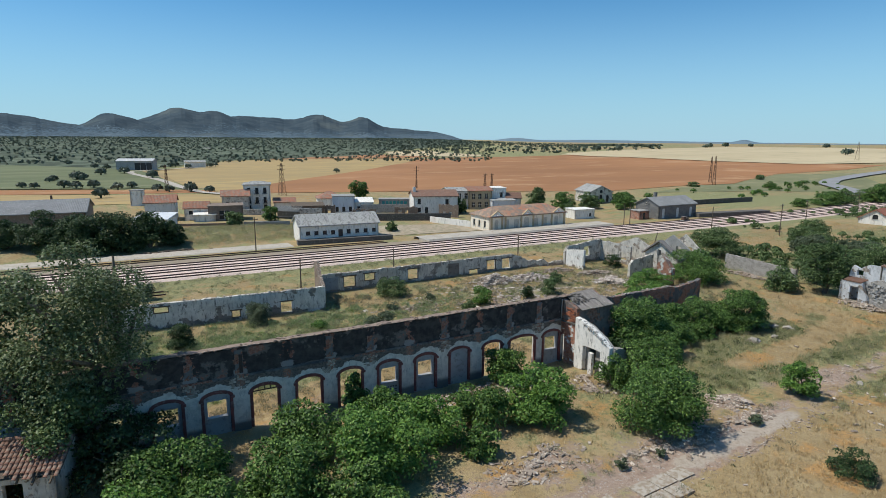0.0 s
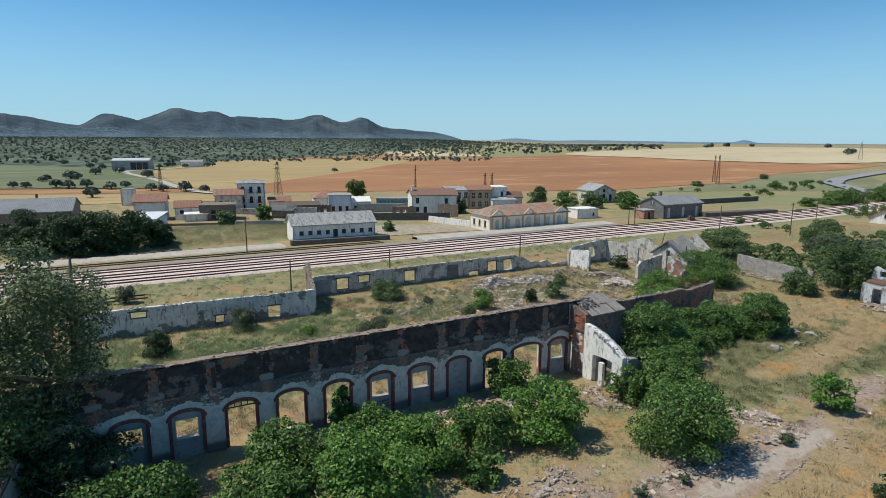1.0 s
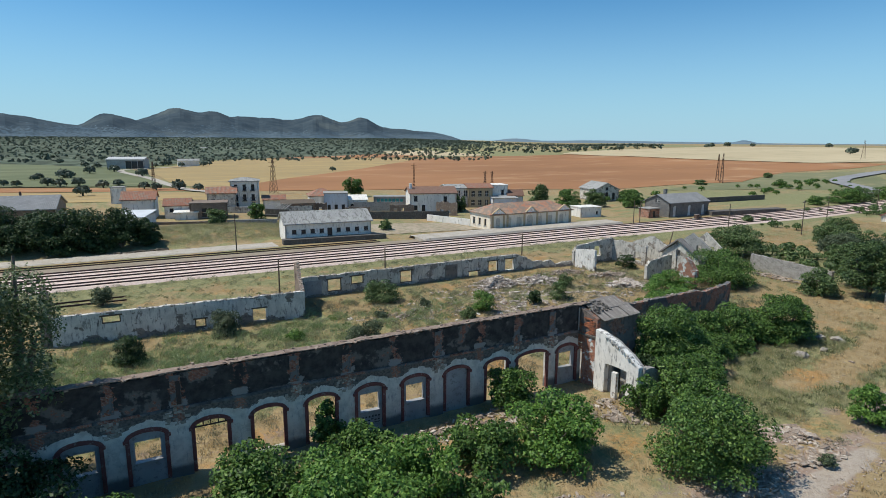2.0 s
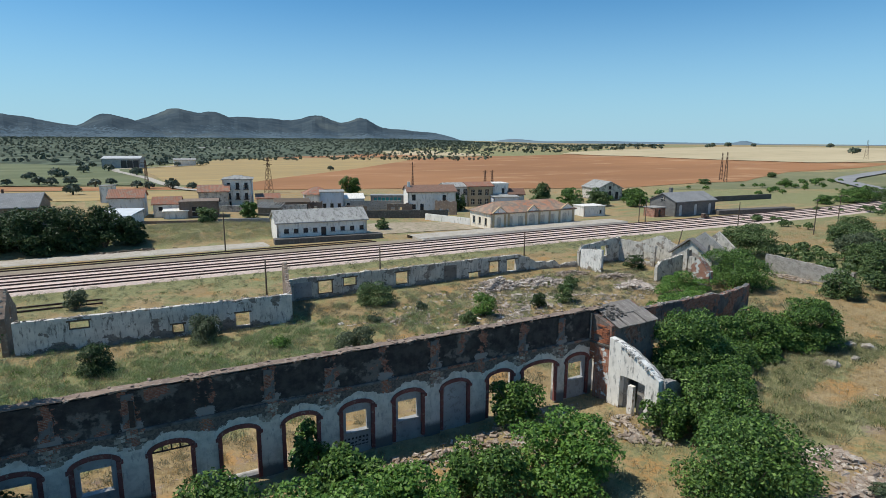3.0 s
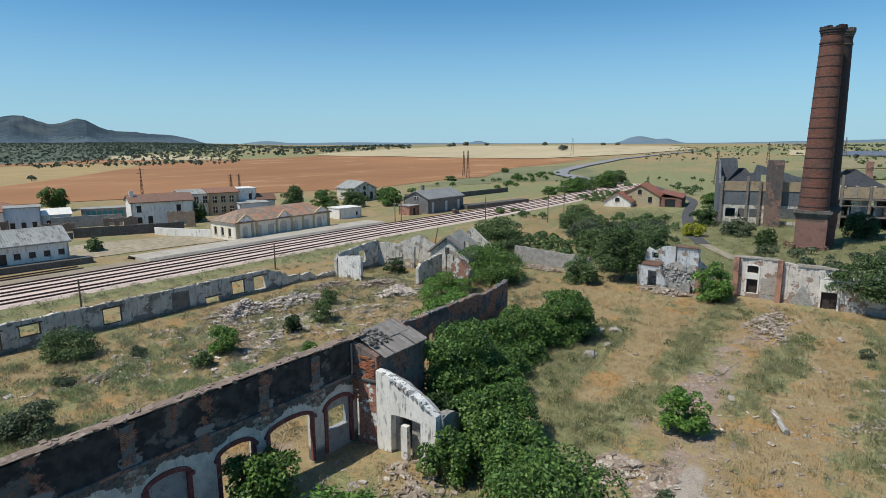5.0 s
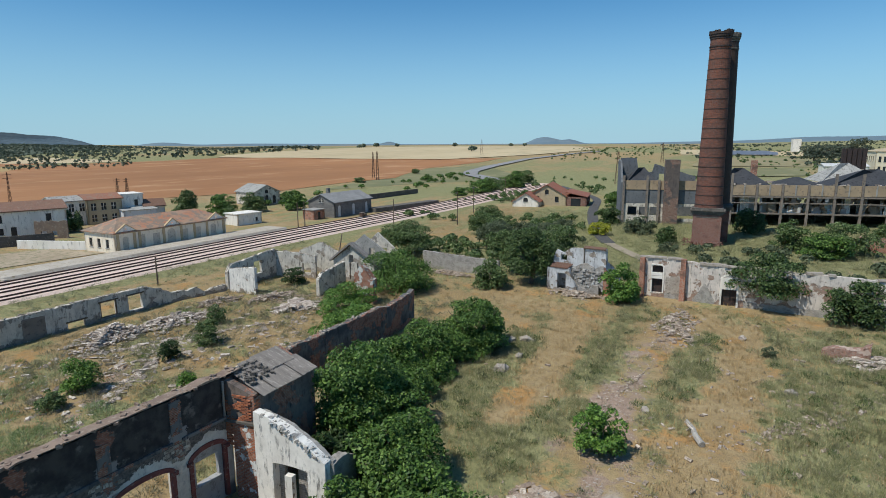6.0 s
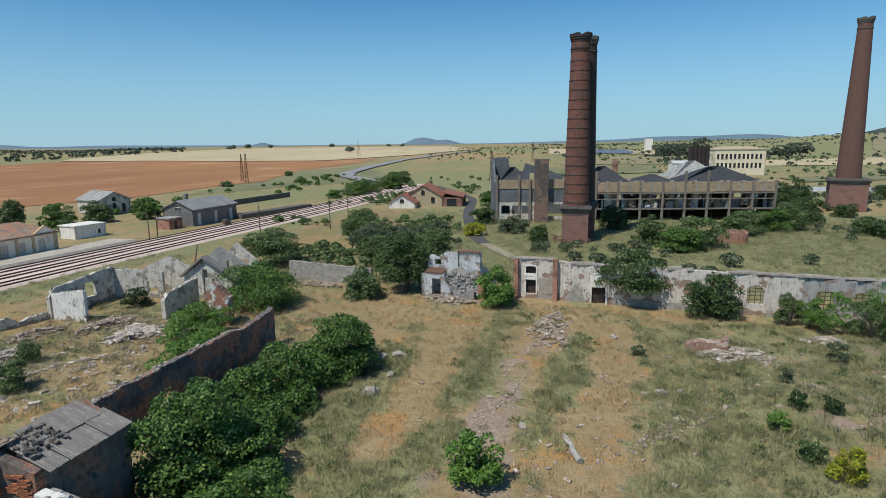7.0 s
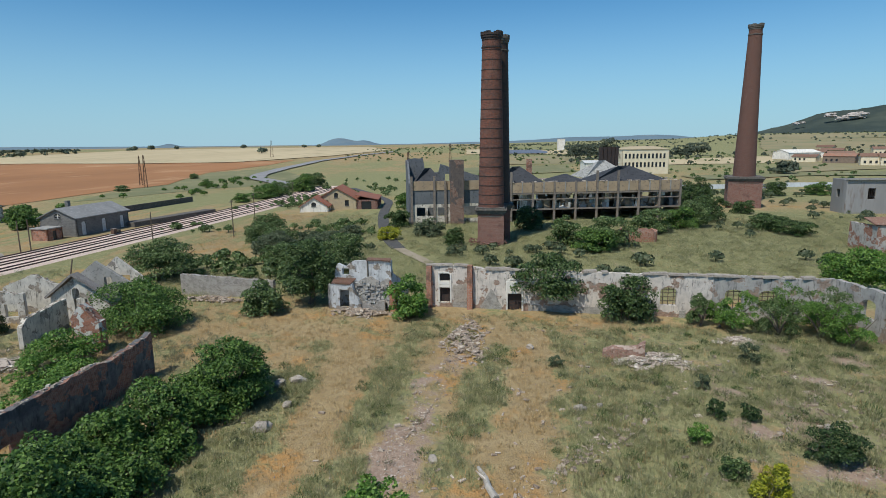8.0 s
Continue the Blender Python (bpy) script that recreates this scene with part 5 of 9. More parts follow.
def arch_frame(a, b, kind):
    """The painted surround of one opening: jambs and a segmental arch, standing proud."""
    mb = MB()
    r, d = 0.2, 0.07
    mid, half = (a + b) / 2, (b - a) / 2
    for s in (a, b - r):
        mb.box((s + r / 2, -d / 2 + 0.05, 0.1), (r, d + 0.1, 2.66))
    n = 14
    for k in range(n):
        t0, t1 = math.pi * (1 - k / n), math.pi * (1 - (k + 1) / n)
        pt = lambda t, g: (mid + (half + g) * math.cos(t), 2.72 + (0.5 + g) * math.sin(t))
        q = [pt(t0, -r * 0.9), pt(t1, -r * 0.9), pt(t1, 0.05), pt(t0, 0.05)]
        f = [Vector((x, -d, z)) for x, z in q]
        g = [Vector((x, 0.06, z)) for x, z in q]
        mb.face(f)
        for i, j in ((0, 1), (1, 2), (2, 3), (3, 0)):
            mb.face([f[j], f[i], g[i], g[j]])
    for s in (a - 0.1, b - 0.16):
        mb.box((s + 0.13, -0.06, 2.6), (0.26, 0.16, 0.16))
    surround = part("window_frame", mb, REDPAINT, arcade, "oxblood-painted arched surround")
    if kind in ("window", "shut"):
        mb = MB()
        hs = [hole(0.42, b - a - 0.42, 1.3, 2.5)] if kind == "window" else []
        wall_into(mb, (a, 0.12), (b, 0.12), 0.2, -0.2, lambda s: hole_top(hole(0, b - a, 0, 2.75, 0.48), min(max(s, 0), b - a)) , hs, 0.15)
        part("infill_panel", mb, GREYPLASTER, surround, "grey plastered infill")
        if hs:
            mb = MB()
            mb.box((mid, 0.2, 1.24), (b - a - 0.7, 0.36, 0.07))
            part("window_sill", mb, GREYPLASTER, surround, "pale worn sill")
    if kind == "gate":
        mb = MB()
        for z in (2.62, 2.98):
            mb.box((mid, 0.15, z), (b - a - 0.3, 0.05, 0.07))
        for k in range(5):
            mb.box((a + 0.25 + k * (b - a - 0.5) / 4, 0.15, 2.62), (0.06, 0.05, 0.55 if 0 < k < 4 else 0.36))
        part("transom_grille", mb, SOOT, surround, "black iron transom grille")


for a, k in BAYS:
    if a > 0:
        arch_frame(a, a + (3.0 if k == "wide" else 2.1), k)
mb = MB()
mb.box((14.2, -0.06, 4.3), (0.22, 0.14, 1.3))
part("downpipe", mb, SOOT, arcade, "short blackened downpipe stub")
mb = MB()
mb.tube([(42.35, -0.12, 4.2), (42.35, -0.12, 5.95)], [0.06, 0.06], 8)
part("downpipe", mb, GALV, arcade, "grey downpipe")
mb = MB()
for k in range(7):
    s = 24.55 + 0.22 * k
    mb.box((s, 0.09, 0.62 + 0.05 * math.sin(k * 2)), (0.14, 0.03, 0.07), tilt=0)
    mb.box((s + 0.03, 0.09, 0.84), (0.10, 0.03, 0.10))
    mb.box((s, 0.09, 0.42), (0.16, 0.03, 0.05))
part("graffiti", mb, SOOT, arcade, "black scrawled graffiti on the panel")

# the corner block and the broken white annex wall
annex = thing("annex_block", "brick corner block with a tilted slab roof and white annex wall", "ruined building")
mb = MB()
wall_into(mb, (36.45, 38.4), (36.7, 36.4), 0.4, 3.9, lambda s: 6.05 - 0.36 * s, (), 0.2)
wall_into(mb, (36.7, 36.4), (40.9, 36.2), 0.4, -0.2, 5.2, (), 0.4)
wall_into(mb, (40.9, 36.2), (41.1, 38.6), 0.4, -0.2, lambda s: 5.2 + 0.36 * s, (), 0.4)
part("brick_wall", mb, plaster_over_brick("sooty_render_on_brick", (0.22, 0.175, 0.15), (0.14, 0.115, 0.10), (0.07, 0.06, 0.055), 0.50, 0.7, (0.40, 0.15, 0.085), (0.28, 0.11, 0.07), 0.2), annex, "sooty render fallen from orange-red brickwork")


def brick_paint():
    """Bricks that differ one from the next."""
    m, N, K = node_mat("single_brick")
    rnd = N.new("ShaderNodeObjectInfo").outputs["Random"]
    col = mix_rgb(N, K, rnd, (0.26, 0.095, 0.055), (0.52, 0.18, 0.085))
    col = mix_rgb(N, K, ramp(N, K, noise_tex(N, K, coords(N, "Object"), 7, 4, 0.7), 0.5, 0.7), col, (0.30, 0.24, 0.20))
    finish(N, K, col, 0.92, noise_tex(N, K, coords(N, "Object"), 20, 3), 0.4, 0.01)
    return m


one = MB()
one.box((0, 0, 0), (0.24, 0.05, 0.066), taper=0.97)
brick_mesh = one.mesh("brick", brick_paint())
brick_count = 0
for (p, q, z0, z1) in (((36.4, 38.2), (36.66, 36.4), 2.5, 5.3), ((36.7, 36.4), (37.2, 36.38), 3.9, 5.2)):
    p, q = Vector(p), Vector(q)
    u = (q - p).normalized()
    nn = Vector((u.y, -u.x))
    for j in range(int((z1 - z0) / 0.082)):
        for i in range(int((q - p).length / 0.26)):
            if random.random() < 0.12 or noise.noise((i * 0.35, j * 0.16, 4.0 + p.y)) < -0.05 or brick_count >= 296:
                continue
            c = p + u * (0.13 + 0.26 * i + (0.13 if j % 2 else 0)) + nn * random.uniform(0.0, 0.018)
            b = part("brick", brick_mesh, None, annex)
            b.matrix_local = pose(c.x, c.y, z0 + 0.082 * j, 0, 0, math.degrees(math.atan2(u.y, u.x)))
            brick_count += 1
mb = MB()
wall_into(mb, (36.46, 37.6), (36.62, 36.2), 0.42, -0.2, 3.92, (), 0.4)
part("brick_pier", mb, plaster_over_brick("limewash_on_brick", (0.70, 0.69, 0.66), (0.52, 0.51, 0.49), (0.25, 0.24, 0.23), 0.43, 0.9, (0.50, 0.17, 0.085), (0.34, 0.12, 0.07), 0.2), annex, "half-plastered brick pier")
def ribbed_sheet(x0, x1, y0, y1, z0, z1, lift, skew=0.0):
    """A corrugated roofing sheet lying up a slope, with real ribs and thickness."""
    mb = MB()
    n = int((x1 - x0) / 0.055)
    pts = []
    for k in range(n + 1):
        x = x0 + (x1 - x0) * k / n
        o = 0.028 * math.cos(math.pi * k) + lift
        wob = 0.05 * noise.noise((x * 5, y0, 3))
        pts.append((Vector((x, y0 + wob + skew * (x - x0), z0 + o)), Vector((x, y1 + 0.4 * wob + skew * (x - x0), z1 + o))))
    t = Vector((0, 0, -0.025))
    for (a, b), (c, d) in zip(pts, pts[1:]):
        mb.face([a, c, d, b])
        mb.face([b + t, d + t, c + t, a + t])
        mb.face([a + t, c + t, c, a])
    return mb


for x0, x1, y0, y1, f0, f1, lift in ((37.0, 37.95, 36.05, 37.5, 0, 0.6, 0.02), (37.85, 38.85, 36.0, 37.6, 0, 0.66, 0.06), (38.75, 39.8, 36.05, 37.5, 0, 0.62, 0.02), (39.7, 41.0, 35.95, 37.4, 0, 0.58, 0.07), (37.0, 37.8, 37.3, 38.3, 0.52, 0.92, 0.08), (37.7, 38.7, 37.4, 38.4, 0.56, 0.97, 0.12), (38.6, 40.6, 37.2, 38.5, 0.48, 1, 0.1)):
    part("roof_sheet", ribbed_sheet(x0, x1, y0, y1, 5.24 + 0.88 * f0, 5.24 + 0.88 * f1, lift, random.uniform(-0.04, 0.04)), WOODSLAB, annex, "cracked grey corrugated sheet")
mb = MB()
for k in range(60):
    q = random.uniform(-0.5, 0.8)
    mb.box((37.9 + random.uniform(-0.8, 0.9), 37.4 + q, 5.78 + 0.37 * q + random.uniform(0.0, 0.05)), (random.uniform(0.1, 0.25), random.uniform(0.08, 0.2), random.uniform(0.05, 0.14)), random.uniform(0, 180), random.uniform(-20, 20))
tagged(part("fallen_tiles", mb, DARKWALL, annex, "dark broken tiles"), kind="stuff")
mb = MB()
wall_into(mb, (36.5, 36.3), (36.6, 32.3), 0.45, -0.2, ragged(4.6, 0.07, 8.0, [(0, 4.65), (0.7, 4.55), (1.8, 4.2), (3.0, 3.6), (4.0, 2.95)]), [hole(1.0, 3.0, -0.2, 2.25, 0.1), hole(3.3, 3.85, -0.2, 1.1)], 0.09)
part("white_wall", mb, ANNEXWHITE, annex, "broken whitewashed wall")
mb = MB()
wall_into(mb, (36.96, 36.2), (37.06, 32.2), 0.22, -0.2, ragged(4.8, 0.1, 9.0, [(0, 4.55), (0.7, 4.45), (1.8, 4.1), (3.0, 3.5), (4.0, 2.85)]), [hole(1.2, 2.0, -0.2, 2.1)], 0.1)
part("rubble_core", mb, RUBBLEWALL, annex, "bare grey rubble core behind the plaster")
mb = MB()
wall_into(mb, (37.0, 32.1), (39.4, 32.3), 0.5, -0.2, ragged(2.6, 0.1, 12.0, [(0, 2.75), (1.2, 2.7), (2.0, 2.2), (2.4, 1.5)]), (), 0.12)
part("return_wall", mb, RUBBLEWALL, annex)
mb = MB()
for k in range(80):
    s = random.uniform(0.1, 3.9)
    d = random.uniform(0.0, 0.8)
    zt = float(np.interp(s, (0, 0.7, 1.8, 3.0, 4.0), (4.65, 4.55, 4.2, 3.6, 2.95))) - 0.05 * d
    mb.box((36.5 + 0.7 * d, 36.3 - s, zt - random.uniform(0.1, 0.2)), (random.uniform(0.08, 0.28), random.uniform(0.08, 0.24), random.uniform(0.08, 0.15)), random.uniform(0, 180), random.uniform(-14, 14), taper=0.8)
tagged(part("loose_masonry", mb, shards("grey_mortar_lumps", (0.30, 0.28, 0.255), (0.48, 0.455, 0.42), (0.68, 0.65, 0.61)), annex, "weathered grey rubble along the wall top"), kind="stuff")
mb = MB()
mb.box((36.5, 34.25, -0.1), (0.3, 0.4, 2.05), 4)
part("post", mb, WHITE, annex, "leaning white post")
mb = MB()
mb.box((36.6, 37.3, 3.88), (0.42, 2.0, 0.12), 7)
part("ledge", mb, DARKWALL, annex, "dark brick ledge")

# the walls behind, beyond the grass-grown floor
ruin_wall("rear_wall", "peeling whitewashed wall with small openings", (1.3, 67.2), (23.6, 64.75), 0.45, -0.2, ragged(2.78, 0.10, 21.0), PEELWHITE,
          [hole(3.9, 5.45, 1.7, 2.38), hole(11.72, 12.74, 0.26, 1.1), hole(17.18, 18.46, 0.2, 1.5)], lintel=WOOD)
ruin_wall("cross_wall", "leaning remnant of a gable wall", (23.7, 65.0), (25.3, 72.0), 0.45, -0.2, ragged(3, 0.12, 25.0, [(0, 2.8), (3.5, 3.5), (5.8, 4.75), (7.2, 4.3)]), BROWNRUIN, [hole(5.0, 5.7, 2.6, 3.5)])
ruin_wall("cross_wall", "narrow gable remnant at the far end of the wall", (0.9, 67.4), (1.3, 72.5), 0.45, -0.2, ragged(4, 0.15, 27.0, [(0, 3.2), (2.4, 5.1), (5, 3.0)]), BROWNRUIN, [hole(2.2, 2.9, 2.6, 3.6)])
ruin_wall("rear_wall", "grey peeling wall with square window openings", (25.2, 71.9), (58.9, 71.0), 0.45, -0.2, ragged(2.4, 0.12, 31.0, [(0, 2.5), (12, 2.4), (26, 2.4), (31.6, 2.35), (33.7, 1.75)]), OLDWHITE,
          [hole(3.55, 5.3, 0.4, 1.9), hole(6.55, 8.2, 0.95, 1.95), hole(13.2, 14.95, 0.34, 1.85), hole(23.7, 25.4, -0.2, 0.65), hole(26.87, 28.58, 0.25, 1.78), hole(29.8, 31.4, 0.2, 1.8)], lintel=WOOD)
mb = MB()
wall_into(mb, (45.1, 71.33), (47.0, 71.28), 0.06, 0.1, ragged(1.98, 0.05, 32.0), (), 0.2)
solo("blocked_window", mb, BROWNCONCRETE, "walled-up window with dull brown plaster", "window")
mb = MB()
wall_into(mb, (26.0, 71.82), (28.0, 71.76), 0.06, 0.3, ragged(2.0, 0.05, 34.0), (), 0.2)
solo("blocked_window", mb, GREYPLASTER, "walled-up window with pale grey plaster", "window")
ruin_wall("low_wall_stump", "broken low wall stump", (58.9, 71.0), (66.0, 69.2), 0.45, -0.2, ragged(0.9, 0.25, 33.0, [(0, 1.6), (1, 1.0), (4, 1.1), (4.6, 0.4), (7, 0.8)]), OLDWHITE)
ruin_wall("dark_wall", "dark rendered wall with a ragged top", (41.0, 43.5), (64.6, 43.2), 0.5, -0.2, ragged(3.0, 0.2, 35.0, [(0, 3.1), (10, 3.05), (18, 3.0), (19, 2.75), (23.6, 3.2)]), DARKPLASTER, [hole(10.2, 11.3, 0.2, 1.25)])
ruin_wall("room_wall", "bright white cross wall of a roofless room", (66.1, 68.6), (66.3, 64.9), 0.4, -0.2, ragged(2.9, 0.12, 41.0, [(0, 2.7), (3.7, 3.1)]), WHITE)
ruin_wall("room_wall", "grey back wall of a roofless room with a window niche", (66.2, 69.0), (74.6, 69.2), 0.4, -0.2, ragged(3.2, 0.15, 43.0, [(0, 2.2), (0.6, 3.0), (8, 3.6)]), OLDWHITE, [hole(4.4, 5.8, 1.0, 2.6)])
ruin_wall("room_wall", "white cross wall with a broken top", (74.6, 69.4), (75.6, 63.6), 0.4, -0.2, ragged(3.2, 0.2, 45.0, [(0, 3.3), (3.5, 3.2), (5.9, 2.9)]), ROOMWHITE, [hole(4.0, 5.2, 0.6, 1.9)])
ruin_wall("room_wall", "white cross wall with a peaked broken top", (79.0, 69.0), (79.4, 62.0), 0.4, -0.2, ragged(3.2, 0.2, 47.0, [(0, 2.6), (3.5, 4.0), (7, 2.4)]), ROOMWHITE)
ruin_wall("room_wall", "grey plastered wall slab", (68.6, 57.6), (74.8, 58.4), 0.4, -0.2, ragged(2.3, 0.08, 49.0, [(0, 1.9), (0.8, 2.5), (6.2, 2.8)]), OLDWHITE)
hut = thing("gabled_hut", "roofless white gabled hut with remains of a grey roof", "ruined building")
mb = MB()
wall_into(mb, (76.2, 61.2), (76.6, 55.4), 0.4, -0.2, ragged(3, 0.06, 51.0, [(0, 2.6), (2.6, 4.5), (5.8, 2.5)]), [hole(2.2, 2.9, 2.3, 3.1, 0.3), hole(2.3, 2.5, 0.2, 2.3), hole(3.4, 3.6, 0.2, 2.3)], 0.2)
part("gable_wall", mb, ROOMWHITE, hut)
mb = MB()
wall_into(mb, (82.6, 61.4), (83.0, 55.6), 0.4, -0.2, ragged(3, 0.06, 53.0, [(0, 2.8), (2.6, 5.2), (5.8, 2.6)]), [hole(3.0, 4.0, 2.0, 3.2)], 0.2)
wall_into(mb, (76.6, 55.4), (83.0, 55.6), 0.4, -0.2, ragged(2.6, 0.1, 54.0), (), 0.4)
wall_into(mb, (82.6, 61.4), (76.2, 61.2), 0.4, -0.2, ragged(2.6, 0.1, 56.0), (), 0.4)
part("wall", mb, OLDWHITE, hut)
for a, b in (((76.35, 61.6, 2.45), (76.45, 58.6, 4.78)), ((76.45, 58.6, 4.78), (76.7, 54.9, 2.35))):
    mb = MB()
    mb.beam(a, b, 1.0, 0.2)
    part("roof_remnant", mb, WOODSLAB, hut, "dark broken verge of the old roof")
mb = MB()
wall_into(mb, (80.2, 62.8), (80.6, 55.4), 0.4, -0.2, ragged(3, 0.07, 58.0, [(0, 2.6), (3.4, 5.2), (7.4, 2.6)]), [hole(4.2, 5.0, 2.6, 3.5)], 0.2)
part("gable_wall", mb, CONCRETE, hut, "bare grey inner gable")
ruin_wall("chimney_stub", "stump of a brick chimney with flaking white plaster", (67.8, 52.3), (68.2, 50.2), 1.2, -0.2, ragged(3.3, 0.25, 57.0, [(0, 3.2), (0.7, 4.3), (1.4, 3.6), (2.1, 2.7)]), plaster_over_brick("flaking_plaster_on_brick", (0.66, 0.63, 0.58), (0.55, 0.51, 0.46), (0.4, 0.36, 0.32), 0.46, 1.0, (0.48, 0.17, 0.09), (0.33, 0.12, 0.07)))
ruin_wall("garden_wall", "long grey rubble wall", (87.2, 54.3), (86.2, 42.8), 0.5, -0.2, ragged(2.1, 0.1, 61.0, [(0, 2.35), (11.5, 1.95)]), RUBBLEWALL)

# the ruined house and the far yard wall
house_ruin = thing("ruined_house", "ruined house front with white plaster above broken stone", "ruined building")
HR0, HR1 = Vector((82.9, 35.5)), Vector((81.9, 29.2))
hru = (HR1 - HR0).normalized()
hrn = Vector((-hru.y, hru.x))
hrdeg = math.degrees(math.atan2(hru.y, hru.x))


def hr(s, d):
    """A place s along the front and d behind it."""
    q = HR0 + hru * s + hrn * d
    return (q.x, q.y)


PATCHED = plaster_over_brick("patched_grey_white_plaster", (0.58, 0.59, 0.60), (0.40, 0.405, 0.41), (0.20, 0.20, 0.20), 0.55, 0.75, (0.35, 0.30, 0.26), (0.29, 0.25, 0.21))
mb = MB()
wall_into(mb, hr(0.2, 1.3), hr(6.55, 1.3), 0.4, -0.2, ragged(4.9, 0.06, 63.0, [(0, 3.4), (0.3, 4.5), (1.2, 4.2), (2.2, 4.85), (6.3, 5.1)]), [hole(0.9, 1.7, 3.3, 4.0)], 0.2)
wall_into(mb, hr(6.5, 1.3), hr(6.9, 5.6), 0.4, -0.2, ragged(4.0, 0.3, 64.0, [(0, 5.0), (0.8, 3.6), (4.3, 1.4)]), (), 0.25)
part("upper_wall", mb, PATCHED, house_ruin, "whitewashed upper wall")
mb = MB()
wall_into(mb, hr(2.75, 0.9), hr(7.2, 0.9), 0.38, -0.2, ragged(2.9, 0.5, 65.0, [(0, 2.5), (0.5, 3.1), (1.6, 3.3), (2.6, 2.7), (3.5, 3.3), (4.0, 2.8), (4.45, 2.6)]), [hole(1.2, 1.9, 0.5, 1.3)], 0.16)
part("stone_core", mb, RUBBLEWALL, house_ruin, "exposed rubble core with fallen facing")
mb = MB()
for k in range(170):
    s = random.uniform(2.7, 7.2)
    q = hr(s, 0.9 - random.uniform(-0.04, 0.12))
    mb.box((*q, random.uniform(-0.1, 2.7)), (random.uniform(0.15, 0.45), random.uniform(0.1, 0.3), random.uniform(0.1, 0.28)), hrdeg + random.uniform(-12, 12), random.uniform(-8, 8), taper=0.9)
tagged(part("loose_masonry", mb, shards("grey_wall_stones", (0.30, 0.285, 0.265), (0.42, 0.40, 0.375), (0.56, 0.54, 0.51)), house_ruin, "loose grey stones bulging out of the core"), kind="stuff")
mb = MB()
wall_into(mb, hr(6.6, 0.5), hr(7.25, 0.5), 0.5, -0.2, ragged(2.6, 0.4, 68.0, [(0, 3.1), (0.65, 2.3)]), (), 0.1)
part("brick_jamb", mb, BRICK, house_ruin, "ragged brick corner")
mb = MB()
wall_into(mb, hr(0.0, 0.0), hr(3.6, 0.0), 0.4, -0.2, ragged(2.5, 0.08, 66.0, [(0, 2.55), (2.7, 2.65), (2.9, 1.9), (3.3, 1.2), (3.6, 0.6)]), [hole(1.3, 2.35, 0.2, 2.05)], 0.15)
wall_into(mb, hr(0.0, 4.6), hr(0.0, 0.0), 0.4, -0.2, ragged(2.4, 0.2, 67.0, [(0, 1.4), (4.6, 2.55)]), (), 0.2)
part("porch_wall", mb, PATCHED, house_ruin, "low plastered porch wall with a doorway")
mb = MB()
wall_into(mb, hr(3.9, -0.2), hr(6.2, 0.2), 0.35, -0.2, ragged(0.7, 0.4, 69.0, [(0, 0.9), (1.2, 0.5), (2.3, 1.2)]), (), 0.15)
part("low_wall", mb, RUBBLEWALL, house_ruin, "broken low stone wall")


def tile_row(s0, s1, d, z, mat, run=0.45, drop=0.14):
    """Clay cover tiles along an eave, side by side."""
    mb = MB()
    s = s0
    while s < s1:
        a, b = hr(s, d + random.uniform(0, 0.05)), hr(s, d - run - random.uniform(0, 0.1))
        mb.tube([(a[0], a[1], z), (b[0], b[1], z - drop)], [0.1, 0.085], 7)
        s += 0.2
    return mb


part("eaves_tiles", tile_row(4.0, 6.5, 1.6, 5.17, OLDTILE), OLDTILE, house_ruin, "row of clay eaves tiles")
part("eaves_tiles", tile_row(0.4, 2.8, 1.1, 2.98, OLDTILE, 0.6), OLDTILE, house_ruin, "short row of clay tiles over the porch")
part("eaves_tiles", tile_row(0.5, 2.7, 0.55, 2.83, OLDTILE, 0.6), OLDTILE, house_ruin, "short row of clay tiles over the porch")
mb = MB()
mb.box((*hr(4.0, 1.24), 3.0), (0.1, 0.12, 1.95), hrdeg)
part("wall_crack_post", mb, DARKWALL, house_ruin, "dark upright between the plaster panels")
yard = thing("yard_wall", "long weathered pinkish wall with arched doors and windows", "ruined wall")
Y0 = Vector((84.3, 25.0))
Y1 = Vector((81.2, -12.8))
YH = [hole(1.0, 2.2, 2.75, 3.3, 0.3), hole(1.05, 2.15, 0.5, 2.05), hole(8.1, 9.5, -0.2, 1.75), hole(22.8, 24.3, 1.1, 2.5, 0.4)]
YE = [hole(1.1, 2.7, 1.1, 2.5, 0.4), hole(4.1, 5.7, 1.1, 2.5, 0.4)]
GREYED = plaster_over_brick("rain_greyed_plaster", (0.42, 0.40, 0.37), (0.30, 0.285, 0.27), (0.13, 0.125, 0.12), 0.54, 0.6, (0.36, 0.25, 0.19), (0.28, 0.22, 0.18), 0.5, (0.34, 0.14))
SPLIT = 27.5
ys = Y0 + (Y1 - Y0).normalized() * SPLIT
part("wall", wall_into(MB(), (84.3, 25.0), (ys.x, ys.y), 0.5, -0.2, ragged(4.1, 0.14, 71.0, [(0, 4.4), (4.2, 4.45), (4.3, 4.25), (12, 4.1), (38, 4.2)]), YH, 0.21), PINKISH, yard)
part("wall", wall_into(MB(), (ys.x, ys.y), (81.2, -12.8), 0.5, -0.2, ragged(4.2, 0.16, 75.0, [(0, 4.15), (3.1, 4.2), (3.3, 4.0), (10.4, 4.2)]), YE, 0.21), GREYED, yard, "rain-greyed end of the wall")
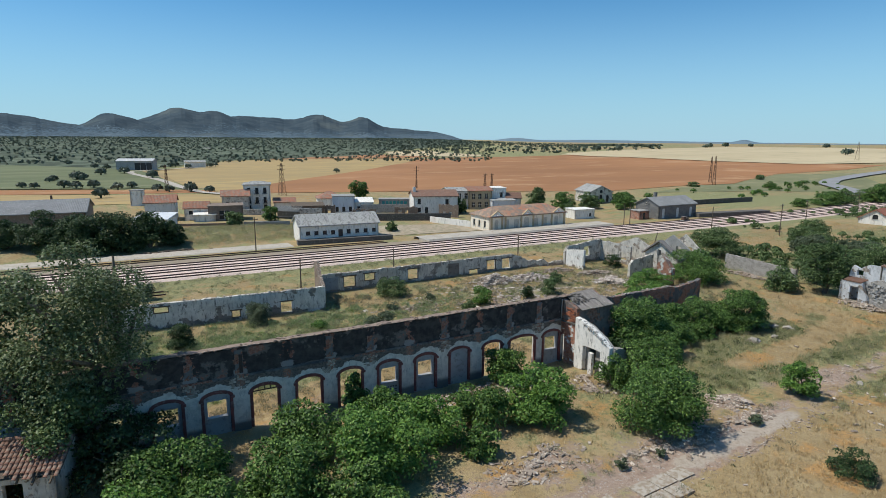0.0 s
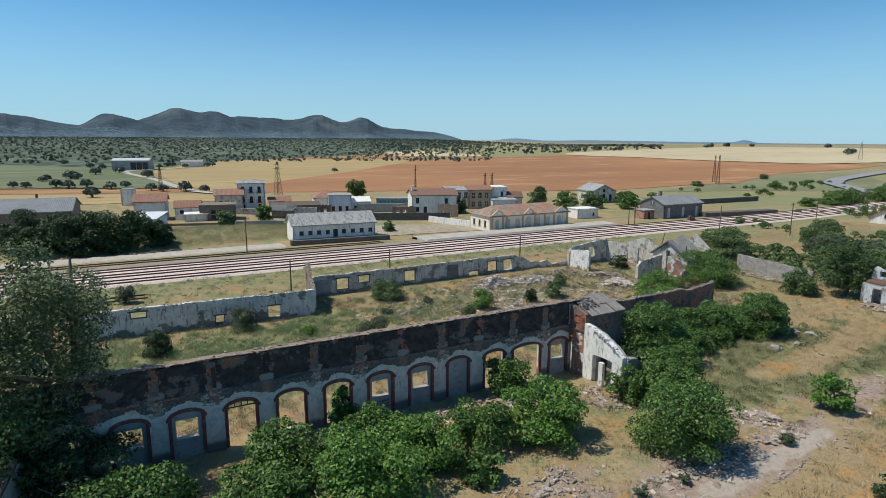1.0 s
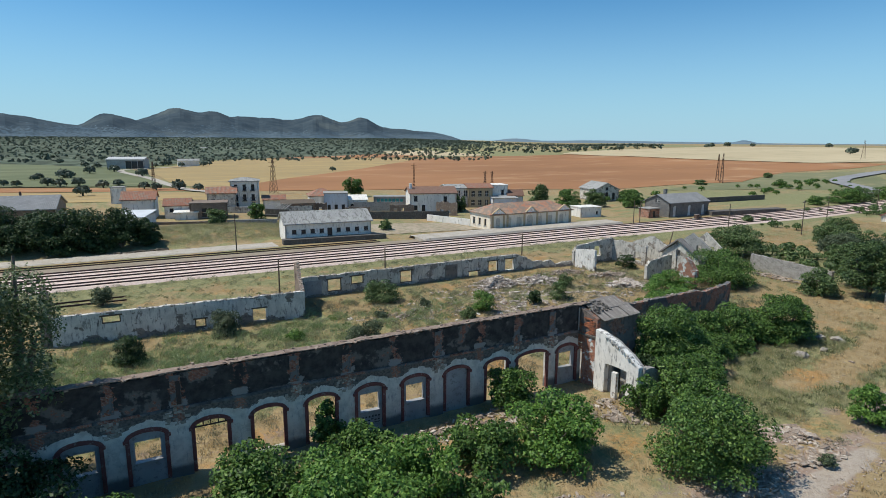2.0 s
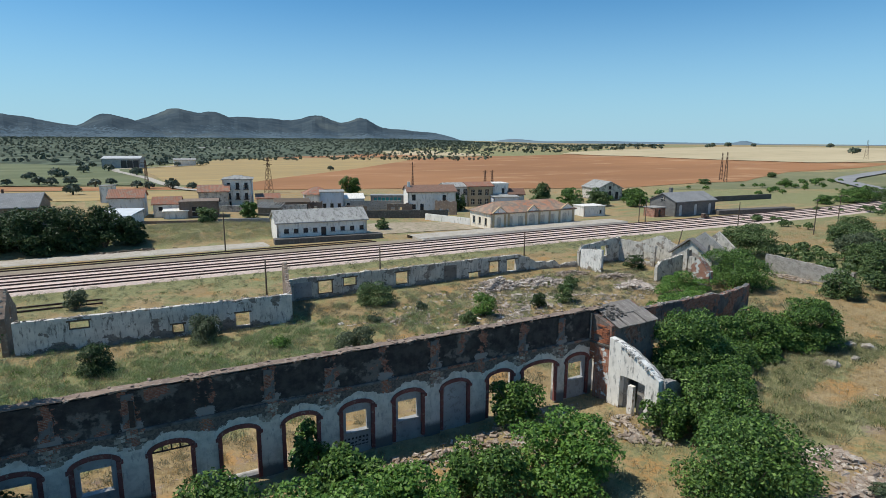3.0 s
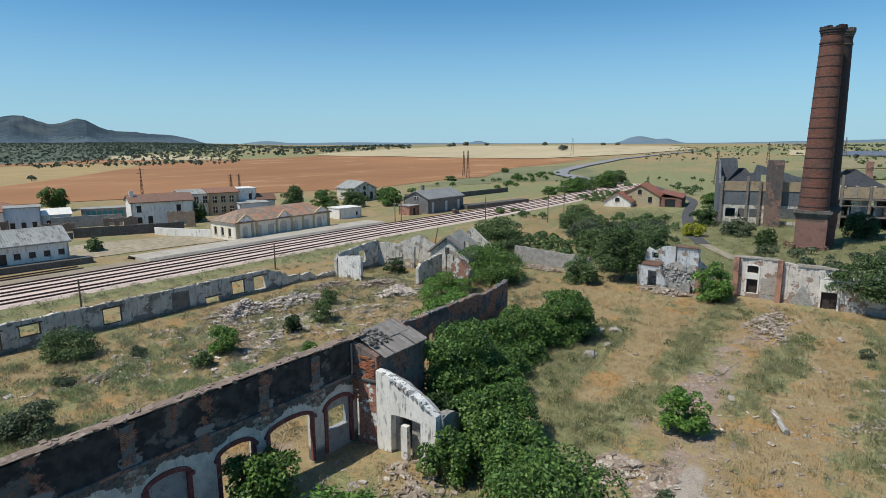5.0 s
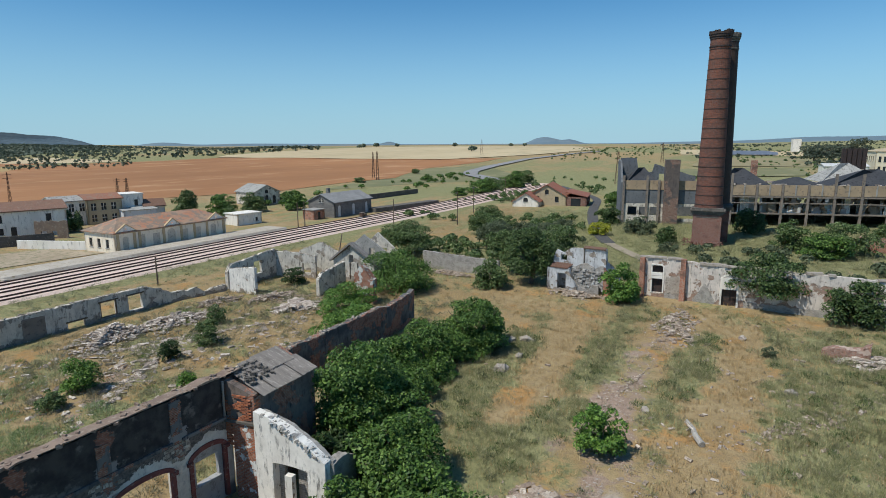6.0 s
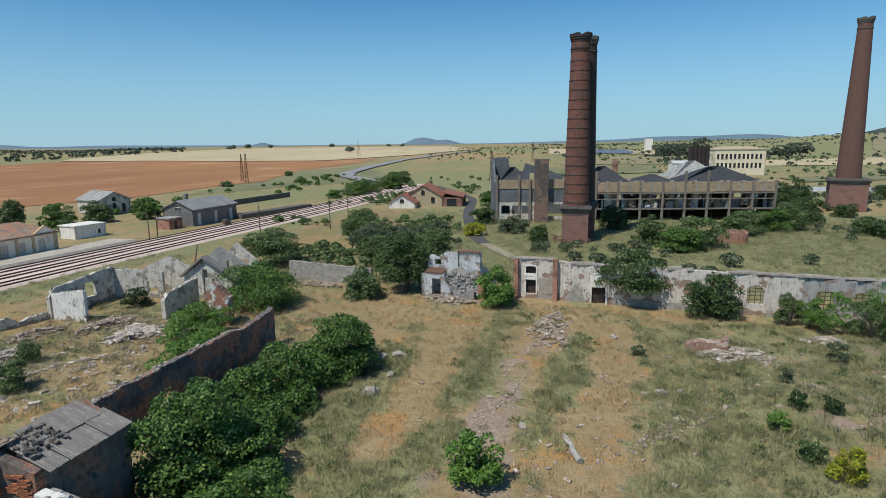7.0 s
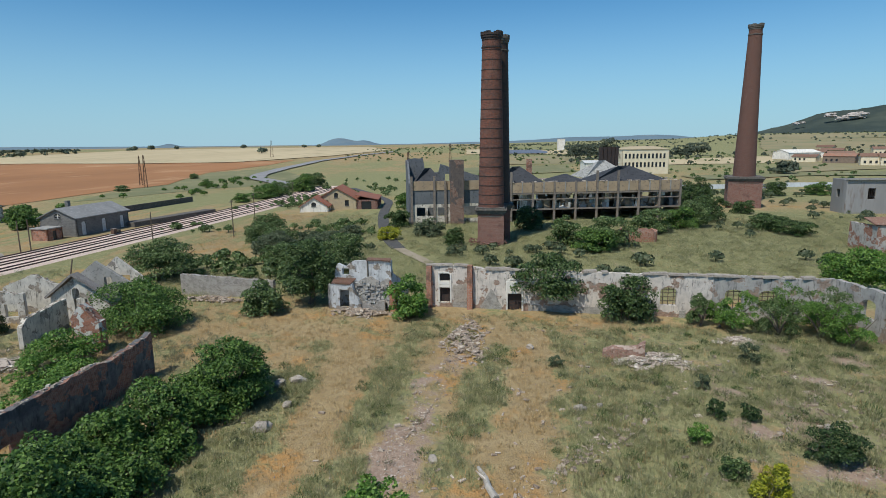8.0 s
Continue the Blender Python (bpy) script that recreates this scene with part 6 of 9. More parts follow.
part("wall", wall_into(MB(), (81.2, -12.8), (64, -17.0), 0.5, -0.2, ragged(4.2, 0.12, 73.0), [hole(3.0, 4.4, 1.6, 2.9, 0.35), hole(6.4, 7.8, 1.6, 2.9, 0.35)], 0.4), GREYED, yard, "rain-greyed return of the wall")
yu = (Y1 - Y0).normalized()
yn = Vector((yu.y, -yu.x))


def yard_patch(a, b, z0, top, mat, label, seed, proud=0.03):
    """A place where the facing has gone and the stones stand out a little."""
    p, q = Y0 + yu * a + yn * proud, Y0 + yu * b + yn * proud
    part("exposed_masonry", wall_into(MB(), (p.x, p.y), (q.x, q.y), proud + 0.02, z0, top, (), 0.14), mat, yard, label)


yard_patch(5.4, 7.5, -0.15, lambda s: 0.3 + 1.9 * (1 - abs(s - 1.05) / 1.05) + 0.16 * noise.noise((s * 4, 1, 0)), RUBBLEWALL, "triangular scar of bare stone", 1)
yard_patch(25.3, 27.5, -0.15, lambda s: 0.4 + 1.5 * (1 - abs(s - 1.1) / 1.1) + 0.16 * noise.noise((s * 4, 2, 0)), BROWNRUIN, "triangular scar of bare brick", 2)
for a, b, k in ((10.2, 22.4, 3), (24.6, 25.2, 4), (27.6, 37.5, 6), (2.4, 4.0, 8)):
    yard_patch(a, b, -0.15, lambda s, k=k: 0.62 + 0.3 * noise.noise((s * 1.3, k, 0)) + 0.2 * noise.noise((s * 4.3, k, 0)), RUBBLEWALL, "bare stone footing", k)
yard_patch(2.5, 4.1, 0.5, lambda s: 2.4 + 0.7 * noise.noise((s * 2, 9, 0)), STONE, "bare stone patch beside the window", 9)
for s, h in ((0.0, 4.55), (4.25, 4.75)):
    c = Y0 + yu * s
    mb = MB()
    mb.box((c.x - 0.25, c.y, -0.2), (0.7, 0.55, h), math.degrees(math.atan2(yu.y, yu.x)) + 90, taper=0.9)
    part("buttress", mb, BRICK, yard, "red brick buttress")
c = Y0 + yu * 8.8
mb = MB()
for s in (8.0, 9.6):
    q = Y0 + yu * s
    mb.box((q.x - 0.02, q.y, -0.1), (0.12, 0.18, 2.9), 4)
for k in range(10):
    t0, t1 = math.pi * k / 10, math.pi * (k + 1) / 10
    p = lambda t: Vector((Y0.x + yu.x * (8.8 - 0.85 * math.cos(t)) - 0.03, Y0.y + yu.y * (8.8 - 0.85 * math.cos(t)), 2.75 + 0.5 * math.sin(t)))
    mb.beam(p(t0), p(t1), 0.1, 0.16)
part("door_surround", mb, LIME, yard, "white arched door surround")
mb = MB()
mb.box((c.x - 0.02, c.y, 1.72), (0.1, 1.5, 1.25), 4.6)
part("tympanum", mb, LIME, yard, "whitewashed arch infill")
for s in (23.55, 29.4, 32.4):
    q = Y0 + yu * s
    mb = MB()
    for z in (1.5, 1.9, 2.3, 2.65):
        mb.box((q.x + 0.15, q.y, z), (0.05, 1.5, 0.06), 4.6)
    for k in (-0.5, 0, 0.5):
        mb.box((q.x + 0.15 - yu.x * 0, q.y + k, 1.1), (0.05, 0.06, 1.75), 4.6)
    part("window_grille", mb, WOOD, yard, "timber window bars")
for k in range(46):
    s = 0.3 + 0.82 * k + random.uniform(0, 0.3)
    q = Y0 + yu * s
    if random.random() < 0.25:
        continue
    mb = MB()
    mb.box((q.x + 0.25, q.y, 4.08 if s > 4.3 else 4.38), (random.uniform(0.6, 0.8), random.uniform(0.6, 1.9), random.uniform(0.1, 0.26)), 4.6 + random.uniform(-4, 4), random.uniform(-3, 3), taper=0.93)
    part("coping_stone", mb, STONE, yard)
for s, w, z0, z1, lab in ((1.6, 1.15, 0.5, 2.05, "dark boarded window"), (1.6, 1.2, 2.75, 3.55, "dark boarded window"), (8.8, 1.4, -0.1, 1.75, "dark boarded doorway")):
    q = Y0 + yu * s
    mb = MB()
    mb.box((q.x + 0.38, q.y, z0), (0.06, w, z1 - z0), 4.6)
    part("boarding", mb, SOOT, yard, lab)
for s in (0.98, 2.22):
    q = Y0 + yu * s
    mb = MB()
    mb.box((q.x - 0.03, q.y, 0.5), (0.1, 0.14, 3.1), 4.6)
    part("window_surround", mb, LIME, yard, "whitewashed surround")
for z in (2.1, 2.45, 3.58):
    q = Y0 + yu * 1.6
    mb = MB()
    mb.box((q.x - 0.03, q.y, z), (0.1, 1.35, 0.16 if z > 3 else 0.3), 4.6)
    part("window_surround", mb, LIME, yard, "whitewashed surround")


# ---- chimneys ----
def chimney(x, y, h, base_w, base_h, r0, r1, bands, label, turn=0.0, mat=None):
    e = thing("brick_chimney", label, "chimney", (x, y, 0), turn, "works chimneys")
    mat = mat or CHIMNEYBRICK
    mb = MB()
    mb.box((0, 0, -0.3), (base_w, base_w, base_h - 0.6))
    part("pedestal", mb, DARKBRICK, e, "square red brick pedestal")
    mb = MB()
    for k, (g, z0, z1) in enumerate(((0.12, base_h - 0.95, base_h - 0.65), (0.32, base_h - 0.65, base_h - 0.3), (0.5, base_h - 0.3, base_h - 0.1), (0.2, base_h - 0.1, base_h + 0.15))):
        mb.box((0, 0, z0), (base_w + 2 * g, base_w + 2 * g, z1 - z0))
    part("cornice", mb, DARKWALL, e, "dark stepped cornice")
    for sx, sy, t in ((0, -1, 0), (-1, 0, 90), (0, 1, 0), (1, 0, 90)):
        mb = MB()
        mb.box((sx * base_w / 2, sy * base_w / 2, base_h - 1.4), (base_w * 0.78, 0.08, 0.16), t)
        part("panel_moulding", mb, DARKWALL, e)
    shaft = MB()
    rr = lambda z: r0 + (r1 - r0) * (z - base_h) / (h - base_h)
    segs = 18
    for k in range(segs):
        z0, z1 = base_h + (h - 1.0 - base_h) * k / segs, base_h + (h - 1.0 - base_h) * (k + 1) / segs
        shaft.frustum((0, 0), z0, z1, rr(z0), rr(z1), 32, cap=False)
    part("shaft", shaft, mat, e)
    mb = MB()
    for z0, z1, g in ((h - 2.2, h - 2.0, 0.1), (h - 1.0, h - 0.65, 0.08), (h - 0.65, h - 0.3, 0.2), (h - 0.3, h, 0.3)):
        mb.frustum((0, 0), z0, z1, rr(z0) + g, rr(z1) + g, 32)
    rng = np.random.default_rng(3)
    for k in range(40):
        a = rng.uniform(0, 6.28)
        mb.box((math.cos(a) * (r1 + 0.05), math.sin(a) * (r1 + 0.05), h), (0.5, 0.3, rng.uniform(0.05, 0.35)), math.degrees(a))
    part("crown", mb, SOOT if bands else DARKWALL, e, "sooty corbelled crown")
    for k in range(bands):
        z = base_h + 0.6 + (h - base_h - 3.2) * k / (bands - 1)
        mb = MB()
        mb.frustum((0, 0), z, z + 0.13, rr(z) + 0.035, rr(z) + 0.035, 32)
        part("iron_band", mb, SOOT, e)
    return e


chimney(123.6, 19.9, 33.7, 4.3, 6.0, 2.15, 1.5, 17, "tall tapering red-brown brick chimney ringed with iron bands")
chimney(128.6, 18.85, 33.9, 4.3, 6.2, 2.1, 1.5, 0, "dark brick chimney standing close behind its twin", mat=SOOT)
chimney(180.0, -41.3, 43.3, 7.6, 7.4, 2.6, 1.45, 0, "tall slender plain brick chimney on a square pedestal", -14,
        brickwork("plain_chimney_brick", (0.17, 0.085, 0.066), (0.145, 0.073, 0.058), (0.17, 0.115, 0.095), (0.12, 0.068, 0.055), 0.5, 0.15, (0.45, 0.75), 0.12))
mb = MB()
for k in range(160):
    mb.box((random.uniform(120.4, 124), random.uniform(17.2, 23.5), random.uniform(0, 0.7)), (0.3, 0.18, 0.14), random.uniform(0, 180), random.uniform(-30, 30))
solo("fallen_brick_heap", mb, DARKBRICK, "heap of fallen red bricks at the chimney foot", "rubble", kind="stuff")

# ---- the roofless works ----
works = thing("factory_ruin", "long roofless concrete-framed factory with tan parapet panels", "factory", (145.0, 37.2, 0), -77.6)
# local x runs along the front, local y into the building
TALL = 16.5
mb = MB()
wall_into(mb, (0, 0), (0, 14), 0.4, 0, ragged(9, 0.05, 1.0, [(0, 8.5), (3, 11), (6, 12.8), (14, 12.8)]), (), 1.0)
wall_into(mb, (0.1, 13.6), (TALL, 13.6), 0.4, 0, ragged(12, 0.1, 2.0, [(0, 13.2), (3.5, 13.2), (3.6, 10), (7, 10), (7.1, 12), (TALL, 9)]), [hole(8.5, 10.5, 8.0, 9.6), hole(5.0, 6.5, 8, 9.5)], 0.5)
part("end_wall", mb, SLATEGREY, works, "grey-blue rendered walls")
mb = MB()
wall_into(mb, (0, 0), (TALL, 0), 0.4, 4.1, 7.0, [hole(4.6, 5.2, 5.6, 6.2)], 0.6)
part("curtain_wall", mb, SLATEGREY, works)
mb = MB()
wall_into(mb, (0, 0.0), (TALL, 0.0), 0.4, -0.1, 4.1, [hole(1.2, 3.0, 1.6, 3.4), hole(3.5, 5.0, 1.6, 3.4), hole(5.6, 7.1, 1.6, 3.4), hole(11, 15.5, 1, 3.6)], 0.6)
part("base_wall", mb, OLDWHITE, works, "peeling whitewashed base")
mb = MB()
wall_into(mb, (0.2, -0.12), (TALL, -0.12), 0.3, 7.0, 8.9, (), 1.0)
part("parapet_panel", mb, TANCONCRETE, works)
for s in (0.2, 4.9, 7.2, TALL):
    mb = MB()
    mb.box((s, -0.15, 0), (0.45, 0.5, 9.9 if s < 5 else 9.0))
    part("column", mb, BROWNCONCRETE, works)
mb = MB()
wall_into(mb, (8.2, -1.6), (10.9, -1.6), 2.8, 0, 13.2, (), 1.0)
part("stair_tower", mb, plaster_over_brick("sooty_tower_render", (0.115, 0.098, 0.092), (0.16, 0.13, 0.115), (0.08, 0.07, 0.066), 0.53, 0.22, (0.26, 0.13, 0.095), (0.19, 0.10, 0.08), 3.0), works, "tall sooty stair tower")
END = 58.5
bays = [TALL + (END - TALL) * k / 9 for k in range(10)]
for a, b in zip(bays, bays[1:]):
    mb = MB()
    wall_into(mb, (a + 0.25, -0.1), (b - 0.25, -0.1), 0.25, 6.1, 8.2, (), 1.0)
    part("parapet_panel", mb, TANCONCRETE, works)
    mb = MB()
    mb.box(((a + b) / 2, -0.02, 6.1), (0.25, 0.35, 2.15))
    part("parapet_rib", mb, CONCRETE, works)
    for z, w in ((5.85, 0.3), (4.6, 0.18), (2.5, 0.3)):
        mb = MB()
        mb.beam((a, 0, z), (b, 0, z + random.uniform(-0.05, 0.05)), 0.3, w)
        part("beam", mb, BROWNCONCRETE, works)
for k, s in enumerate(bays):
    mb = MB()
    mb.box((s, 0, -0.1), (0.4, 0.45, 8.3 + (2.3 if k in (1, 5, 6) else 0.2)))
    part("column", mb, BROWNCONCRETE, works)
    mb = MB()
    mb.box((s, 9, -0.1), (0.4, 0.4, 7.0))
    part("column", mb, BROWNCONCRETE, works)
mb = MB()
wall_into(mb, (TALL, 13), (END, 13), 0.4, -0.1, ragged(7.5, 0.3, 5.0), [hole(2.6 + 4.6 * k, 4.4 + 4.6 * k, 3.2, 5.2) for k in range(0, 9, 2)], 0.8)
part("rear_wall", mb, BROWNCONCRETE, works, "stained rear wall with wide openings")
mb = MB()
for a, b in zip(bays, bays[1:]):
    mb.box(((a + b) / 2, 6.6, 5.9), (b - a - 0.02, 12.6, 0.25))
part("roof_deck", mb, BROWNCONCRETE, works, "stained concrete deck")
mb = MB()
wall_into(mb, (END, 13.3), (END, 0), 0.35, -0.1, 7.6, [hole(3, 6, 1, 4)], 1.0)
part("end_wall", mb, CONCRETE, works)
mb = MB()
for k in range(9):
    a, b = bays[k], bays[k + 1]
    mb.face([(a, 0.3, 2.4), (b, 0.3, 2.4), (b, 12.9, 2.4), (a, 12.9, 2.4)])
part("floor_slab", mb, BROWNCONCRETE, works)
rng = np.random.default_rng(8)
for k in range(64):
    s = rng.uniform(TALL + 1, END - 1)
    mb = MB()
    mb.box((s, rng.uniform(0.5, 4.5), 2.4), (rng.uniform(0.15, 1.9), 0.1, rng.uniform(0.9, 3.3)), rng.uniform(-20, 20), rng.uniform(-18, 18))
    part("partition", mb, rng.choice([LIME, LIME, TANCONCRETE, GREYPLASTER]), works, "torn pale partition sheet")
for k in range(70):
    s, z = rng.uniform(TALL + 0.5, END - 0.5), rng.choice([5.8, 5.8, 4.55])
    h = rng.uniform(0.4, 1.7)
    mb = MB()
    mb.box((s, rng.uniform(0.1, 1.6), z - h), (rng.uniform(0.08, 0.9), 0.06, h), rng.uniform(-25, 25), rng.uniform(-14, 14))
    part("hanging_sheet", mb, rng.choice([LIME, WOOD, BROWNCONCRETE, GREYPLASTER]), works, "torn sheet hanging from a beam")
for k in range(26):
    s = rng.uniform(TALL + 0.5, END - 2)
    mb = MB()
    mb.beam((s, rng.uniform(0.2, 3), rng.uniform(2.4, 4.5)), (s + rng.uniform(0.5, 3.5), rng.uniform(0.2, 4), rng.uniform(3.0, 5.9)), 0.14, 0.14)
    part("fallen_joist", mb, rng.choice([WOOD, TANCONCRETE]), works, "fallen joist leaning on the deck")


def gabled(mb, s0, s1, y0, y1, zb, zt):
    """A hipped heap of roof between two stations."""
    m = (s0 + s1) / 2
    a, b, c, d = (s0, y0, zb), (s1, y0, zb), (s1, y1, zb), (s0, y1, zb)
    r0, r1 = (m - 0.1 * (s1 - s0), (y0 + y1) / 2 - 1, zt), (m + 0.1 * (s1 - s0), (y0 + y1) / 2 + 1, zt)
    mb.face([a, b, r1, r0])
    mb.face([b, c, r1])
    mb.face([c, d, r0, r1])
    mb.face([d, a, r0])


for s0, s1, zt in ((18.0, 28.5, 11.4), (39.0, 56.0, 11.2), (30, 38, 9.6), (0.5, 7.4, 11.4)):
    mb = MB()
    gabled(mb, s0, s1, 0.5, 9, 8.1, zt)
    part("roof", mb, DARKSLATE, works, "sagging dark slate roof")
mb = MB()
gabled(mb, 41, 53, 11, 22, 8.2, 12.0)
part("roof", mb, FIBRE, works, "bleached roof with a broken crest")
for k in range(5):
    mb = MB()
    mb.box((48.0 + 1.0 * k, 20, 10.5), (0.8, 0.8, 4.6))
    part("flue", mb, SOOT, works, "dark square flue")
for s, w, h in ((24.5, 7.0, 11.0), (30.5, 1.2, 12.4)):
    mb = MB()
    if w > 2:
        wall_into(mb, (s - w / 2, 26), (s + w / 2, 26), 0.4, 0, ragged(h, 0.05, 3, [(0, h - 2.4), (w / 2, h), (w, h - 2.4)]), [hole(2.4, 4.6, h - 5, h - 3.4)], 0.5)
        part("gable_wall", mb, CONCRETE, works)
    else:
        mb.box((s, 22, 0), (w, w, h))
        part("brick_stack", mb, BRICK, works, "small red brick stack")
mb = MB()
rng = np.random.default_rng(9)
for k in range(120):
    mb.box((rng.uniform(TALL, END), rng.uniform(0, 12), 8.2), (rng.uniform(0.3, 2.4), rng.uniform(0.1, 0.4), rng.uniform(0.05, 0.3)), rng.uniform(0, 180), rng.uniform(-25, 25))
tagged(part("roof_debris", mb, DEBRIS, works, "collapsed timbers and sheets"), kind="stuff")
mb = MB()
ring = [(127.2 + 1.7 * math.copysign(abs(math.cos(t)) ** 0.5, math.cos(t)), -5.0 + 2.5 * math.copysign(abs(math.sin(t)) ** 0.5, math.sin(t))) for t in [math.tau * k / 16 + 0.2 for k in range(16)]]
for k in range(16):
    wall_into(mb, ring[k], ring[k - 1], 0.5, -0.2, ragged(1.75 + 0.5 * noise.noise((k * 0.6, 2, 0)), 0.22, 140.0 + k), (), 0.2)
for k in range(40):
    mb.box((127.2 + random.uniform(-1.3, 1.3), -5.0 + random.uniform(-2.0, 2.0), -0.05), (random.uniform(0.2, 0.5), random.uniform(0.2, 0.5), random.uniform(0.3, 1.2)), random.uniform(0, 90), random.uniform(-15, 15))
solo("brick_stump", mb, brickwork("patchy_furnace_brick", (0.40, 0.155, 0.09), (0.29, 0.11, 0.07), (0.36, 0.29, 0.24), (0.42, 0.33, 0.27), 0.3, 0.12, (0.48, 0.62), 0.6), "low stump of a red brick furnace", "ruined masonry")
RENDER_STAINED = paint("stained_grey_render", (0.33, 0.32, 0.315), (0.25, 0.245, 0.24), (0.22, 0.175, 0.16), 0.25, 0.6, (0.56, 0.7), stretch=(1, 1, 0.2))
block = thing("concrete_block_building", "grey rendered block with rusty stains and one barred window", "building")
mb = MB()
wall_into(mb, (165.0, -57.6), (165.4, -71.0), 0.5, -0.1, ragged(7.5, 0.08, 131.0), [hole(4.6, 6.2, 3.2, 5.6)], 0.5)
wall_into(mb, (171.0, -57.6), (165.0, -57.6), 0.5, -0.1, 7.5, [hole(2.0, 3.4, 3.4, 5.2)], 0.6)
wall_into(mb, (165.4, -71.0), (171.4, -71.0), 0.5, -0.1, 7.5, (), 0.6)
wall_into(mb, (171.4, -71.0), (171.0, -57.6), 0.5, -0.1, 7.5, (), 0.6)
part("wall", mb, RENDER_STAINED, block)
mb = MB()
mb.box((168.2, -64.3, 6.9), (6.0, 13.2, 0.3), 1.7)
part("roof", mb, CONCRETE, block, "flat concrete roof deck")
mb = MB()
mb.box((165.1, -64.3, 7.5), (0.75, 13.6, 0.2), 1.7)
part("coping", mb, CONCRETE, block, "pale concrete coping")
mb = MB()
for k in range(5):
    mb.box((165.4, -62.3 - 0.35 * k, 3.2), (0.06, 0.06, 2.4))
for k in range(4):
    mb.box((165.4, -63.0, 3.3 + 0.7 * k), (0.06, 1.6, 0.06))
part("window_grille", mb, SOOT, block, "black barred window frame")
ruin_block = thing("brick_block_ruin", "ruined brick building with flaking plaster", "ruined building")
FLAKING = plaster_over_brick("flaking_render_on_brick", (0.46, 0.43, 0.40), (0.34, 0.32, 0.30), (0.2, 0.18, 0.17), 0.5, 0.5, (0.36, 0.13, 0.08), (0.27, 0.10, 0.065))
mb = MB()
wall_into(mb, (116.5, -36.5), (117.5, -47.0), 0.5, -0.1, ragged(4.2, 0.25, 2.0), [hole(4.0, 5.4, 0.0, 2.3)], 0.4)
wall_into(mb, (122.5, -35.9), (116.5, -36.5), 0.5, -0.1, ragged(4.0, 0.3, 3.0), (), 0.4)
wall_into(mb, (117.5, -47.0), (123.5, -46.4), 0.5, -0.1, ragged(3.2, 0.4, 4.0), (), 0.4)
part("wall", mb, FLAKING, ruin_block)
mb = MB()
mb.face([(116.3, -36.2, 4.1), (117.6, -47.3, 4.1), (120.6, -46.9, 4.9), (119.4, -36.0, 4.9)][::-1])
mb.face([(116.3, -36.2, 4.25), (117.6, -47.3, 4.25), (120.6, -46.9, 5.05), (119.4, -36.0, 5.05)])
part("roof", mb, OLDTILE, ruin_block, "sagging remains of a tiled roof")
rng = np.random.default_rng(10)


def low_wall(p0, p1, h, mat, label, name="boundary_wall"):
    return solo(name, wall_into(MB(), p0, p1, 0.35, -0.2, h, (), 6.0), mat, label, "wall")


low_wall((232, -30), (236, -70), 1.4, BLUEWHITE, "long pale wall with painted stretches")
low_wall((240, -72), (248, -190), 1.5, BLUEWHITE, "long white boundary wall")


# ---- houses ----
def tiled_roof(mb, w, d, z, rise, over=0.35, hip=0.0):
    """A ridged roof over a plan w by d, ridge along x, with tile ribs; hip pulls the ridge ends in."""
    a, b = w / 2 + over, d / 2 + over
    lo = z - over * rise / (d / 2)
    r0, r1 = Vector((-a + hip, 0, z + rise)), Vector((a - hip, 0, z + rise))
    c = [Vector((-a, -b, lo)), Vector((a, -b, lo)), Vector((a, b, lo)), Vector((-a, b, lo))]
    t = Vector((0, 0, 0.14))
    for q in ((c[0], c[1], r1, r0), (c[2], c[3], r0, r1)) + (((c[1], c[2], r1), (c[3], c[0], r0)) if hip else ()):
        q = list(q)
        mb.face([p + t for p in q])
        mb.face(q[::-1])
        for i in range(len(q)):
            j = (i + 1) % len(q)
            mb.face([q[i], q[j], q[j] + t, q[i] + t])


def roof_ribs(mb, w, d, z, rise, over, hip, pitch, r):
    """Rows of cover tiles running down both slopes."""
    a, b = w / 2 + over, d / 2 + over
    lo = z - over * rise / (d / 2) + 0.14
    hi = z + rise + 0.14
    n = 2 * int(2 * a / pitch)
    for s in (-1, 1):
        last = None
        for k in range(n + 1):
            x = -a + 2 * a * k / n
            f = min(1.0, max(0.03, (a - abs(x)) / hip)) if hip else 1.0
            o = Vector((0, 0, 0.02 + r * (k % 2)))
            now = (Vector((x, s * b, lo)) + o, Vector((x, s * b * (1 - f), lo + (hi - lo) * f)) + o)
            if last:
                q = [last[0], now[0], now[1], last[1]]
                mb.face(q if s < 0 else q[::-1])
            last = now


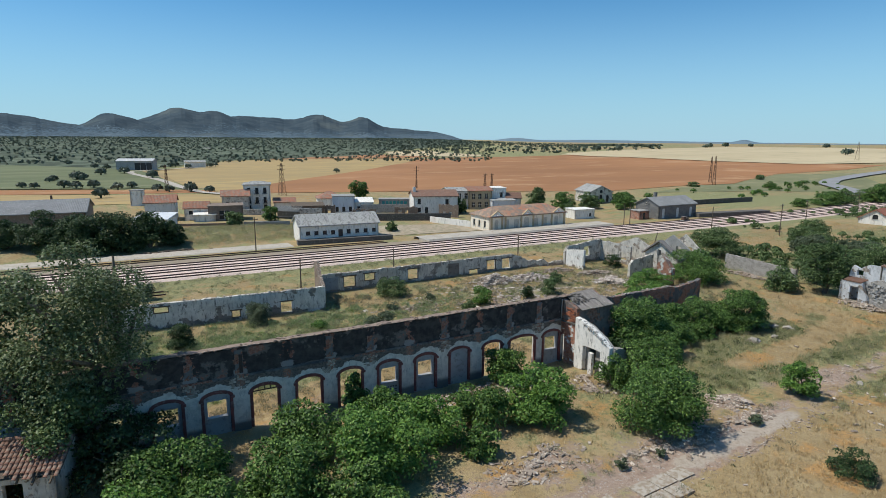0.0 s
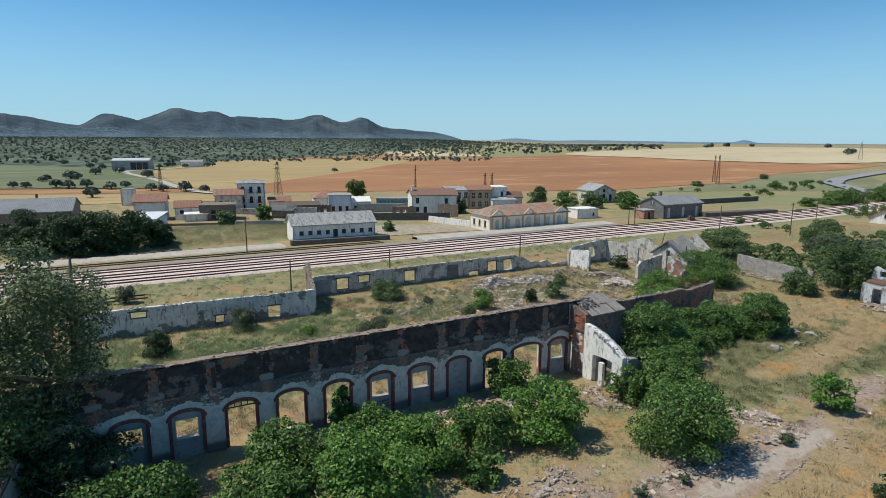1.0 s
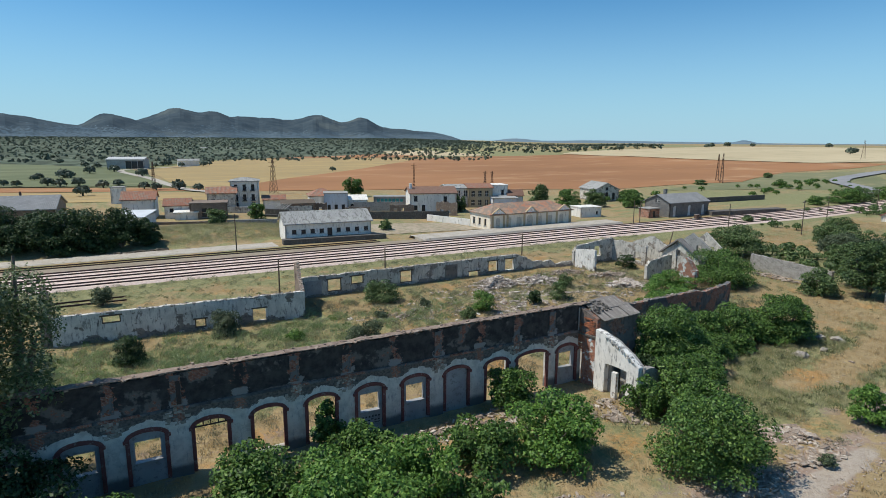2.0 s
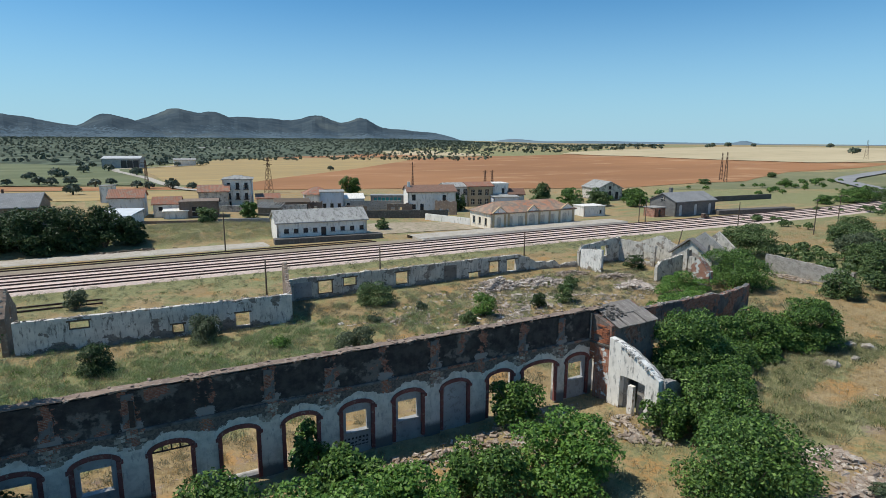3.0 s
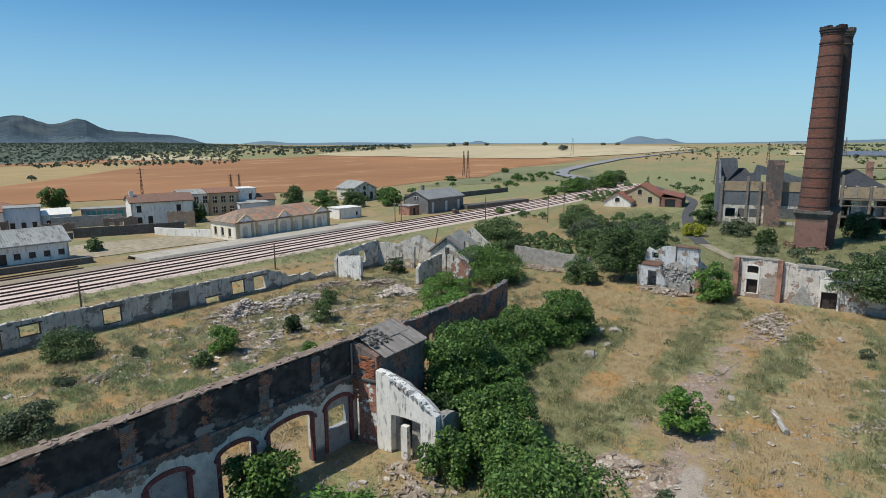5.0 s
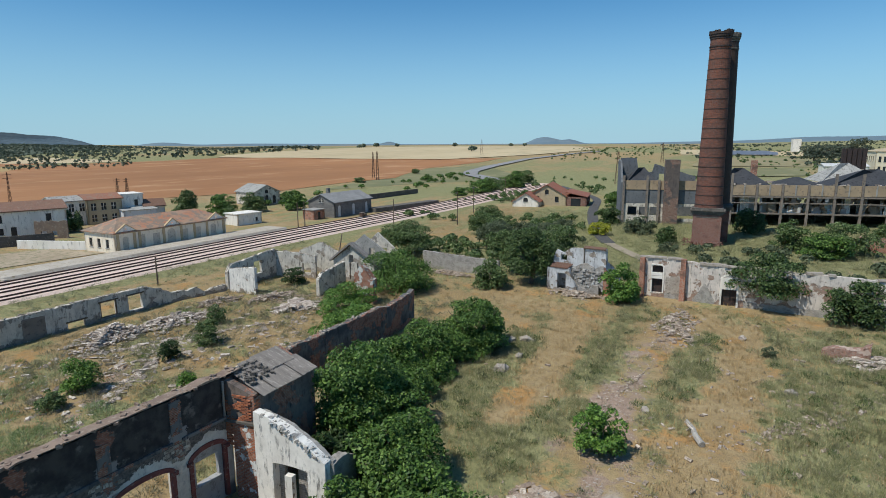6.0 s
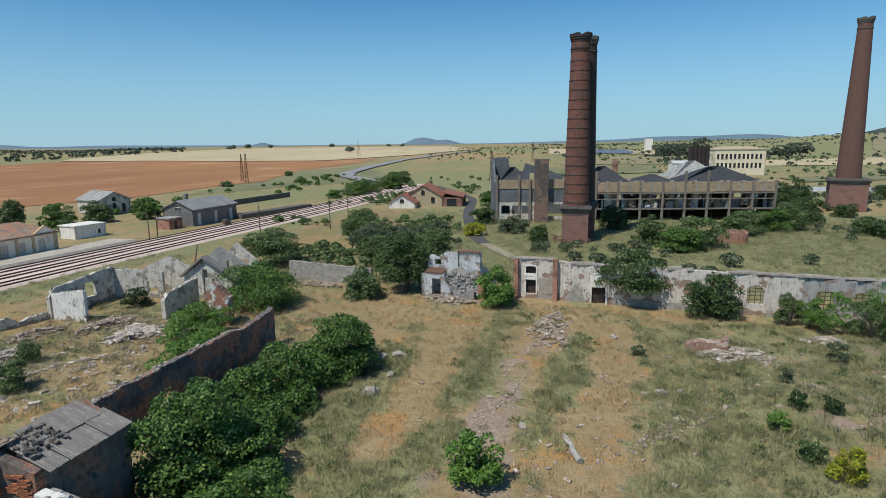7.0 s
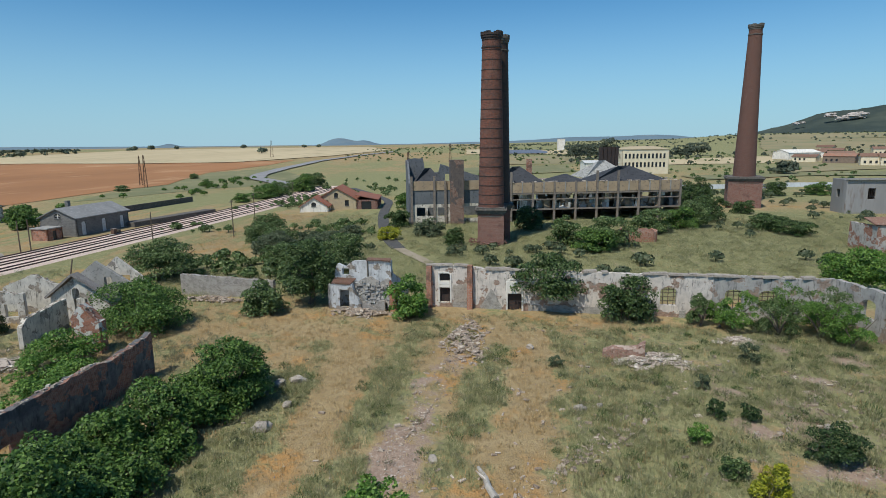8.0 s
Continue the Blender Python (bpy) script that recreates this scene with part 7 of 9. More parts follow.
def house(name, label, x, y, w, d, h, turn=0.0, wall=None, roof=None, rise=1.2, kind="gable", win=(), side=(), z=0.0, hip=0.0, category="house", chimney_at=None, ribs=0.0, pane=None, group="houses of the station village"):
    """A house: four walls with real openings, panes set back, a roof. win and side: (a, b, z0, z1, arch) on the front and on the end facing -x."""
    e = thing(name, label, category, (x, y, z), turn, group)
    hw, hd = w / 2, d / 2
    F = [hole(a, b, c, t, *r) for a, b, c, t, *r in win]
    S = [hole(a, b, c, t, *r) for a, b, c, t, *r in side]
    gable = (lambda s: h + rise * (1 - abs(s - hd) / hd)) if kind == "gable" and not hip else h
    for p0, p1, tp, hs in (((-hw, -hd), (hw, -hd), h, F), ((hw, -hd), (hw, hd), gable, ()), ((hw, hd), (-hw, hd), h, ()), ((-hw, hd), (-hw, -hd), gable, S)):
        part("wall", wall_into(MB(), p0, p1, 0.3, -0.3, tp, hs, max(0.8, hd)), wall or LIME, e)
    for hs, p0, u, n in ((F, Vector((-hw, -hd)), Vector((1, 0)), Vector((0, 1))), (S, Vector((-hw, hd)), Vector((0, -1)), Vector((1, 0)))):
        for o in hs:
            c = p0 + u * (o["a"] + o["b"]) / 2 + n * 0.16
            mb = MB()
            mb.box((c.x, c.y, o["z"]), (o["b"] - o["a"], 0.05, o["top"] - o["z"] + o["arch"]), 0 if u.x else 90)
            door = o["z"] < 0.3
            wn_ = part("door" if door else "window", mb, pane if (pane and door) else PANE, e)
            if not door and (o["b"] - o["a"] > 0.95 and abs(x) < 140 or o["b"] - o["a"] > 2.1):
                mb = MB()
                cc = p0 + u * (o["a"] + o["b"]) / 2 + n * 0.11
                zt = o["top"] - o["z"] + o["arch"]
                mb.box((cc.x, cc.y, o["z"]), (0.07, 0.07, zt), 0 if u.x else 90)
                mb.box((cc.x, cc.y, o["z"] + zt / 2), (o["b"] - o["a"], 0.07, 0.07), 0 if u.x else 90)
                part("window_bar", mb, LIME, wn_, "pale window bar")
            if not door:
                c2 = p0 + u * (o["a"] + o["b"]) / 2 - n * 0.03
                mb = MB()
                mb.box((c2.x, c2.y, o["z"] - 0.08), (o["b"] - o["a"] + 0.2, 0.16, 0.08), 0 if u.x else 90)
                part("window_sill", mb, CONCRETE, wn_)
    mb = MB()
    if kind == "flat":
        mb.box((0, 0, h), (w + 0.3, d + 0.3, 0.18))
    elif kind == "shed":
        a, b = hw + 0.25, hd + 0.25
        q = [Vector((-a, -b, h)), Vector((a, -b, h)), Vector((a, b, h + rise)), Vector((-a, b, h + rise))]
        t = Vector((0, 0, 0.12))
        mb.face([p + t for p in q])
        mb.face(q[::-1])
        for i in range(4):
            mb.face([q[i], q[(i + 1) % 4], q[(i + 1) % 4] + t, q[i] + t])
    else:
        tiled_roof(mb, w, d, h, rise, 0.35, hip)
        ribs = ribs or (0.3 if abs(x) < 200 else 0.0)
        if ribs:
            roof_ribs(mb, w, d, h, rise, 0.35, hip, ribs, 0.045)
    part("roof", mb, roof or TILE, e)
    if chimney_at:
        mb = MB()
        mb.box((chimney_at[0], chimney_at[1], h), (0.7, 0.7, rise + 1.0))
        part("chimney", mb, wall or LIME, e)
    return e


def row(n, a0, step, w, z0, z1, arch=0.0):
    return [(a0 + k * step, a0 + k * step + w, z0, z1, arch) for k in range(n)]


# station, sheds
st = house("station_building", "long low white station with ochre trim and hipped tile roof", 86.6, 106.2, 21.6, 8.0, 3.3, -2.5, STATIONWALL, STATIONTILE, 1.7, "hip",
           [(1.3, 2.3, 0.1, 2.2, 0.35), (4.0, 5.2, 0.1, 2.5), (6.6, 7.9, 0.1, 2.4), (9.3, 10.9, 0.1, 2.2, 0.6), (12.2, 13.4, 0.1, 2.4), (14.9, 16.1, 0.1, 2.4), (18.2, 19.4, 0.1, 2.2, 0.35)],
           [(1.2, 2.0, 0.8, 2.2), (3.4, 4.2, 0.8, 2.2), (5.6, 6.4, 0.8, 2.2)], hip=3.6, category="station", ribs=0.32, pane=STATIONDOOR, group="station buildings")
for s in (-10.3, -7.5, -6.6, -2.2, 1.2, 3.9, 6.6, 10.3):
    mb = MB()
    mb.box((s, -4.03, 0), (0.45, 0.16, 3.25))
    part("pilaster", mb, OCHRE, st, "ochre pilaster")
mb = MB()
mb.box((0, -4.05, 3.05), (21.2, 0.25, 0.28))
part("cornice", mb, OCHRE, st, "ochre eaves cornice")
for s, w in ((-8.9, 3.4), (-0.5, 3.0), (8.6, 3.6)):
    mb = MB()
    wall_into(mb, (s - w / 2, -4.2), (s + w / 2, -4.2), 0.35, 3.3, lambda q: 3.3 + 1.15 * (1 - abs(q - w / 2) / (w / 2)) + 0.02, [hole(w / 2 - 0.22, w / 2 + 0.22, 3.55, 3.75, 0.2)], 0.2)
    part("pediment", mb, LIME, st, "small gabled pediment with a round vent")
    for k in (-1, 1):
        mb = MB()
        mb.beam((s + k * (w / 2 + 0.15), -4.1, 3.28), (s, -4.1, 4.56), 0.4, 0.14)
        part("pediment_moulding", mb, OCHRE, st)
mb = MB()
ribbon(mb, 103.3, 108.1, 0.55, 57, 107, zb=-0.1)
mb.box((57.1, 99.0, -0.1), (0.4, 4.6, 0.62), -4)
solo("station_platform", mb, GRAVEL, "low pale concrete station platform", "platform", kind="structure")
shed = house("rail_shed", "long white railway shed with grey fibre-cement roof", 43.35, 111.6, 15.9, 7.0, 3.4, -8.0, LIME, FIBRE, 1.7, "gable", row(4, 1.2, 1.65, 0.8, 1.5, 2.3) + [(7.6, 8.5, 0.9, 2.4)] + row(4, 9.3, 1.75, 0.8, 1.5, 2.3), [], category="shed", ribs=0.3, group="station buildings")
mb = MB()
mb.box((0.9, -4.4, -0.3), (19.0, 1.8, 1.15))
part("loading_dock", mb, DARKWALL, shed, "dark sooty loading dock")
goods = house("goods_shed", "stone goods shed with grey sheet roof and white arched doors", 133.6, 101.6, 13.9, 8.0, 3.5, -4.0, GREYSTONE, GREYROOF, 1.7, "gable", [(1.2, 2.3, 0.1, 2.4, 0.3), (6.4, 7.5, 0.1, 2.4, 0.3), (11.4, 12.5, 0.1, 2.4, 0.3)], [(3.3, 4.7, 3.4, 3.9, 0.4), (3.6, 4.5, 0.1, 1.8, 0.3)], category="shed", chimney_at=(-1.0, 3.0), pane=PALEDOOR, group="station buildings")
house("brick_hut", "small red brick hut with flat roof", 123.2, 101.6, 3.4, 3.4, 2.1, -4, BRICK, CONCRETE, 0.2, "flat", [(1.2, 2.0, 0.0, 1.7)], category="hut", group="station buildings")
mb = MB()
mb.box((151.5, 93.9, -0.2), (25, 3.0, 1.2), -12)
solo("goods_platform", mb, DARKWALL, "long dark stone loading platform", "platform", kind="structure")
low_wall((150, 117), (192, 112), 1.5, DARKWALL, "dark stone wall behind the goods yard")
# village
house("barn", "large grey barn with a broad sheet roof", -16, 146, 34, 13, 4.6, -7, BROWNRUIN, GREYROOF, 2.0, "gable", row(4, 6, 7, 1.2, 2.4, 3.4), row(3, 2.0, 3.4, 1.0, 1.6, 2.6), z=0.6, category="barn")
house("cottage", "white cottage with red tile roof", 15.4, 150, 6.4, 6, 4.4, -12, LIME, TILE, 1.4, "gable", row(2, 1.0, 2.8, 0.9, 1.2, 2.2), z=1.0)
house("water_tower", "small square whitish tower", 13, 184, 3.0, 3.0, 5.2, -20, LIME, CONCRETE, 0.2, "flat", z=0.2, category="tower")
house("lean_to", "long lean-to with a pale sheet roof", 12.6, 137.0, 6.8, 8, 2.3, -22, LIME, paint("white_sheet_roof", (0.7, 0.72, 0.72), (0.62, 0.64, 0.65), rough=0.6), 0.5, "shed", z=1.0, category="shed")
house("cottage", "small white cottage with red tile roof", 22.6, 147, 5.2, 5, 3.0, -12, LIME, TILE, 1.2, "gable", [(1.0, 1.8, 1.6, 2.4), (3.2, 4.0, 0.0, 1.9)], z=1.0)
house("outhouse", "low white outhouse with a pale roof", 23.6, 142.6, 4.6, 3, 1.7, -12, LIME, LIME, 0.3, "shed", z=1.0, category="shed")
house("roofless_house", "brown roofless masonry house", 28.4, 143.5, 7.6, 6, 3.6, -12, BROWNRUIN, BROWNRUIN, 0.3, "flat", [(2.4, 4.6, 0.6, 2.6)], z=0.9)
house("cottage", "long cottage with faded red roof", 35.4, 165, 7.0, 6, 3.9, -12, OLDWHITE, TILE, 1.3, "gable", row(2, 1, 3, 0.9, 1.4, 2.4), z=0.8)
tall = house("three_storey_house", "tall white three-storey house with grey roof", 41.8, 167, 7.0, 7, 7.0, -16, LIME, FIBRE, 0.7, "hip", row(3, 1.0, 2.1, 0.8, 4.6, 6.2) + row(3, 1.0, 2.1, 0.8, 2.0, 3.6) + row(2, 1.0, 4.2, 0.9, 0.1, 1.5), row(2, 1.4, 3.0, 0.8, 4.6, 6.0), hip=3.0, z=0.4)
house("cottage", "low cottage with red roof", 48.2, 163, 5.6, 6, 2.3, -14, LIME, TILE, 0.9, "gable", z=0.3)
house("shelter", "open brown timber-framed lean-to shelter", 50.5, 150, 8.0, 5, 2.6, -14, BROWNRUIN, WOOD, 0.5, "shed", row(4, 0.5, 1.9, 1.3, 0.2, 2.2), category="shed")
house("cottage", "cottage with a hipped red roof", 60.4, 160, 6.8, 6.8, 3.4, -14, LIME, TILE, 1.6, "hip", hip=3.2)
house("blue_house", "bluish-white two-storey house with a flat roof", 61.4, 152, 6.0, 6, 4.5, -20, BLUEWHITE, CONCRETE, 0.2, "flat", row(3, 0.8, 1.8, 0.8, 0.4, 1.7))
house("outhouse", "low white house with a white sheet roof", 67.2, 151.6, 5.2, 6, 2.6, -20, LIME, LIME, 0.8, "shed", row(2, 0.8, 2.4, 0.9, 0.5, 1.6))
house("white_house", "large white house with brown tile roof, peeling at the base", 81.8, 137.4, 12.0, 8, 5.0, -20, LIME, OLDTILE, 1.3, "gable", [(1.0, 1.9, 3.0, 4.4), (8.6, 9.5, 2.6, 4.2), (1.0, 1.9, 0.8, 2.0), (3.0, 3.9, 0.1, 2.1)], chimney_at=(-5.4, -1.0))
house("grey_roofed_house", "white two-storey house with grey roof", 94.2, 144.6, 7.0, 7, 5.2, -16, LIME, FIBRE, 0.8, "gable", row(3, 0.8, 2.0, 1.0, 3.0, 4.6) + row(2, 1.2, 2.8, 1.2, 0.4, 1.9))
house("tan_house", "tan two-storey house with red roof", 99.6, 142, 7.0, 7, 5.3, -16, TANWALL, TILE, 0.9, "gable", row(3, 0.8, 2.0, 1.0, 3.0, 4.5) + row(3, 0.8, 2.0, 1.0, 0.6, 2.0))
house("white_block_house", "tall plain white house with a flat roof", 106, 141.4, 4.8, 6, 5.8, -18, LIME, LIME, 0.2, "flat", [(2.9, 3.7, 3.2, 4.6)])
house("outhouse", "low pale bluish annex beside houses", 104.4, 136, 7, 4, 2.6, -18, BLUEWHITE, FIBRE, 0.3, "shed")
house("cottage", "small white gabled cottage", 110.0, 138.2, 4.2, 5.5, 3.0, -28, LIME, OLDTILE, 1.3, "gable", [(1.0, 1.8, 1.2, 2.2)], [(1.2, 1.8, 0.6, 2.0), (3.0, 3.6, 0.6, 2.0)])
house("gabled_house", "grey-white house with arched gable windows", 143.5, 137.5, 10, 8, 3.6, 72, OLDWHITE, FIBRE, 1.9, "gable", [], [(1.2, 2.2, 0.4, 2.2, 0.4), (3.5, 4.5, 0.4, 2.4, 0.4), (5.8, 6.8, 0.4, 2.2, 0.4), (3.5, 4.5, 3.3, 4.0, 0.3)])
house("outhouse", "low white flat-roofed hut", 110.6, 110.5, 6.0, 4.5, 2.3, -10, LIME, LIME, 0.2, "flat", [(4.4, 5.0, 0.6, 1.4)], category="hut")
house("red_roofed_house", "gabled tan house with a steep dark-red tile roof", 177.5, 62.0, 12, 10.5, 2.5, 8, TANWALL, DARKTILE, 3.0, "gable", row(3, 1.2, 3.4, 1.0, 0.9, 2.3), [(2.2, 3.2, 0.9, 2.4), (4.7, 5.7, 3.0, 4.0, 0.3), (7.4, 8.4, 0.9, 2.4)], ribs=0.4)
house("red_roofed_house", "low white gabled wing with a dark-red tile roof", 169.2, 65.8, 6.5, 7.0, 1.4, 8, LIME, DARKTILE, 2.2, "gable", [(2.0, 3.0, 0.0, 1.4)], [(2.9, 4.1, 1.3, 2.0, 0.4)], ribs=0.4)
house("red_roofed_house", "derelict brick wing with a sagging tile roof", 178.5, 54.2, 12, 5.4, 2.4, 8, DARKBRICK, DARKTILE, 1.2, "shed", row(3, 0.8, 3.8, 2.6, 0.0, 2.0), [(1.2, 3.8, 0.0, 2.0)], ribs=0.4)
for (p, q, h) in (((38.7, 142.7), (61.1, 130.2), 1.2), ((61.6, 131.1), (78.1, 122.5), 1.8)):
    low_wall(p, q, h, DARKWALL, "dark stone retaining wall", "retaining_wall")
low_wall((29.6, 131.4), (38.9, 127.8), 1.9, CONCRETE, "grey garden wall on the bank")
low_wall((16.4, 136.2), (29.4, 131.6), 1.7, BROWNRUIN, "brown stone garden wall")
low_wall((44, 146.5), (52, 143.5), 2.4, OLDWHITE, "peeling courtyard wall")
low_wall((64.5, 147.5), (76, 142.0), 2.3, CONCRETE, "grey courtyard wall")
low_wall((33, 150.5), (40.5, 148), 2.4, OLDWHITE, "peeling courtyard wall")
for z0 in (2.0, 4.6):
    for k in range(3):
        a_ = -3.5 + 1.4 + 2.1 * k
        mb = MB()
        mb.box((a_, -3.75, z0 - 0.16), (1.3, 0.5, 0.1))
        for j in range(8):
            mb.box((a_ - 0.6 + 0.171 * j, -3.97, z0 - 0.06), (0.03, 0.03, 0.95))
        mb.box((a_, -3.97, z0 + 0.86), (1.3, 0.05, 0.05))
        part("balcony", mb, SOOT, tall, "black iron balcony")
pergola = thing("pergola", "row of bare concrete rafters on a low wall", "pergola", (43.6, 144.2, 0.4), -44)
mb = MB()
mb.box((0, 0, -0.4), (6.0, 0.4, 2.0))
part("wall", mb, DARKWALL, pergola)
for k in range(9):
    mb = MB()
    mb.beam((-2.8 + 0.7 * k, -1.6, 1.75), (-2.8 + 0.7 * k, 1.6, 2.7), 0.16, 0.2)
    part("rafter", mb, CONCRETE, pergola)
for p, q, h, sd in (((52.9, 149.6), (57.2, 147.4), 2.4, 111.0), ((70.1, 137.8), (75.4, 134.7), 2.2, 113.0), ((79.2, 130.2), (82.6, 126.0), 3.2, 115.0), ((60.5, 143.5), (66, 140.5), 1.6, 117.0), ((44.8, 139.5), (49.5, 137.6), 1.7, 119.0)):
    ruin_wall("village_ruin", "broken brown stone wall among the houses", p, q, 0.4, -0.2, ragged(h, 0.5, sd), BROWNRUIN, [hole(1.0, 1.9, 0.3, 1.4), hole(2.8, 3.6, 0.3, 1.4)], 0.3)
mb = MB()
mb.frustum((-5.9, 151.8), 4, 7.6, 0.22, 0.22, 10)
solo("stove_pipe", mb, IRON, "rusty stove pipe above the barn roof", "pipe")
low_wall((72, 122.5), (77.5, 106.5), 1.4, LIME, "whitewashed garden wall beside the station")
gw = house("graffiti_wall", "low concrete hut with green graffiti", 77.4, 152, 9.0, 4, 2.8, -28, CONCRETE, CONCRETE, 0.1, "flat", category="hut")
for k in range(7):
    mb = MB()
    mb.box((-3.2 + 1.05 * k, -2.03, 1.0 + 0.1 * (k % 2)), (0.8, 0.06, 1.3))
    part("graffiti", mb, paint("green_graffiti", (0.05, 0.35, 0.25), (0.08, 0.25, 0.3)), gw, "green graffiti letters")
# beyond the works
sc = house("school_building", "large cream institutional building with rows of windows", 332, -48.5, 23.0, 14, 12.0, -83, CREAM, TANWALL, 1.3, "hip",
           row(11, 1.2, 1.9, 1.05, 7.6, 9.9) + row(11, 1.2, 1.9, 1.05, 3.4, 5.7), row(5, 1.2, 2.4, 1.2, 7.6, 9.9), hip=6, category="school", group="")
house("school_building", "low pale wing of the institutional building", 318, -26, 16, 10, 6, -83, LIME, PALEDOOR, 1, "gable", row(4, 2, 3.4, 1.8, 2.5, 4.5), category="school", group="")
house("industrial_shed", "white industrial shed with a pale roof", 497, -197, 28, 16, 5, -70, LIME, LIME, 2.2, "gable", [], z=float(land(497, -197)), category="shed", group="")
house("industrial_shed", "long low white industrial hall", 446, -208, 30, 14, 3.4, -70, LIME, FIBRE, 1.0, "gable", row(5, 2, 4.8, 2.4, 1, 2.6), z=float(land(446, -208)), category="shed", group="")
house("brick_terrace", "long brown brick building", 415, -226, 34, 12, 5, -66, BROWNRUIN, OLDTILE, 1.5, "gable", row(9, 2, 4.6, 1.6, 2, 4), z=float(land(415, -226)), category="building", group="")
house("farm_shed", "large grey open-fronted steel farm shed", 30, 405, 20, 14, 5.6, -16, GREYPLASTER, PALEDOOR, 1.2, "gable", row(3, 10.0, 3.2, 3.0, 0.2, 4.6), category="shed", group="")
house("farm_house", "low white farm building", 66, 424, 13, 8, 3.6, -6, LIME, FIBRE, 1.0, "gable", category="house", group="")
house("grain_silo", "white concrete grain silo tower", 800, -48, 9, 7, 18, -83, LIME, LIME, 0.2, "flat", category="silo", group="")
rng = np.random.default_rng(21)
for k in range(18):
    a, r = rng.uniform(112.5, 123), rng.uniform(430, 680)
    house("village_house", "small far house with pale walls", 20 + math.sin(radians(a)) * r, 15 + math.cos(radians(a)) * r, rng.uniform(9, 18), 8, rng.uniform(3.0, 5.5), -a + rng.uniform(-20, 20), rng.choice([LIME, CREAM, TANWALL, BROWNRUIN]), rng.choice([OLDTILE, OLDTILE, TILE, FIBRE]), 1.6, "gable", row(3, 1.5, 2.8, 1.2, 1.5, 3.0), z=float(land(20 + math.sin(radians(a)) * r, 15 + math.cos(radians(a)) * r)), group="houses of the far village")
for k in range(4):
    a, r = rng.uniform(2, 14), rng.uniform(900, 1300)
    house("village_house", "small far farm building with pale walls", 20 + math.sin(radians(a)) * r, 15 + math.cos(radians(a)) * r, rng.uniform(8, 16), 7, 3.2, -a, LIME, FIBRE, 1.0, "gable", z=0, group="far farm buildings")
# the tiled hut beside the big tree
HT = -20.0
hutroof = thing("tile_roofed_hut", "crumbling hut with a sagging old tile roof", "hut", (-5.2, 38.6, 0), HT)
mb = MB()
wall_into(mb, (-3.4, -2.1), (3.4, -2.1), 0.35, -0.3, ragged(2.2, 0.12, 101.0), [hole(0.8, 2.4, 0.0, 1.9), hole(4.2, 5.2, 0.0, 1.9)], 0.25)
wall_into(mb, (3.4, -2.1), (3.4, 2.3), 0.35, -0.3, lambda s: 2.3 + 1.05 * (1 - abs(s - 2.2) / 2.2), (), 0.4)
wall_into(mb, (3.4, 2.3), (-3.4, 2.3), 0.35, -0.3, 2.3, (), 2.0)
wall_into(mb, (-3.4, 2.3), (-3.4, -2.1), 0.35, -0.3, lambda s: 2.3 + 1.05 * (1 - abs(s - 2.2) / 2.2), (), 0.4)
part("wall", mb, ROOMWHITE, hutroof, "flaking bluish-white plaster wall")
mb = MB()
for k in range(9):
    x = -3.4 + 0.85 * k
    mb.beam((x, -2.75 if k % 3 else -2.5, 2.15), (x, 0.1, 3.34), 0.09, 0.12)
    mb.beam((x, 2.7, 2.15), (x, 0.1, 3.34), 0.09, 0.12)
part("rafters", mb, WOOD, hutroof, "dark worn rafters")
mb = MB()
for s, y in ((-1, -2.7), (1, 2.7)):
    q = [Vector((-3.75, s * 0.02, 3.42)), Vector((3.75, s * 0.02, 3.42)), Vector((3.75, y * 0.86, 2.43)), Vector((-3.75, y * 0.86, 2.43))]
    mb.face(q if s > 0 else q[::-1])
    mb.face([p - Vector((0, 0, 0.05)) for p in (q[::-1] if s > 0 else q)])
part("roof_boarding", mb, WOOD, hutroof, "dark roof boarding")


def barrel_tile(r0, r1, length, n=5):
    """One half-round clay tile lying along y, its narrow end up the slope."""
    mb = MB()
    ring = lambda r, y, z: [Vector((r * math.cos(math.pi * k / n), y, z + 0.75 * r * math.sin(math.pi * k / n))) for k in range(n + 1)]
    a, b = ring(r0, 0, 0.035), ring(r1, length, 0.0)
    for k in range(n):
        mb.face([a[k], b[k], b[k + 1], a[k + 1]])
        mb.face([a[k + 1] * 0.8, b[k + 1] * 0.8 + Vector((0, length * 0.2, 0)), b[k] * 0.8 + Vector((0, length * 0.2, 0)), a[k] * 0.8])
        mb.face([a[k + 1], a[k + 1] * 0.8, a[k] * 0.8, a[k]])
    return mb.mesh("roof_tile", OLDTILE)


tile_mesh = barrel_tile(0.12, 0.10, 0.46)
rng = np.random.default_rng(55)
pitch_deg = math.degrees(math.atan2(1.0, 2.34))
back_tiles = MB()
for i in range(30):
    for j in range(7):
        x, up = 3.66 - 0.25 * i, 0.02 + 0.375 * j
        ragged_eave = j == 0 and (rng.uniform() < 0.35 or 9 < i < 14) or j == 1 and 10 < i < 13
        if ragged_eave:
            continue
        y = -2.62 + up * math.cos(radians(pitch_deg)) + rng.normal() * 0.012
        z = 2.34 + up * math.sin(radians(pitch_deg)) + rng.normal() * 0.008 - 0.06 * math.sin(math.pi * i / 30)
        if z > 3.5:
            continue
        t = part("roof_tile", tile_mesh, None, hutroof)
        t.matrix_local = pose(x + rng.normal() * 0.012, y, z + 0.06, pitch_deg + rng.normal() * 1.2, rng.normal() * 2, rng.normal() * 2.5)
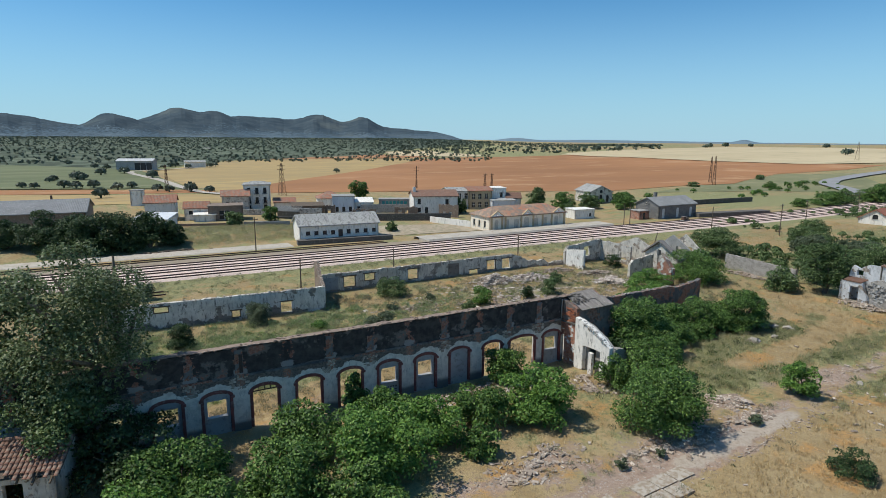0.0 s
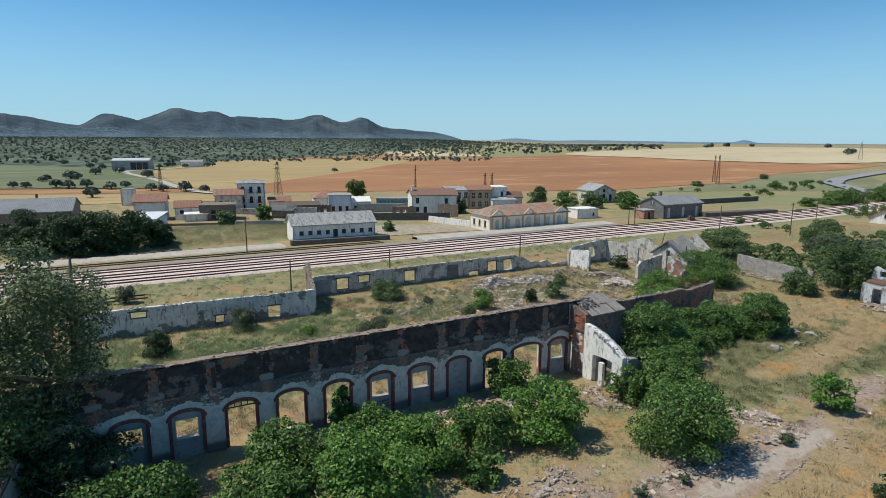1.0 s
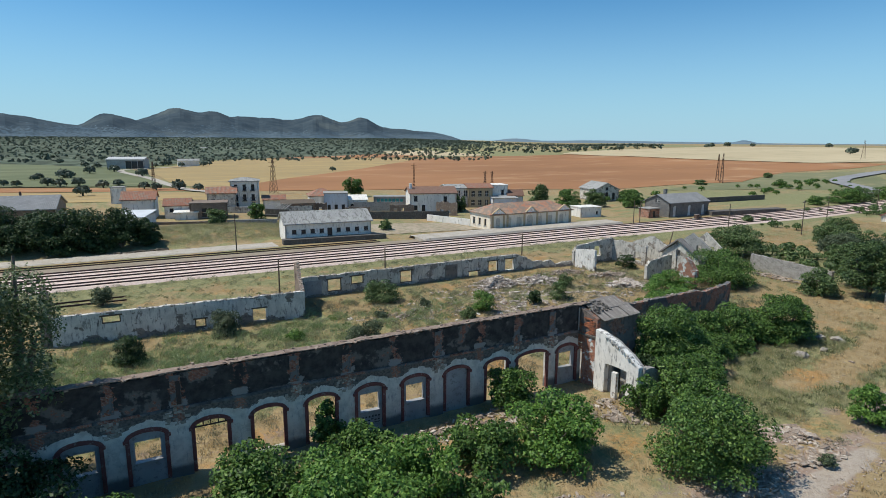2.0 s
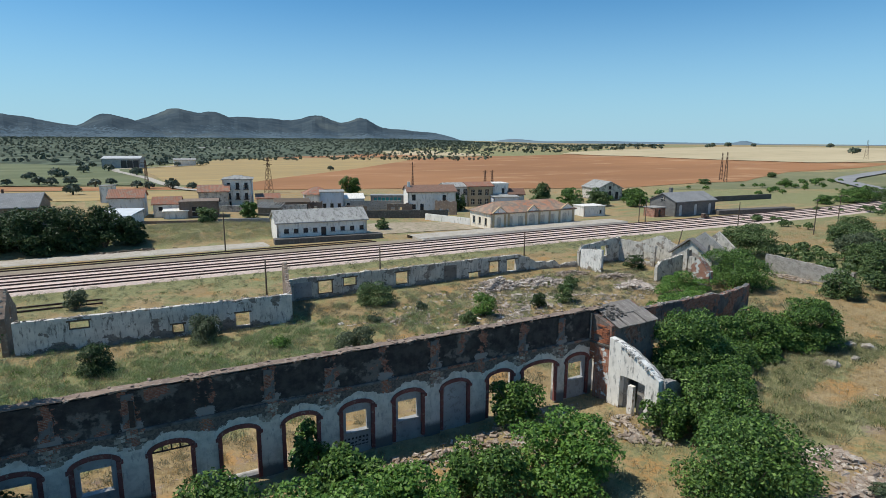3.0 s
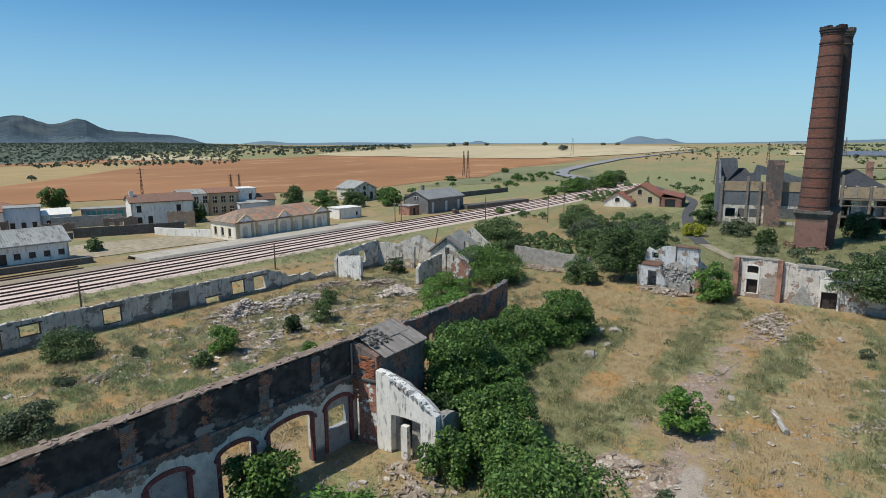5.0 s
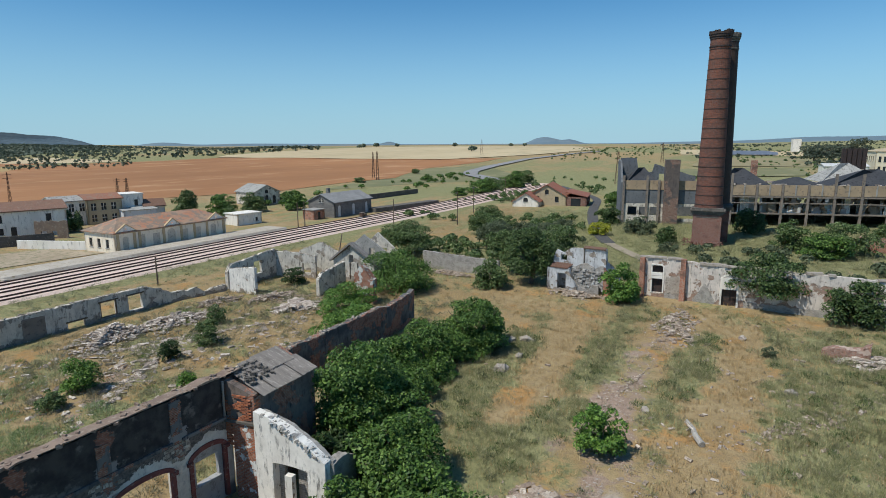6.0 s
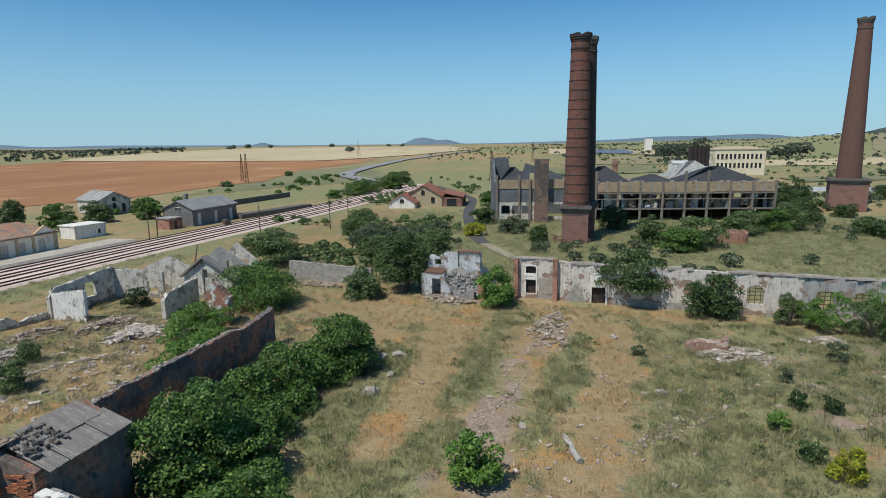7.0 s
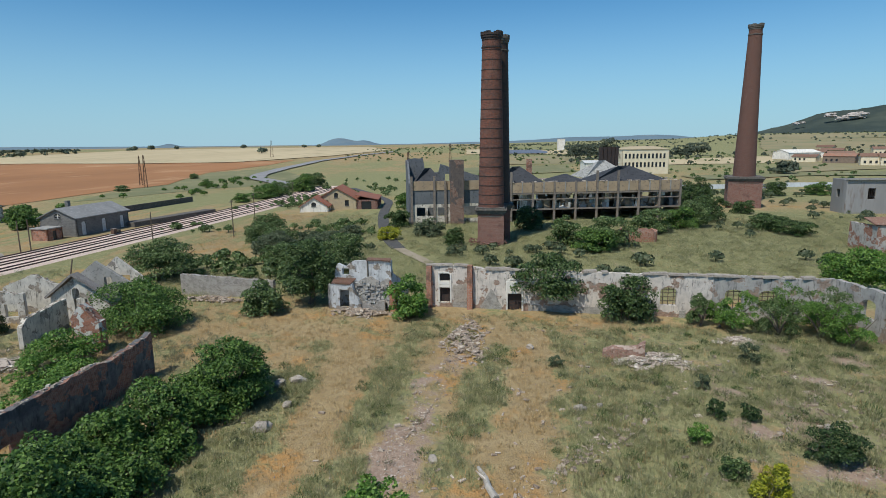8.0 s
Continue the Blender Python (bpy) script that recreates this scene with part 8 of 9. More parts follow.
for i in range(15):
    back_tiles.tube([(3.6 - 0.5 * i, 0.0, 3.5), (3.14 - 0.5 * i, 0.0, 3.52)], [0.13, 0.12], 7)
part("ridge_tiles", back_tiles, OLDTILE, hutroof, "row of ridge tiles")
mb = MB()
mb.beam((-3.0, -3.3, 1.9), (1.3, -2.9, 2.1), 0.05, 0.05)
part("loose_batten", mb, DEBRIS, hutroof, "pale hanging batten")


# ---- trees and bushes ----
FIGL = "dense bright green fig bush with broad leaves"
n = 0
for x, y, w, h in ((3.3, 33.8, 7.0, 3.5), (8.3, 29.8, 7.0, 4.0), (11.2, 34.6, 6.0, 3.5), (14.2, 29.8, 7.6, 4.8), (18.2, 31.0, 5.6, 3.6), (22.9, 31.8, 5.2, 3.2), (27.0, 30.6, 6.6, 4.1), (4.4, 28.4, 6.5, 3.0), (16.6, 34.4, 5.2, 3.4), (20.6, 28.4, 3.0, 2.0), (-0.5, 30.5, 6.5, 3.2), (11.6, 26.8, 5.5, 3.0)):
    n += 1
    bush("fig_bush", FIGL, x, y, w, h, "fresh" if n in (4, 5, 7, 11) else "fig", int(420 * w * h), 0.21, 100 + n, lobes=46, lobe_r=0.29, group="fig bushes")
for x, y, w, h in ((43.2, 35.2, 7.0, 5.9), (47.6, 37.6, 6.6, 4.5), (51.8, 38.2, 6.0, 3.7), (55.6, 37.0, 6.2, 3.7), (60.6, 35.4, 7.4, 4.9), (41.0, 31.2, 6.0, 4.0), (37.0, 27.6, 5.2, 3.9), (45.4, 33.8, 5.4, 3.7), (49.6, 35.8, 5.4, 3.0), (58.2, 36.0, 5.6, 3.3), (38.6, 30.0, 4.6, 3.6), (53.6, 35.2, 3.6, 2.0)):
    n += 1
    bush("fig_bush", "large dark green fig thicket against the wall", x, y, w, h, "fig", int(420 * w * h), 0.2, 100 + n, lobes=46, lobe_r=0.29, group="fig thicket")
bush("fig_bush", "large round dark green fig bush in the yard", 33.6, 24.6, 7.6, 4.7, "fig", 20000, 0.18, 141, lobes=60, lobe_r=0.32, group="fig bushes")
bush("fig_bush", "dark fig crowding the annex doorway", 38.9, 33.6, 3.4, 3.4, "dark", 4200, 0.2, 142, group="fig thicket")
bush("fig_bush", "fig at the broken end of the annex wall", 36.0, 31.2, 3.4, 3.1, "fig", 4200, 0.19, 143, group="fig thicket")
bush("fig_sapling", "small round bright green fig shrub", 48.2, 22.4, 3.5, 3.0, "fresh", 5200, 0.19, 131)
bush("fig_bush", "leafy fig growing through the archway", 29.4, 37.4, 4.4, 3.4, "fig", 4200, 0.24, 132)
bush("fig_bush", "leafy fig climbing in a window arch", 16.4, 39.4, 2.8, 2.6, "fig", 1800, 0.28, 133)
bush("fig_bush", "vivid green creeper mound on the room floor", 66.0, 51.6, 8.5, 2.8, "fresh", 8500, 0.18, 134, d=7.0, lobes=26, lobe_r=0.26)
bush("fig_bush", "vivid green creeper mound on the room floor", 61.2, 48.4, 9.0, 3.0, "fresh", 8000, 0.18, 135, d=7.0, lobes=26, lobe_r=0.26)
bush("fig_bush", "vivid green creeper mound on the room floor", 56.4, 46.6, 8.0, 2.7, "fresh", 6500, 0.18, 138, d=5.6, lobes=26, lobe_r=0.26)
bush("fig_tree", "dense fig tree filling a roofless room", 74.8, 51.4, 10.0, 5.0, "fig", 14000, 0.22, 136, lobes=30, lobe_r=0.36)
bush("fig_tree", "fig tree behind the gabled hut", 80.5, 54.4, 6.5, 4.2, "fig", 6000, 0.22, 139, lobes=24, lobe_r=0.36)
bush("shrub", "round dark shrub inside the ruin", 72.0, 64.2, 3.4, 2.2, "dark", 2200, 0.2, 137)
for x, y, w, h, leaf in ((6.9, 59.6, 3.2, 2.4, "dark"), (15.4, 63.4, 3.0, 2.7, "grey"), (33.2, 66.6, 4.6, 2.6, "elm"), (30.4, 60.5, 1.6, 0.9, "grey"), (20.5, 58.5, 1.8, 1.0, "fresh"), (36.5, 62.0, 1.5, 1.0, "grey"), (56.5, 60.5, 2.0, 1.7, "elm"), (40.8, 56.8, 2.9, 2.3, "fresh"), (47.8, 56.4, 1.7, 1.9, "dark"), (38.2, 55.8, 2.0, 1.3, "elm"), (44.5, 50.5, 1.5, 1.2, "fresh"), (25.6, 54.0, 3.6, 2.3, "grey"), (5.5, 80.5, 2.6, 2.5, "grey"), (51.8, 56.4, 2.6, 2.2, "elm")):
    n += 1
    bush("shrub", "rounded weedy shrub among dry grass", x, y, w, h, leaf, int(700 * w * h), 0.15, 200 + n, group="shrubs of the ruin floor", lobes=26, lobe_r=0.42)
bush("poplar_tree", "tall leafy tree with small pale-edged leaves", -1.2, 42.0, 11.6, 15.6, "poplar", 42000, 0.2, 301, trunk=3.0, lobes=80, lobe_r=0.23, category="tree")
bush("poplar_tree", "leafy tree beside the hut", -6.5, 44.5, 10.0, 14.0, "poplar", 15000, 0.28, 302, trunk=4.0, lobes=36, lobe_r=0.28, category="tree")
for x, y, w, h in ((3.8, 117.6, 10, 7.8), (9.6, 117.0, 8, 7.2), (-1.6, 118.6, 9, 6.6), (-7.0, 121.4, 9, 6.0), (-12, 124, 9, 5.0), (13.4, 117.8, 5.0, 4.6), (0.8, 116.4, 7.0, 4.6), (6.6, 115.8, 6.0, 4.0), (-5.4, 118.0, 7.0, 4.4)):
    n += 1
    bush("garden_tree", "dense dark green tree near the station", x, y, w, h, "dark", 9000, 0.36, 330 + n, lobes=34, lobe_r=0.36, category="tree", group="trees near the station", z=float(land(x, y)))
bush("undergrowth", "dark undergrowth below the tree", 0.5, 37.4, 7.0, 4.2, "dark", 7000, 0.22, 303, lobes=24, lobe_r=0.34)
bush("undergrowth", "tall leafy undergrowth below the tree", -2.6, 38.6, 6.0, 7.0, "elm", 9000, 0.2, 304, lobes=40, lobe_r=0.28)
# trees by the ruined house and yard wall
for x, y, w, h, leaf, t in ((84.4, 38.0, 6.8, 7.6, "scrub", 1.2), (80.9, 41.6, 5.4, 3.6, "elm", 0), (88.6, 41.2, 5.2, 5.0, "elm", 1.0), (95.6, 60.4, 11.5, 5.4, "elm", 0.8), (103, 40.4, 9.0, 5.2, "elm", 0.4), (112, 45, 7, 4.0, "grey", 0.2), (97, 41.5, 8.0, 5.2, "elm", 0.4), (106.3, 50.8, 7.0, 5.0, "grey", 0.5), (124.2, 59.6, 7.5, 5.0, "elm", 0.4), (118, 50, 5.0, 3.0, "grey", 0), (111.5, 52, 6.6, 4.2, "elm", 0.8), (100.5, 47.5, 6.5, 4.0, "elm", 0.6), (80.4, 26.6, 4.9, 4.0, "fresh", 0), (84.9, 12.4, 9.6, 5.5, "scrub", 2.2), (81.0, 5.6, 6.0, 4.6, "scrub", 0), (92.4, -21.0, 9.0, 5.4, "fresh", 1.0), (117, 58, 6, 4.4, "elm", 0.8)):
    n += 1
    bush("elm_tree" if t else "bush", "bushy dark green tree beside the ruins" if leaf == "scrub" else "rounded green scrub tree", x, y, w, h, leaf, int(min(17000, 240 * w * h)), 0.27, 400 + n, t, lobes=44, lobe_r=0.32, category="tree" if t else "bush", group="scrub trees")
for x, y, w, h in ((78.4, -3.6, 4.2, 4.0), (77.4, -6.4, 5.0, 4.2), (76.6, -9.4, 5.2, 4.6), (74.4, -11.0, 4.6, 3.8), (79.8, -0.6, 2.8, 3.4), (79.6, -2.4, 3.0, 3.0), (79.4, -8.0, 4.4, 4.6), (79.0, -11.0, 4.6, 4.6)):
    n += 1
    bush("tree_of_heaven", "airy light green saplings by the wall", x, y, w, h, "elm" if n % 3 == 0 else "fresh", 5200, 0.14, 400 + n, 0.25, lobes=24, lobe_r=0.26, category="tree", group="young saplings")
for x, y, w, h, leaf in ((52.6, 4.3, 2.2, 2.1, "yellow"), (56.4, -0.4, 3.4, 2.3, "dark"), (54.3, 5.4, 1.7, 1.4, "elm"), (57.7, 6.0, 1.8, 1.3, "fresh"), (61.0, 4.0, 1.5, 1.2, "dark"), (60.8, 2.1, 1.5, 1.2, "dark"), (38.6, 14.6, 3.2, 1.8, "dark"), (65.4, 3.5, 1.2, 1.2, "grey"), (70.5, -1.5, 1.8, 1.8, "grey"), (68.5, 13.2, 1.4, 0.9, "grey"), (27.2, 22.5, 1.1, 0.7, "grey"), (40.3, 21.5, 1.3, 0.8, "grey"), (30.5, 22.1, 0.9, 0.6, "grey")):
    n += 1
    bush("shrub", "bright yellow-flowering broom bush in grass" if leaf == "yellow" else "small rounded shrub in dry grass", x, y, w, h, leaf, int(700 * w * h), 0.13, 500 + n, group="shrubs of the yard", lobes=24)
for x, y, w, h, leaf in ((122.5, 8.0, 7, 5.0, "elm"), (139.0, 13.0, 6.5, 5.4, "scrub"), (120.8, 1.0, 11.0, 5.4, "elm"), (116.5, 4.0, 8.5, 4.0, "fig"), (136, -9, 9, 5.0, "elm"), (141, -15.5, 8, 4.6, "fig"), (144, -19, 8, 5.2, "elm"), (121.5, 26.0, 4.2, 3.0, "scrub"), (131, 31.5, 7.0, 3.4, "grey"), (141.5, 39.5, 6, 4.2, "scrub"), (152, -24, 9, 6.0, "scrub"), (140.0, -31, 9.5, 3.2, "scrub"), (134.0, -33.0, 8, 2.9, "scrub"), (165, -36, 6, 3.6, "scrub"), (208, -61, 7.5, 4.6, "scrub"), (176, -66, 8, 5.0, "scrub"), (171, -72, 8, 4.0, "fig"), (126, 45, 5, 3, "grey"), (112, 25, 3.4, 1.6, "grey"), (126, 38, 5.5, 2.6, "yellow"), (166, -24, 8, 7, "scrub"), (178, -30, 8, 8, "scrub"), (210, -74, 8, 4, "fig"), (192, -24, 8, 7, "elm")):
    n += 1
    bush("bush", "dense bush beside the derelict works", x, y, w, h, leaf, int(min(9000, 170 * w * h)), 0.33, 600 + n, lobes=40, lobe_r=0.3, group="bushes of the works")
for x, y, w, h in ((27.8, 132.5, 5.0, 3.6), (37.1, 137.0, 4.6, 4.0), (57.6, 114.6, 3.4, 2.2), (79.3, 182.5, 7.5, 7.0), (113.6, 131.5, 6.8, 6.4), (121.0, 128, 9.0, 5.4), (128.0, 124.5, 8.0, 5.0), (135.8, 117.5, 7.0, 5.2), (88, 133, 4.0, 5.0), (202.5, 93.5, 13, 4.6), (213, 94.5, 12, 4.4), (225, 89, 10, 6.4), (234, 94, 14, 4.0), (190, 95.5, 6, 2.8), (247, 93, 12, 6.0), (176, 44, 7, 4.0), (115, 119, 5, 3.2), (150, 131, 8, 3.6), (228, 160, 6, 2.6), (252, 140, 7, 3.0), (300, 172, 6, 3.0)):
    n += 1
    bush("garden_tree", "dense dark green tree near the station", x, y, w, h, "dark" if x < 20 else ("fig" if n % 2 else "elm"), int(min(9000, 120 * w * h)), 0.42, 700 + n, 0.0, lobes=40, lobe_r=0.32, category="tree", group="trees near the station", z=float(land(x, y)))
for x, y, w, h in ((517, -37, 26, 15), (545, -52, 26, 14), (685, -88, 30, 18), (596, -156, 30, 14), (575, -135, 24, 12), (318, -112, 15, 6)):
    n += 1
    bush("eucalyptus_tree", "tall grey-green far eucalyptus", x, y, w, h, "oak", 2500, 1.5, 800 + n, h * 0.2, lobes=22, lobe_r=0.34, category="tree", group="far eucalyptus", z=float(land(x, y)))

# ---- grass and weeds ----
def blocked(x, y):
    """Where no grass stands: on walls, tracks and paths."""
    b = (y - bend(x) > 91.3) & (y < 114)
    ay = 40.5 - 0.0592 * (x + 6)
    b |= (np.abs(y - ay - 0.2) < 0.7) & (x < 36.6)
    b |= (near_line(x, y, TRACKWAY) < 0.8) & (x < 50)
    b |= near_line(x, y, DRIVE) < 1.5
    b |= (np.abs(x - 83.4 + (25 - y) * 0.082) < 0.9) & (y < 26) & (y > -13)
    return b


def grass(name, label, n, box, mat, hmin, hmax, width, blades, seed, pick):
    rng = np.random.default_rng(seed)
    x, y = rng.uniform(box[0], box[1], n), rng.uniform(box[2], box[3], n)
    g, b = zones(x, y)
    keep = ~blocked(x, y) & (rng.uniform(size=n) < pick(g, b))
    x, y = x[keep], y[keep]
    m = len(x)
    k = blades
    bx = np.repeat(x, k) + rng.normal(size=m * k) * 0.13
    by = np.repeat(y, k) + rng.normal(size=m * k) * 0.13
    h = np.repeat(rng.uniform(hmin, hmax, m), k) * rng.uniform(0.6, 1.15, m * k) * np.repeat(1 - 0.5 * sstep(71, 75, y), k)
    a = rng.uniform(0, 6.283, m * k)
    lean = rng.uniform(0.1, 0.55, m * k) * h
    z = land(bx, by) - 0.08
    w = width * rng.uniform(0.6, 1.4, m * k)
    p0 = np.stack([bx - np.sin(a) * w, by + np.cos(a) * w, z], 1)
    p1 = np.stack([bx + np.sin(a) * w, by - np.cos(a) * w, z], 1)
    p2 = np.stack([bx + np.cos(a) * lean, by + np.sin(a) * lean, z + h], 1)
    return tagged(new(name, numpy_mesh(name, np.stack([p0, p1, p2], 1).reshape(-1, 3), 3, mat)), label, "grass", kind="stuff")


grass("dry_grass", "bleached straw grass", 90000, (-6, 98, -16, 91), STRAW, 0.14, 0.42, 0.017, 5, 1, lambda g, b: np.clip(1.0 - 0.65 * g - 0.75 * b, 0, 1))
grass("green_grass", "green summer grass", 70000, (-6, 98, -16, 91), GREENGRASS, 0.14, 0.44, 0.017, 5, 2, lambda g, b: np.clip(g * 1.1 - 0.25 - 0.7 * b, 0, 1))
grass("meadow_grass", "soft pale green grass inside the ruin", 50000, (-6, 62, 39, 70), SOFTGRASS, 0.08, 0.26, 0.018, 5, 6, lambda g, b: np.clip(g * 1.5 - 0.45 - 0.8 * b, 0, 1))
grass("weeds", "grey-green tall weeds", 26000, (-6, 98, -16, 91), WEED, 0.3, 0.7, 0.010, 9, 3, lambda g, b: np.clip(0.65 * g - 0.25 - 0.2 * b, 0, 1))
grass("tall_grass", "tall wispy green grass in the yard strips", 15000, (43, 82, -14, 34), HAYGRASS, 0.35, 0.85, 0.008, 10, 7, lambda g, b: np.clip(g * 1.3 - 0.35 - 0.6 * b, 0, 0.8))


def clumps(name, label, n, box, mat, rmin, rmax, seed, pick, blades=90):
    """Soft rounded tussocks: many fine short blades filling a low dome."""
    rng = np.random.default_rng(seed)
    x, y = rng.uniform(box[0], box[1], n), rng.uniform(box[2], box[3], n)
    g, b = zones(x, y)
    keep = ~blocked(x, y) & (rng.uniform(size=n) < pick(g, b))
    x, y = x[keep], y[keep]
    m, k = len(x), blades
    r = np.repeat(rng.uniform(rmin, rmax, m) * rng.uniform(0.6, 1.0, m), k)
    a, ct, t = rng.uniform(0, 6.283, m * k), rng.uniform(0.0, 1.0, m * k), rng.uniform(0.3, 1.0, m * k) ** 0.6
    st = np.sqrt(1 - ct ** 2)
    out = np.stack([np.cos(a) * st, np.sin(a) * st, ct], 1)
    p = np.stack([np.repeat(x, k), np.repeat(y, k), np.zeros(m * k)], 1) + out * (r * t)[:, None] * np.array([1.0, 1.0, 0.75])
    p[:, 2] += land(p[:, 0], p[:, 1]) - 0.04
    v = out * 0.7 + np.array([0, 0, 0.8]) + rng.normal(size=(m * k, 3)) * 0.45
    v /= np.linalg.norm(v, axis=1, keepdims=True)
    ln = (np.sqrt(r) * rng.uniform(0.16, 0.36, m * k))[:, None]
    side = np.cross(v, rng.normal(size=(m * k, 3)))
    side /= np.linalg.norm(side, axis=1, keepdims=True) + 1e-9
    w = (0.018 * np.sqrt(r) * rng.uniform(0.6, 1.5, m * k))[:, None]
    return tagged(new(name, numpy_mesh(name, np.stack([p - side * w, p + side * w, p + v * ln], 1).reshape(-1, 3), 3, mat)), label, "grass", kind="stuff")


clumps("weed_clumps", "soft grey-green tussocks of weeds", 9500, (-6, 98, -16, 90), TUSSOCK, 0.25, 0.8, 31, lambda g, b: np.clip(g * 1.5 - 0.5, 0, 1), 60)
clumps("weed_clumps", "grey dried weed tussocks", 5000, (-6, 98, -16, 90), DRYTUSSOCK, 0.25, 0.7, 32, lambda g, b: np.clip(0.5 * g + 0.2 * b, 0, 1), 60)
clumps("weed_clumps", "small leafy weeds amid grass", 1200, (-4, 98, -16, 70), LEAF["grey"], 0.25, 0.6, 41, lambda g, b: np.clip(g * 1.2 - 0.3, 0, 1), 110)
clumps("weed_clumps", "bright leafy weeds inside the ruin", 260, (-4, 64, 42, 68), LEAF["fresh"], 0.2, 0.6, 42, lambda g, b: np.clip(g * 1.2 - 0.2, 0, 1), 130)
clumps("weed_clumps", "dark leafy weeds in the yard", 620, (42, 80, -16, 34), LEAF["elm"], 0.3, 0.8, 43, lambda g, b: np.clip(g * 1.4 - 0.5, 0, 1), 150)
clumps("weed_clumps", "soft pale green mounds of grass inside the ruin", 2200, (-5, 40, 41, 67), SOFTMOUND, 0.35, 1.1, 44, lambda g, b: np.clip(g * 1.5 - 0.55, 0, 1), 150)
clumps("weed_clumps", "low grey-brown mounds inside the ruin", 3200, (-5, 72, 41, 69), DRYTUSSOCK, 0.25, 0.8, 45, lambda g, b: np.clip(0.75 - 0.4 * g, 0, 1), 80)
clumps("weed_clumps", "olive leafy mounds inside the ruin", 700, (14, 72, 41, 69), TUSSOCK, 0.3, 0.9, 47, lambda g, b: np.clip(g * 1.1, 0, 1), 110)
clumps("weed_clumps", "tall feathery green weeds in yard strips", 3000, (44, 82, -14, 34), YARDWEED, 0.35, 0.95, 46, lambda g, b: np.clip(g * 1.6 - 0.55 - 0.4 * b, 0, 1), 110)
clumps("weed_clumps", "pale straw tussocks", 5200, (-6, 98, -16, 90), STRAW, 0.25, 0.75, 36, lambda g, b: np.clip(0.8 - g - 0.4 * b, 0, 1), 46)
clumps("weed_clumps", "low green weeds beyond the yard wall", 5200, (86, 165, -64, 62), TUSSOCK, 0.4, 1.3, 33, lambda g, b: np.clip(g * 1.2 - 0.35, 0, 1), 46)
clumps("weed_clumps", "lush green weeds in drifts beyond the yard wall", 1500, (86, 150, -60, 60), YARDWEED, 0.6, 1.6, 39, lambda g, b: np.clip(g * 1.8 - 0.75, 0, 1), 120)
clumps("weed_clumps", "low dark weeds on the railway verge", 260, (0, 70, 74, 90), LEAF["elm"], 0.2, 0.45, 34, lambda g, b: np.clip(0.5 + 0 * g, 0, 1), 60)
clumps("weed_clumps", "rank green weeds on the bank below the gardens", 1100, (13, 46, 115.5, 131), YARDWEED, 0.5, 1.2, 37, lambda g, b: 0.8 + 0 * g, 50)
clumps("weed_clumps", "dry brown weeds on the bank below the gardens", 1100, (13, 50, 114.5, 133), WEED, 0.4, 1.0, 38, lambda g, b: 0.7 + 0 * g, 50)
grass("dry_grass", "straw grass beyond the yard wall", 34000, (98, 160, -60, 90), STRAW, 0.15, 0.45, 0.025, 5, 4, lambda g, b: np.clip(0.9 - g, 0, 1))
grass("green_grass", "green grass beyond the yard wall", 30000, (98, 160, -60, 90), GREENGRASS, 0.15, 0.45, 0.025, 5, 5, lambda g, b: np.clip(g, 0, 1))


# ---- rubble, stones, logs ----
def rubble(name, label, x, y, w, d, h, n, mat, seed, size=(0.07, 0.34), flat=0.3, long=1.5):
    """A heap of broken pieces lying over one another."""
    rng = np.random.default_rng(seed)
    mb = MB()
    for _ in range(n):
        gx_, gy_ = rng.normal(size=2) * 0.36
        r = min(1.0, math.hypot(gx_, gy_))
        px, py = gx_ * w / 2 + 0.12 * w * math.sin(gy_ * 5 + seed), gy_ * d / 2 + 0.12 * d * math.sin(gx_ * 6 + seed)
        z = max(0.0, h * (1 - r) ** 1.2 * rng.uniform(0.3, 1.0)) - 0.05
        s = size[0] + (size[1] - size[0]) * rng.uniform() ** 1.8
        mb.box((x + px, y + py, z), (s * long, s * rng.uniform(0.4, 0.9), s * flat * rng.uniform(0.5, 1.3)), rng.uniform(0, 180), rng.uniform(-35, 35), taper=rng.uniform(0.6, 1))
    return solo(name, mb, mat, label, "rubble", kind="stuff")


rubble("rubble_heap", "pale heap of broken roof tiles and mortar", 48.6, 65.3, 8.0, 5.0, 1.3, 1200, DEBRIS, 1, (0.08, 0.42), 0.25)
rubble("rubble_heap", "scattered heap of broken tiles", 54.6, 64.2, 8.0, 4.6, 0.9, 900, DEBRIS, 2, (0.08, 0.42), 0.25)
rubble("rubble_heap", "pale scattered debris on the ruin floor", 46.0, 57.0, 40.0, 20.0, 0.05, 1200, DEBRIS, 33, (0.08, 0.5), 0.25)
rubble("rubble_heap", "pale debris heap amid grass", 14.0, 52.6, 7.0, 4.0, 0.15, 130, DEBRIS, 34, (0.1, 0.5), 0.2)
rubble("rubble_heap", "scattered stones in the dry yard grass", 60.0, 12.0, 44.0, 34.0, 0.03, 700, STONES, 35, (0.06, 0.32), 0.35)
rubble("rubble_heap", "pale debris at the foot of the arcade", 28.0, 35.2, 16.0, 4.0, 0.1, 300, DEBRIS, 36, (0.06, 0.35), 0.25)
rubble("rubble_heap", "broken tiles at the wall foot", 62.0, 66.0, 6.0, 3.4, 0.6, 520, RUBBLE, 3)
rubble("rubble_heap", "fallen masonry below the white room", 66.0, 62.2, 7.0, 4.0, 0.6, 700, RUBBLE, 4)
rubble("timber_heap", "collapsed bleached roof timbers and sheets", 64.2, 57.2, 5.6, 4.2, 0.7, 150, DEBRIS, 5, (0.3, 0.9), 0.15, 2.4)
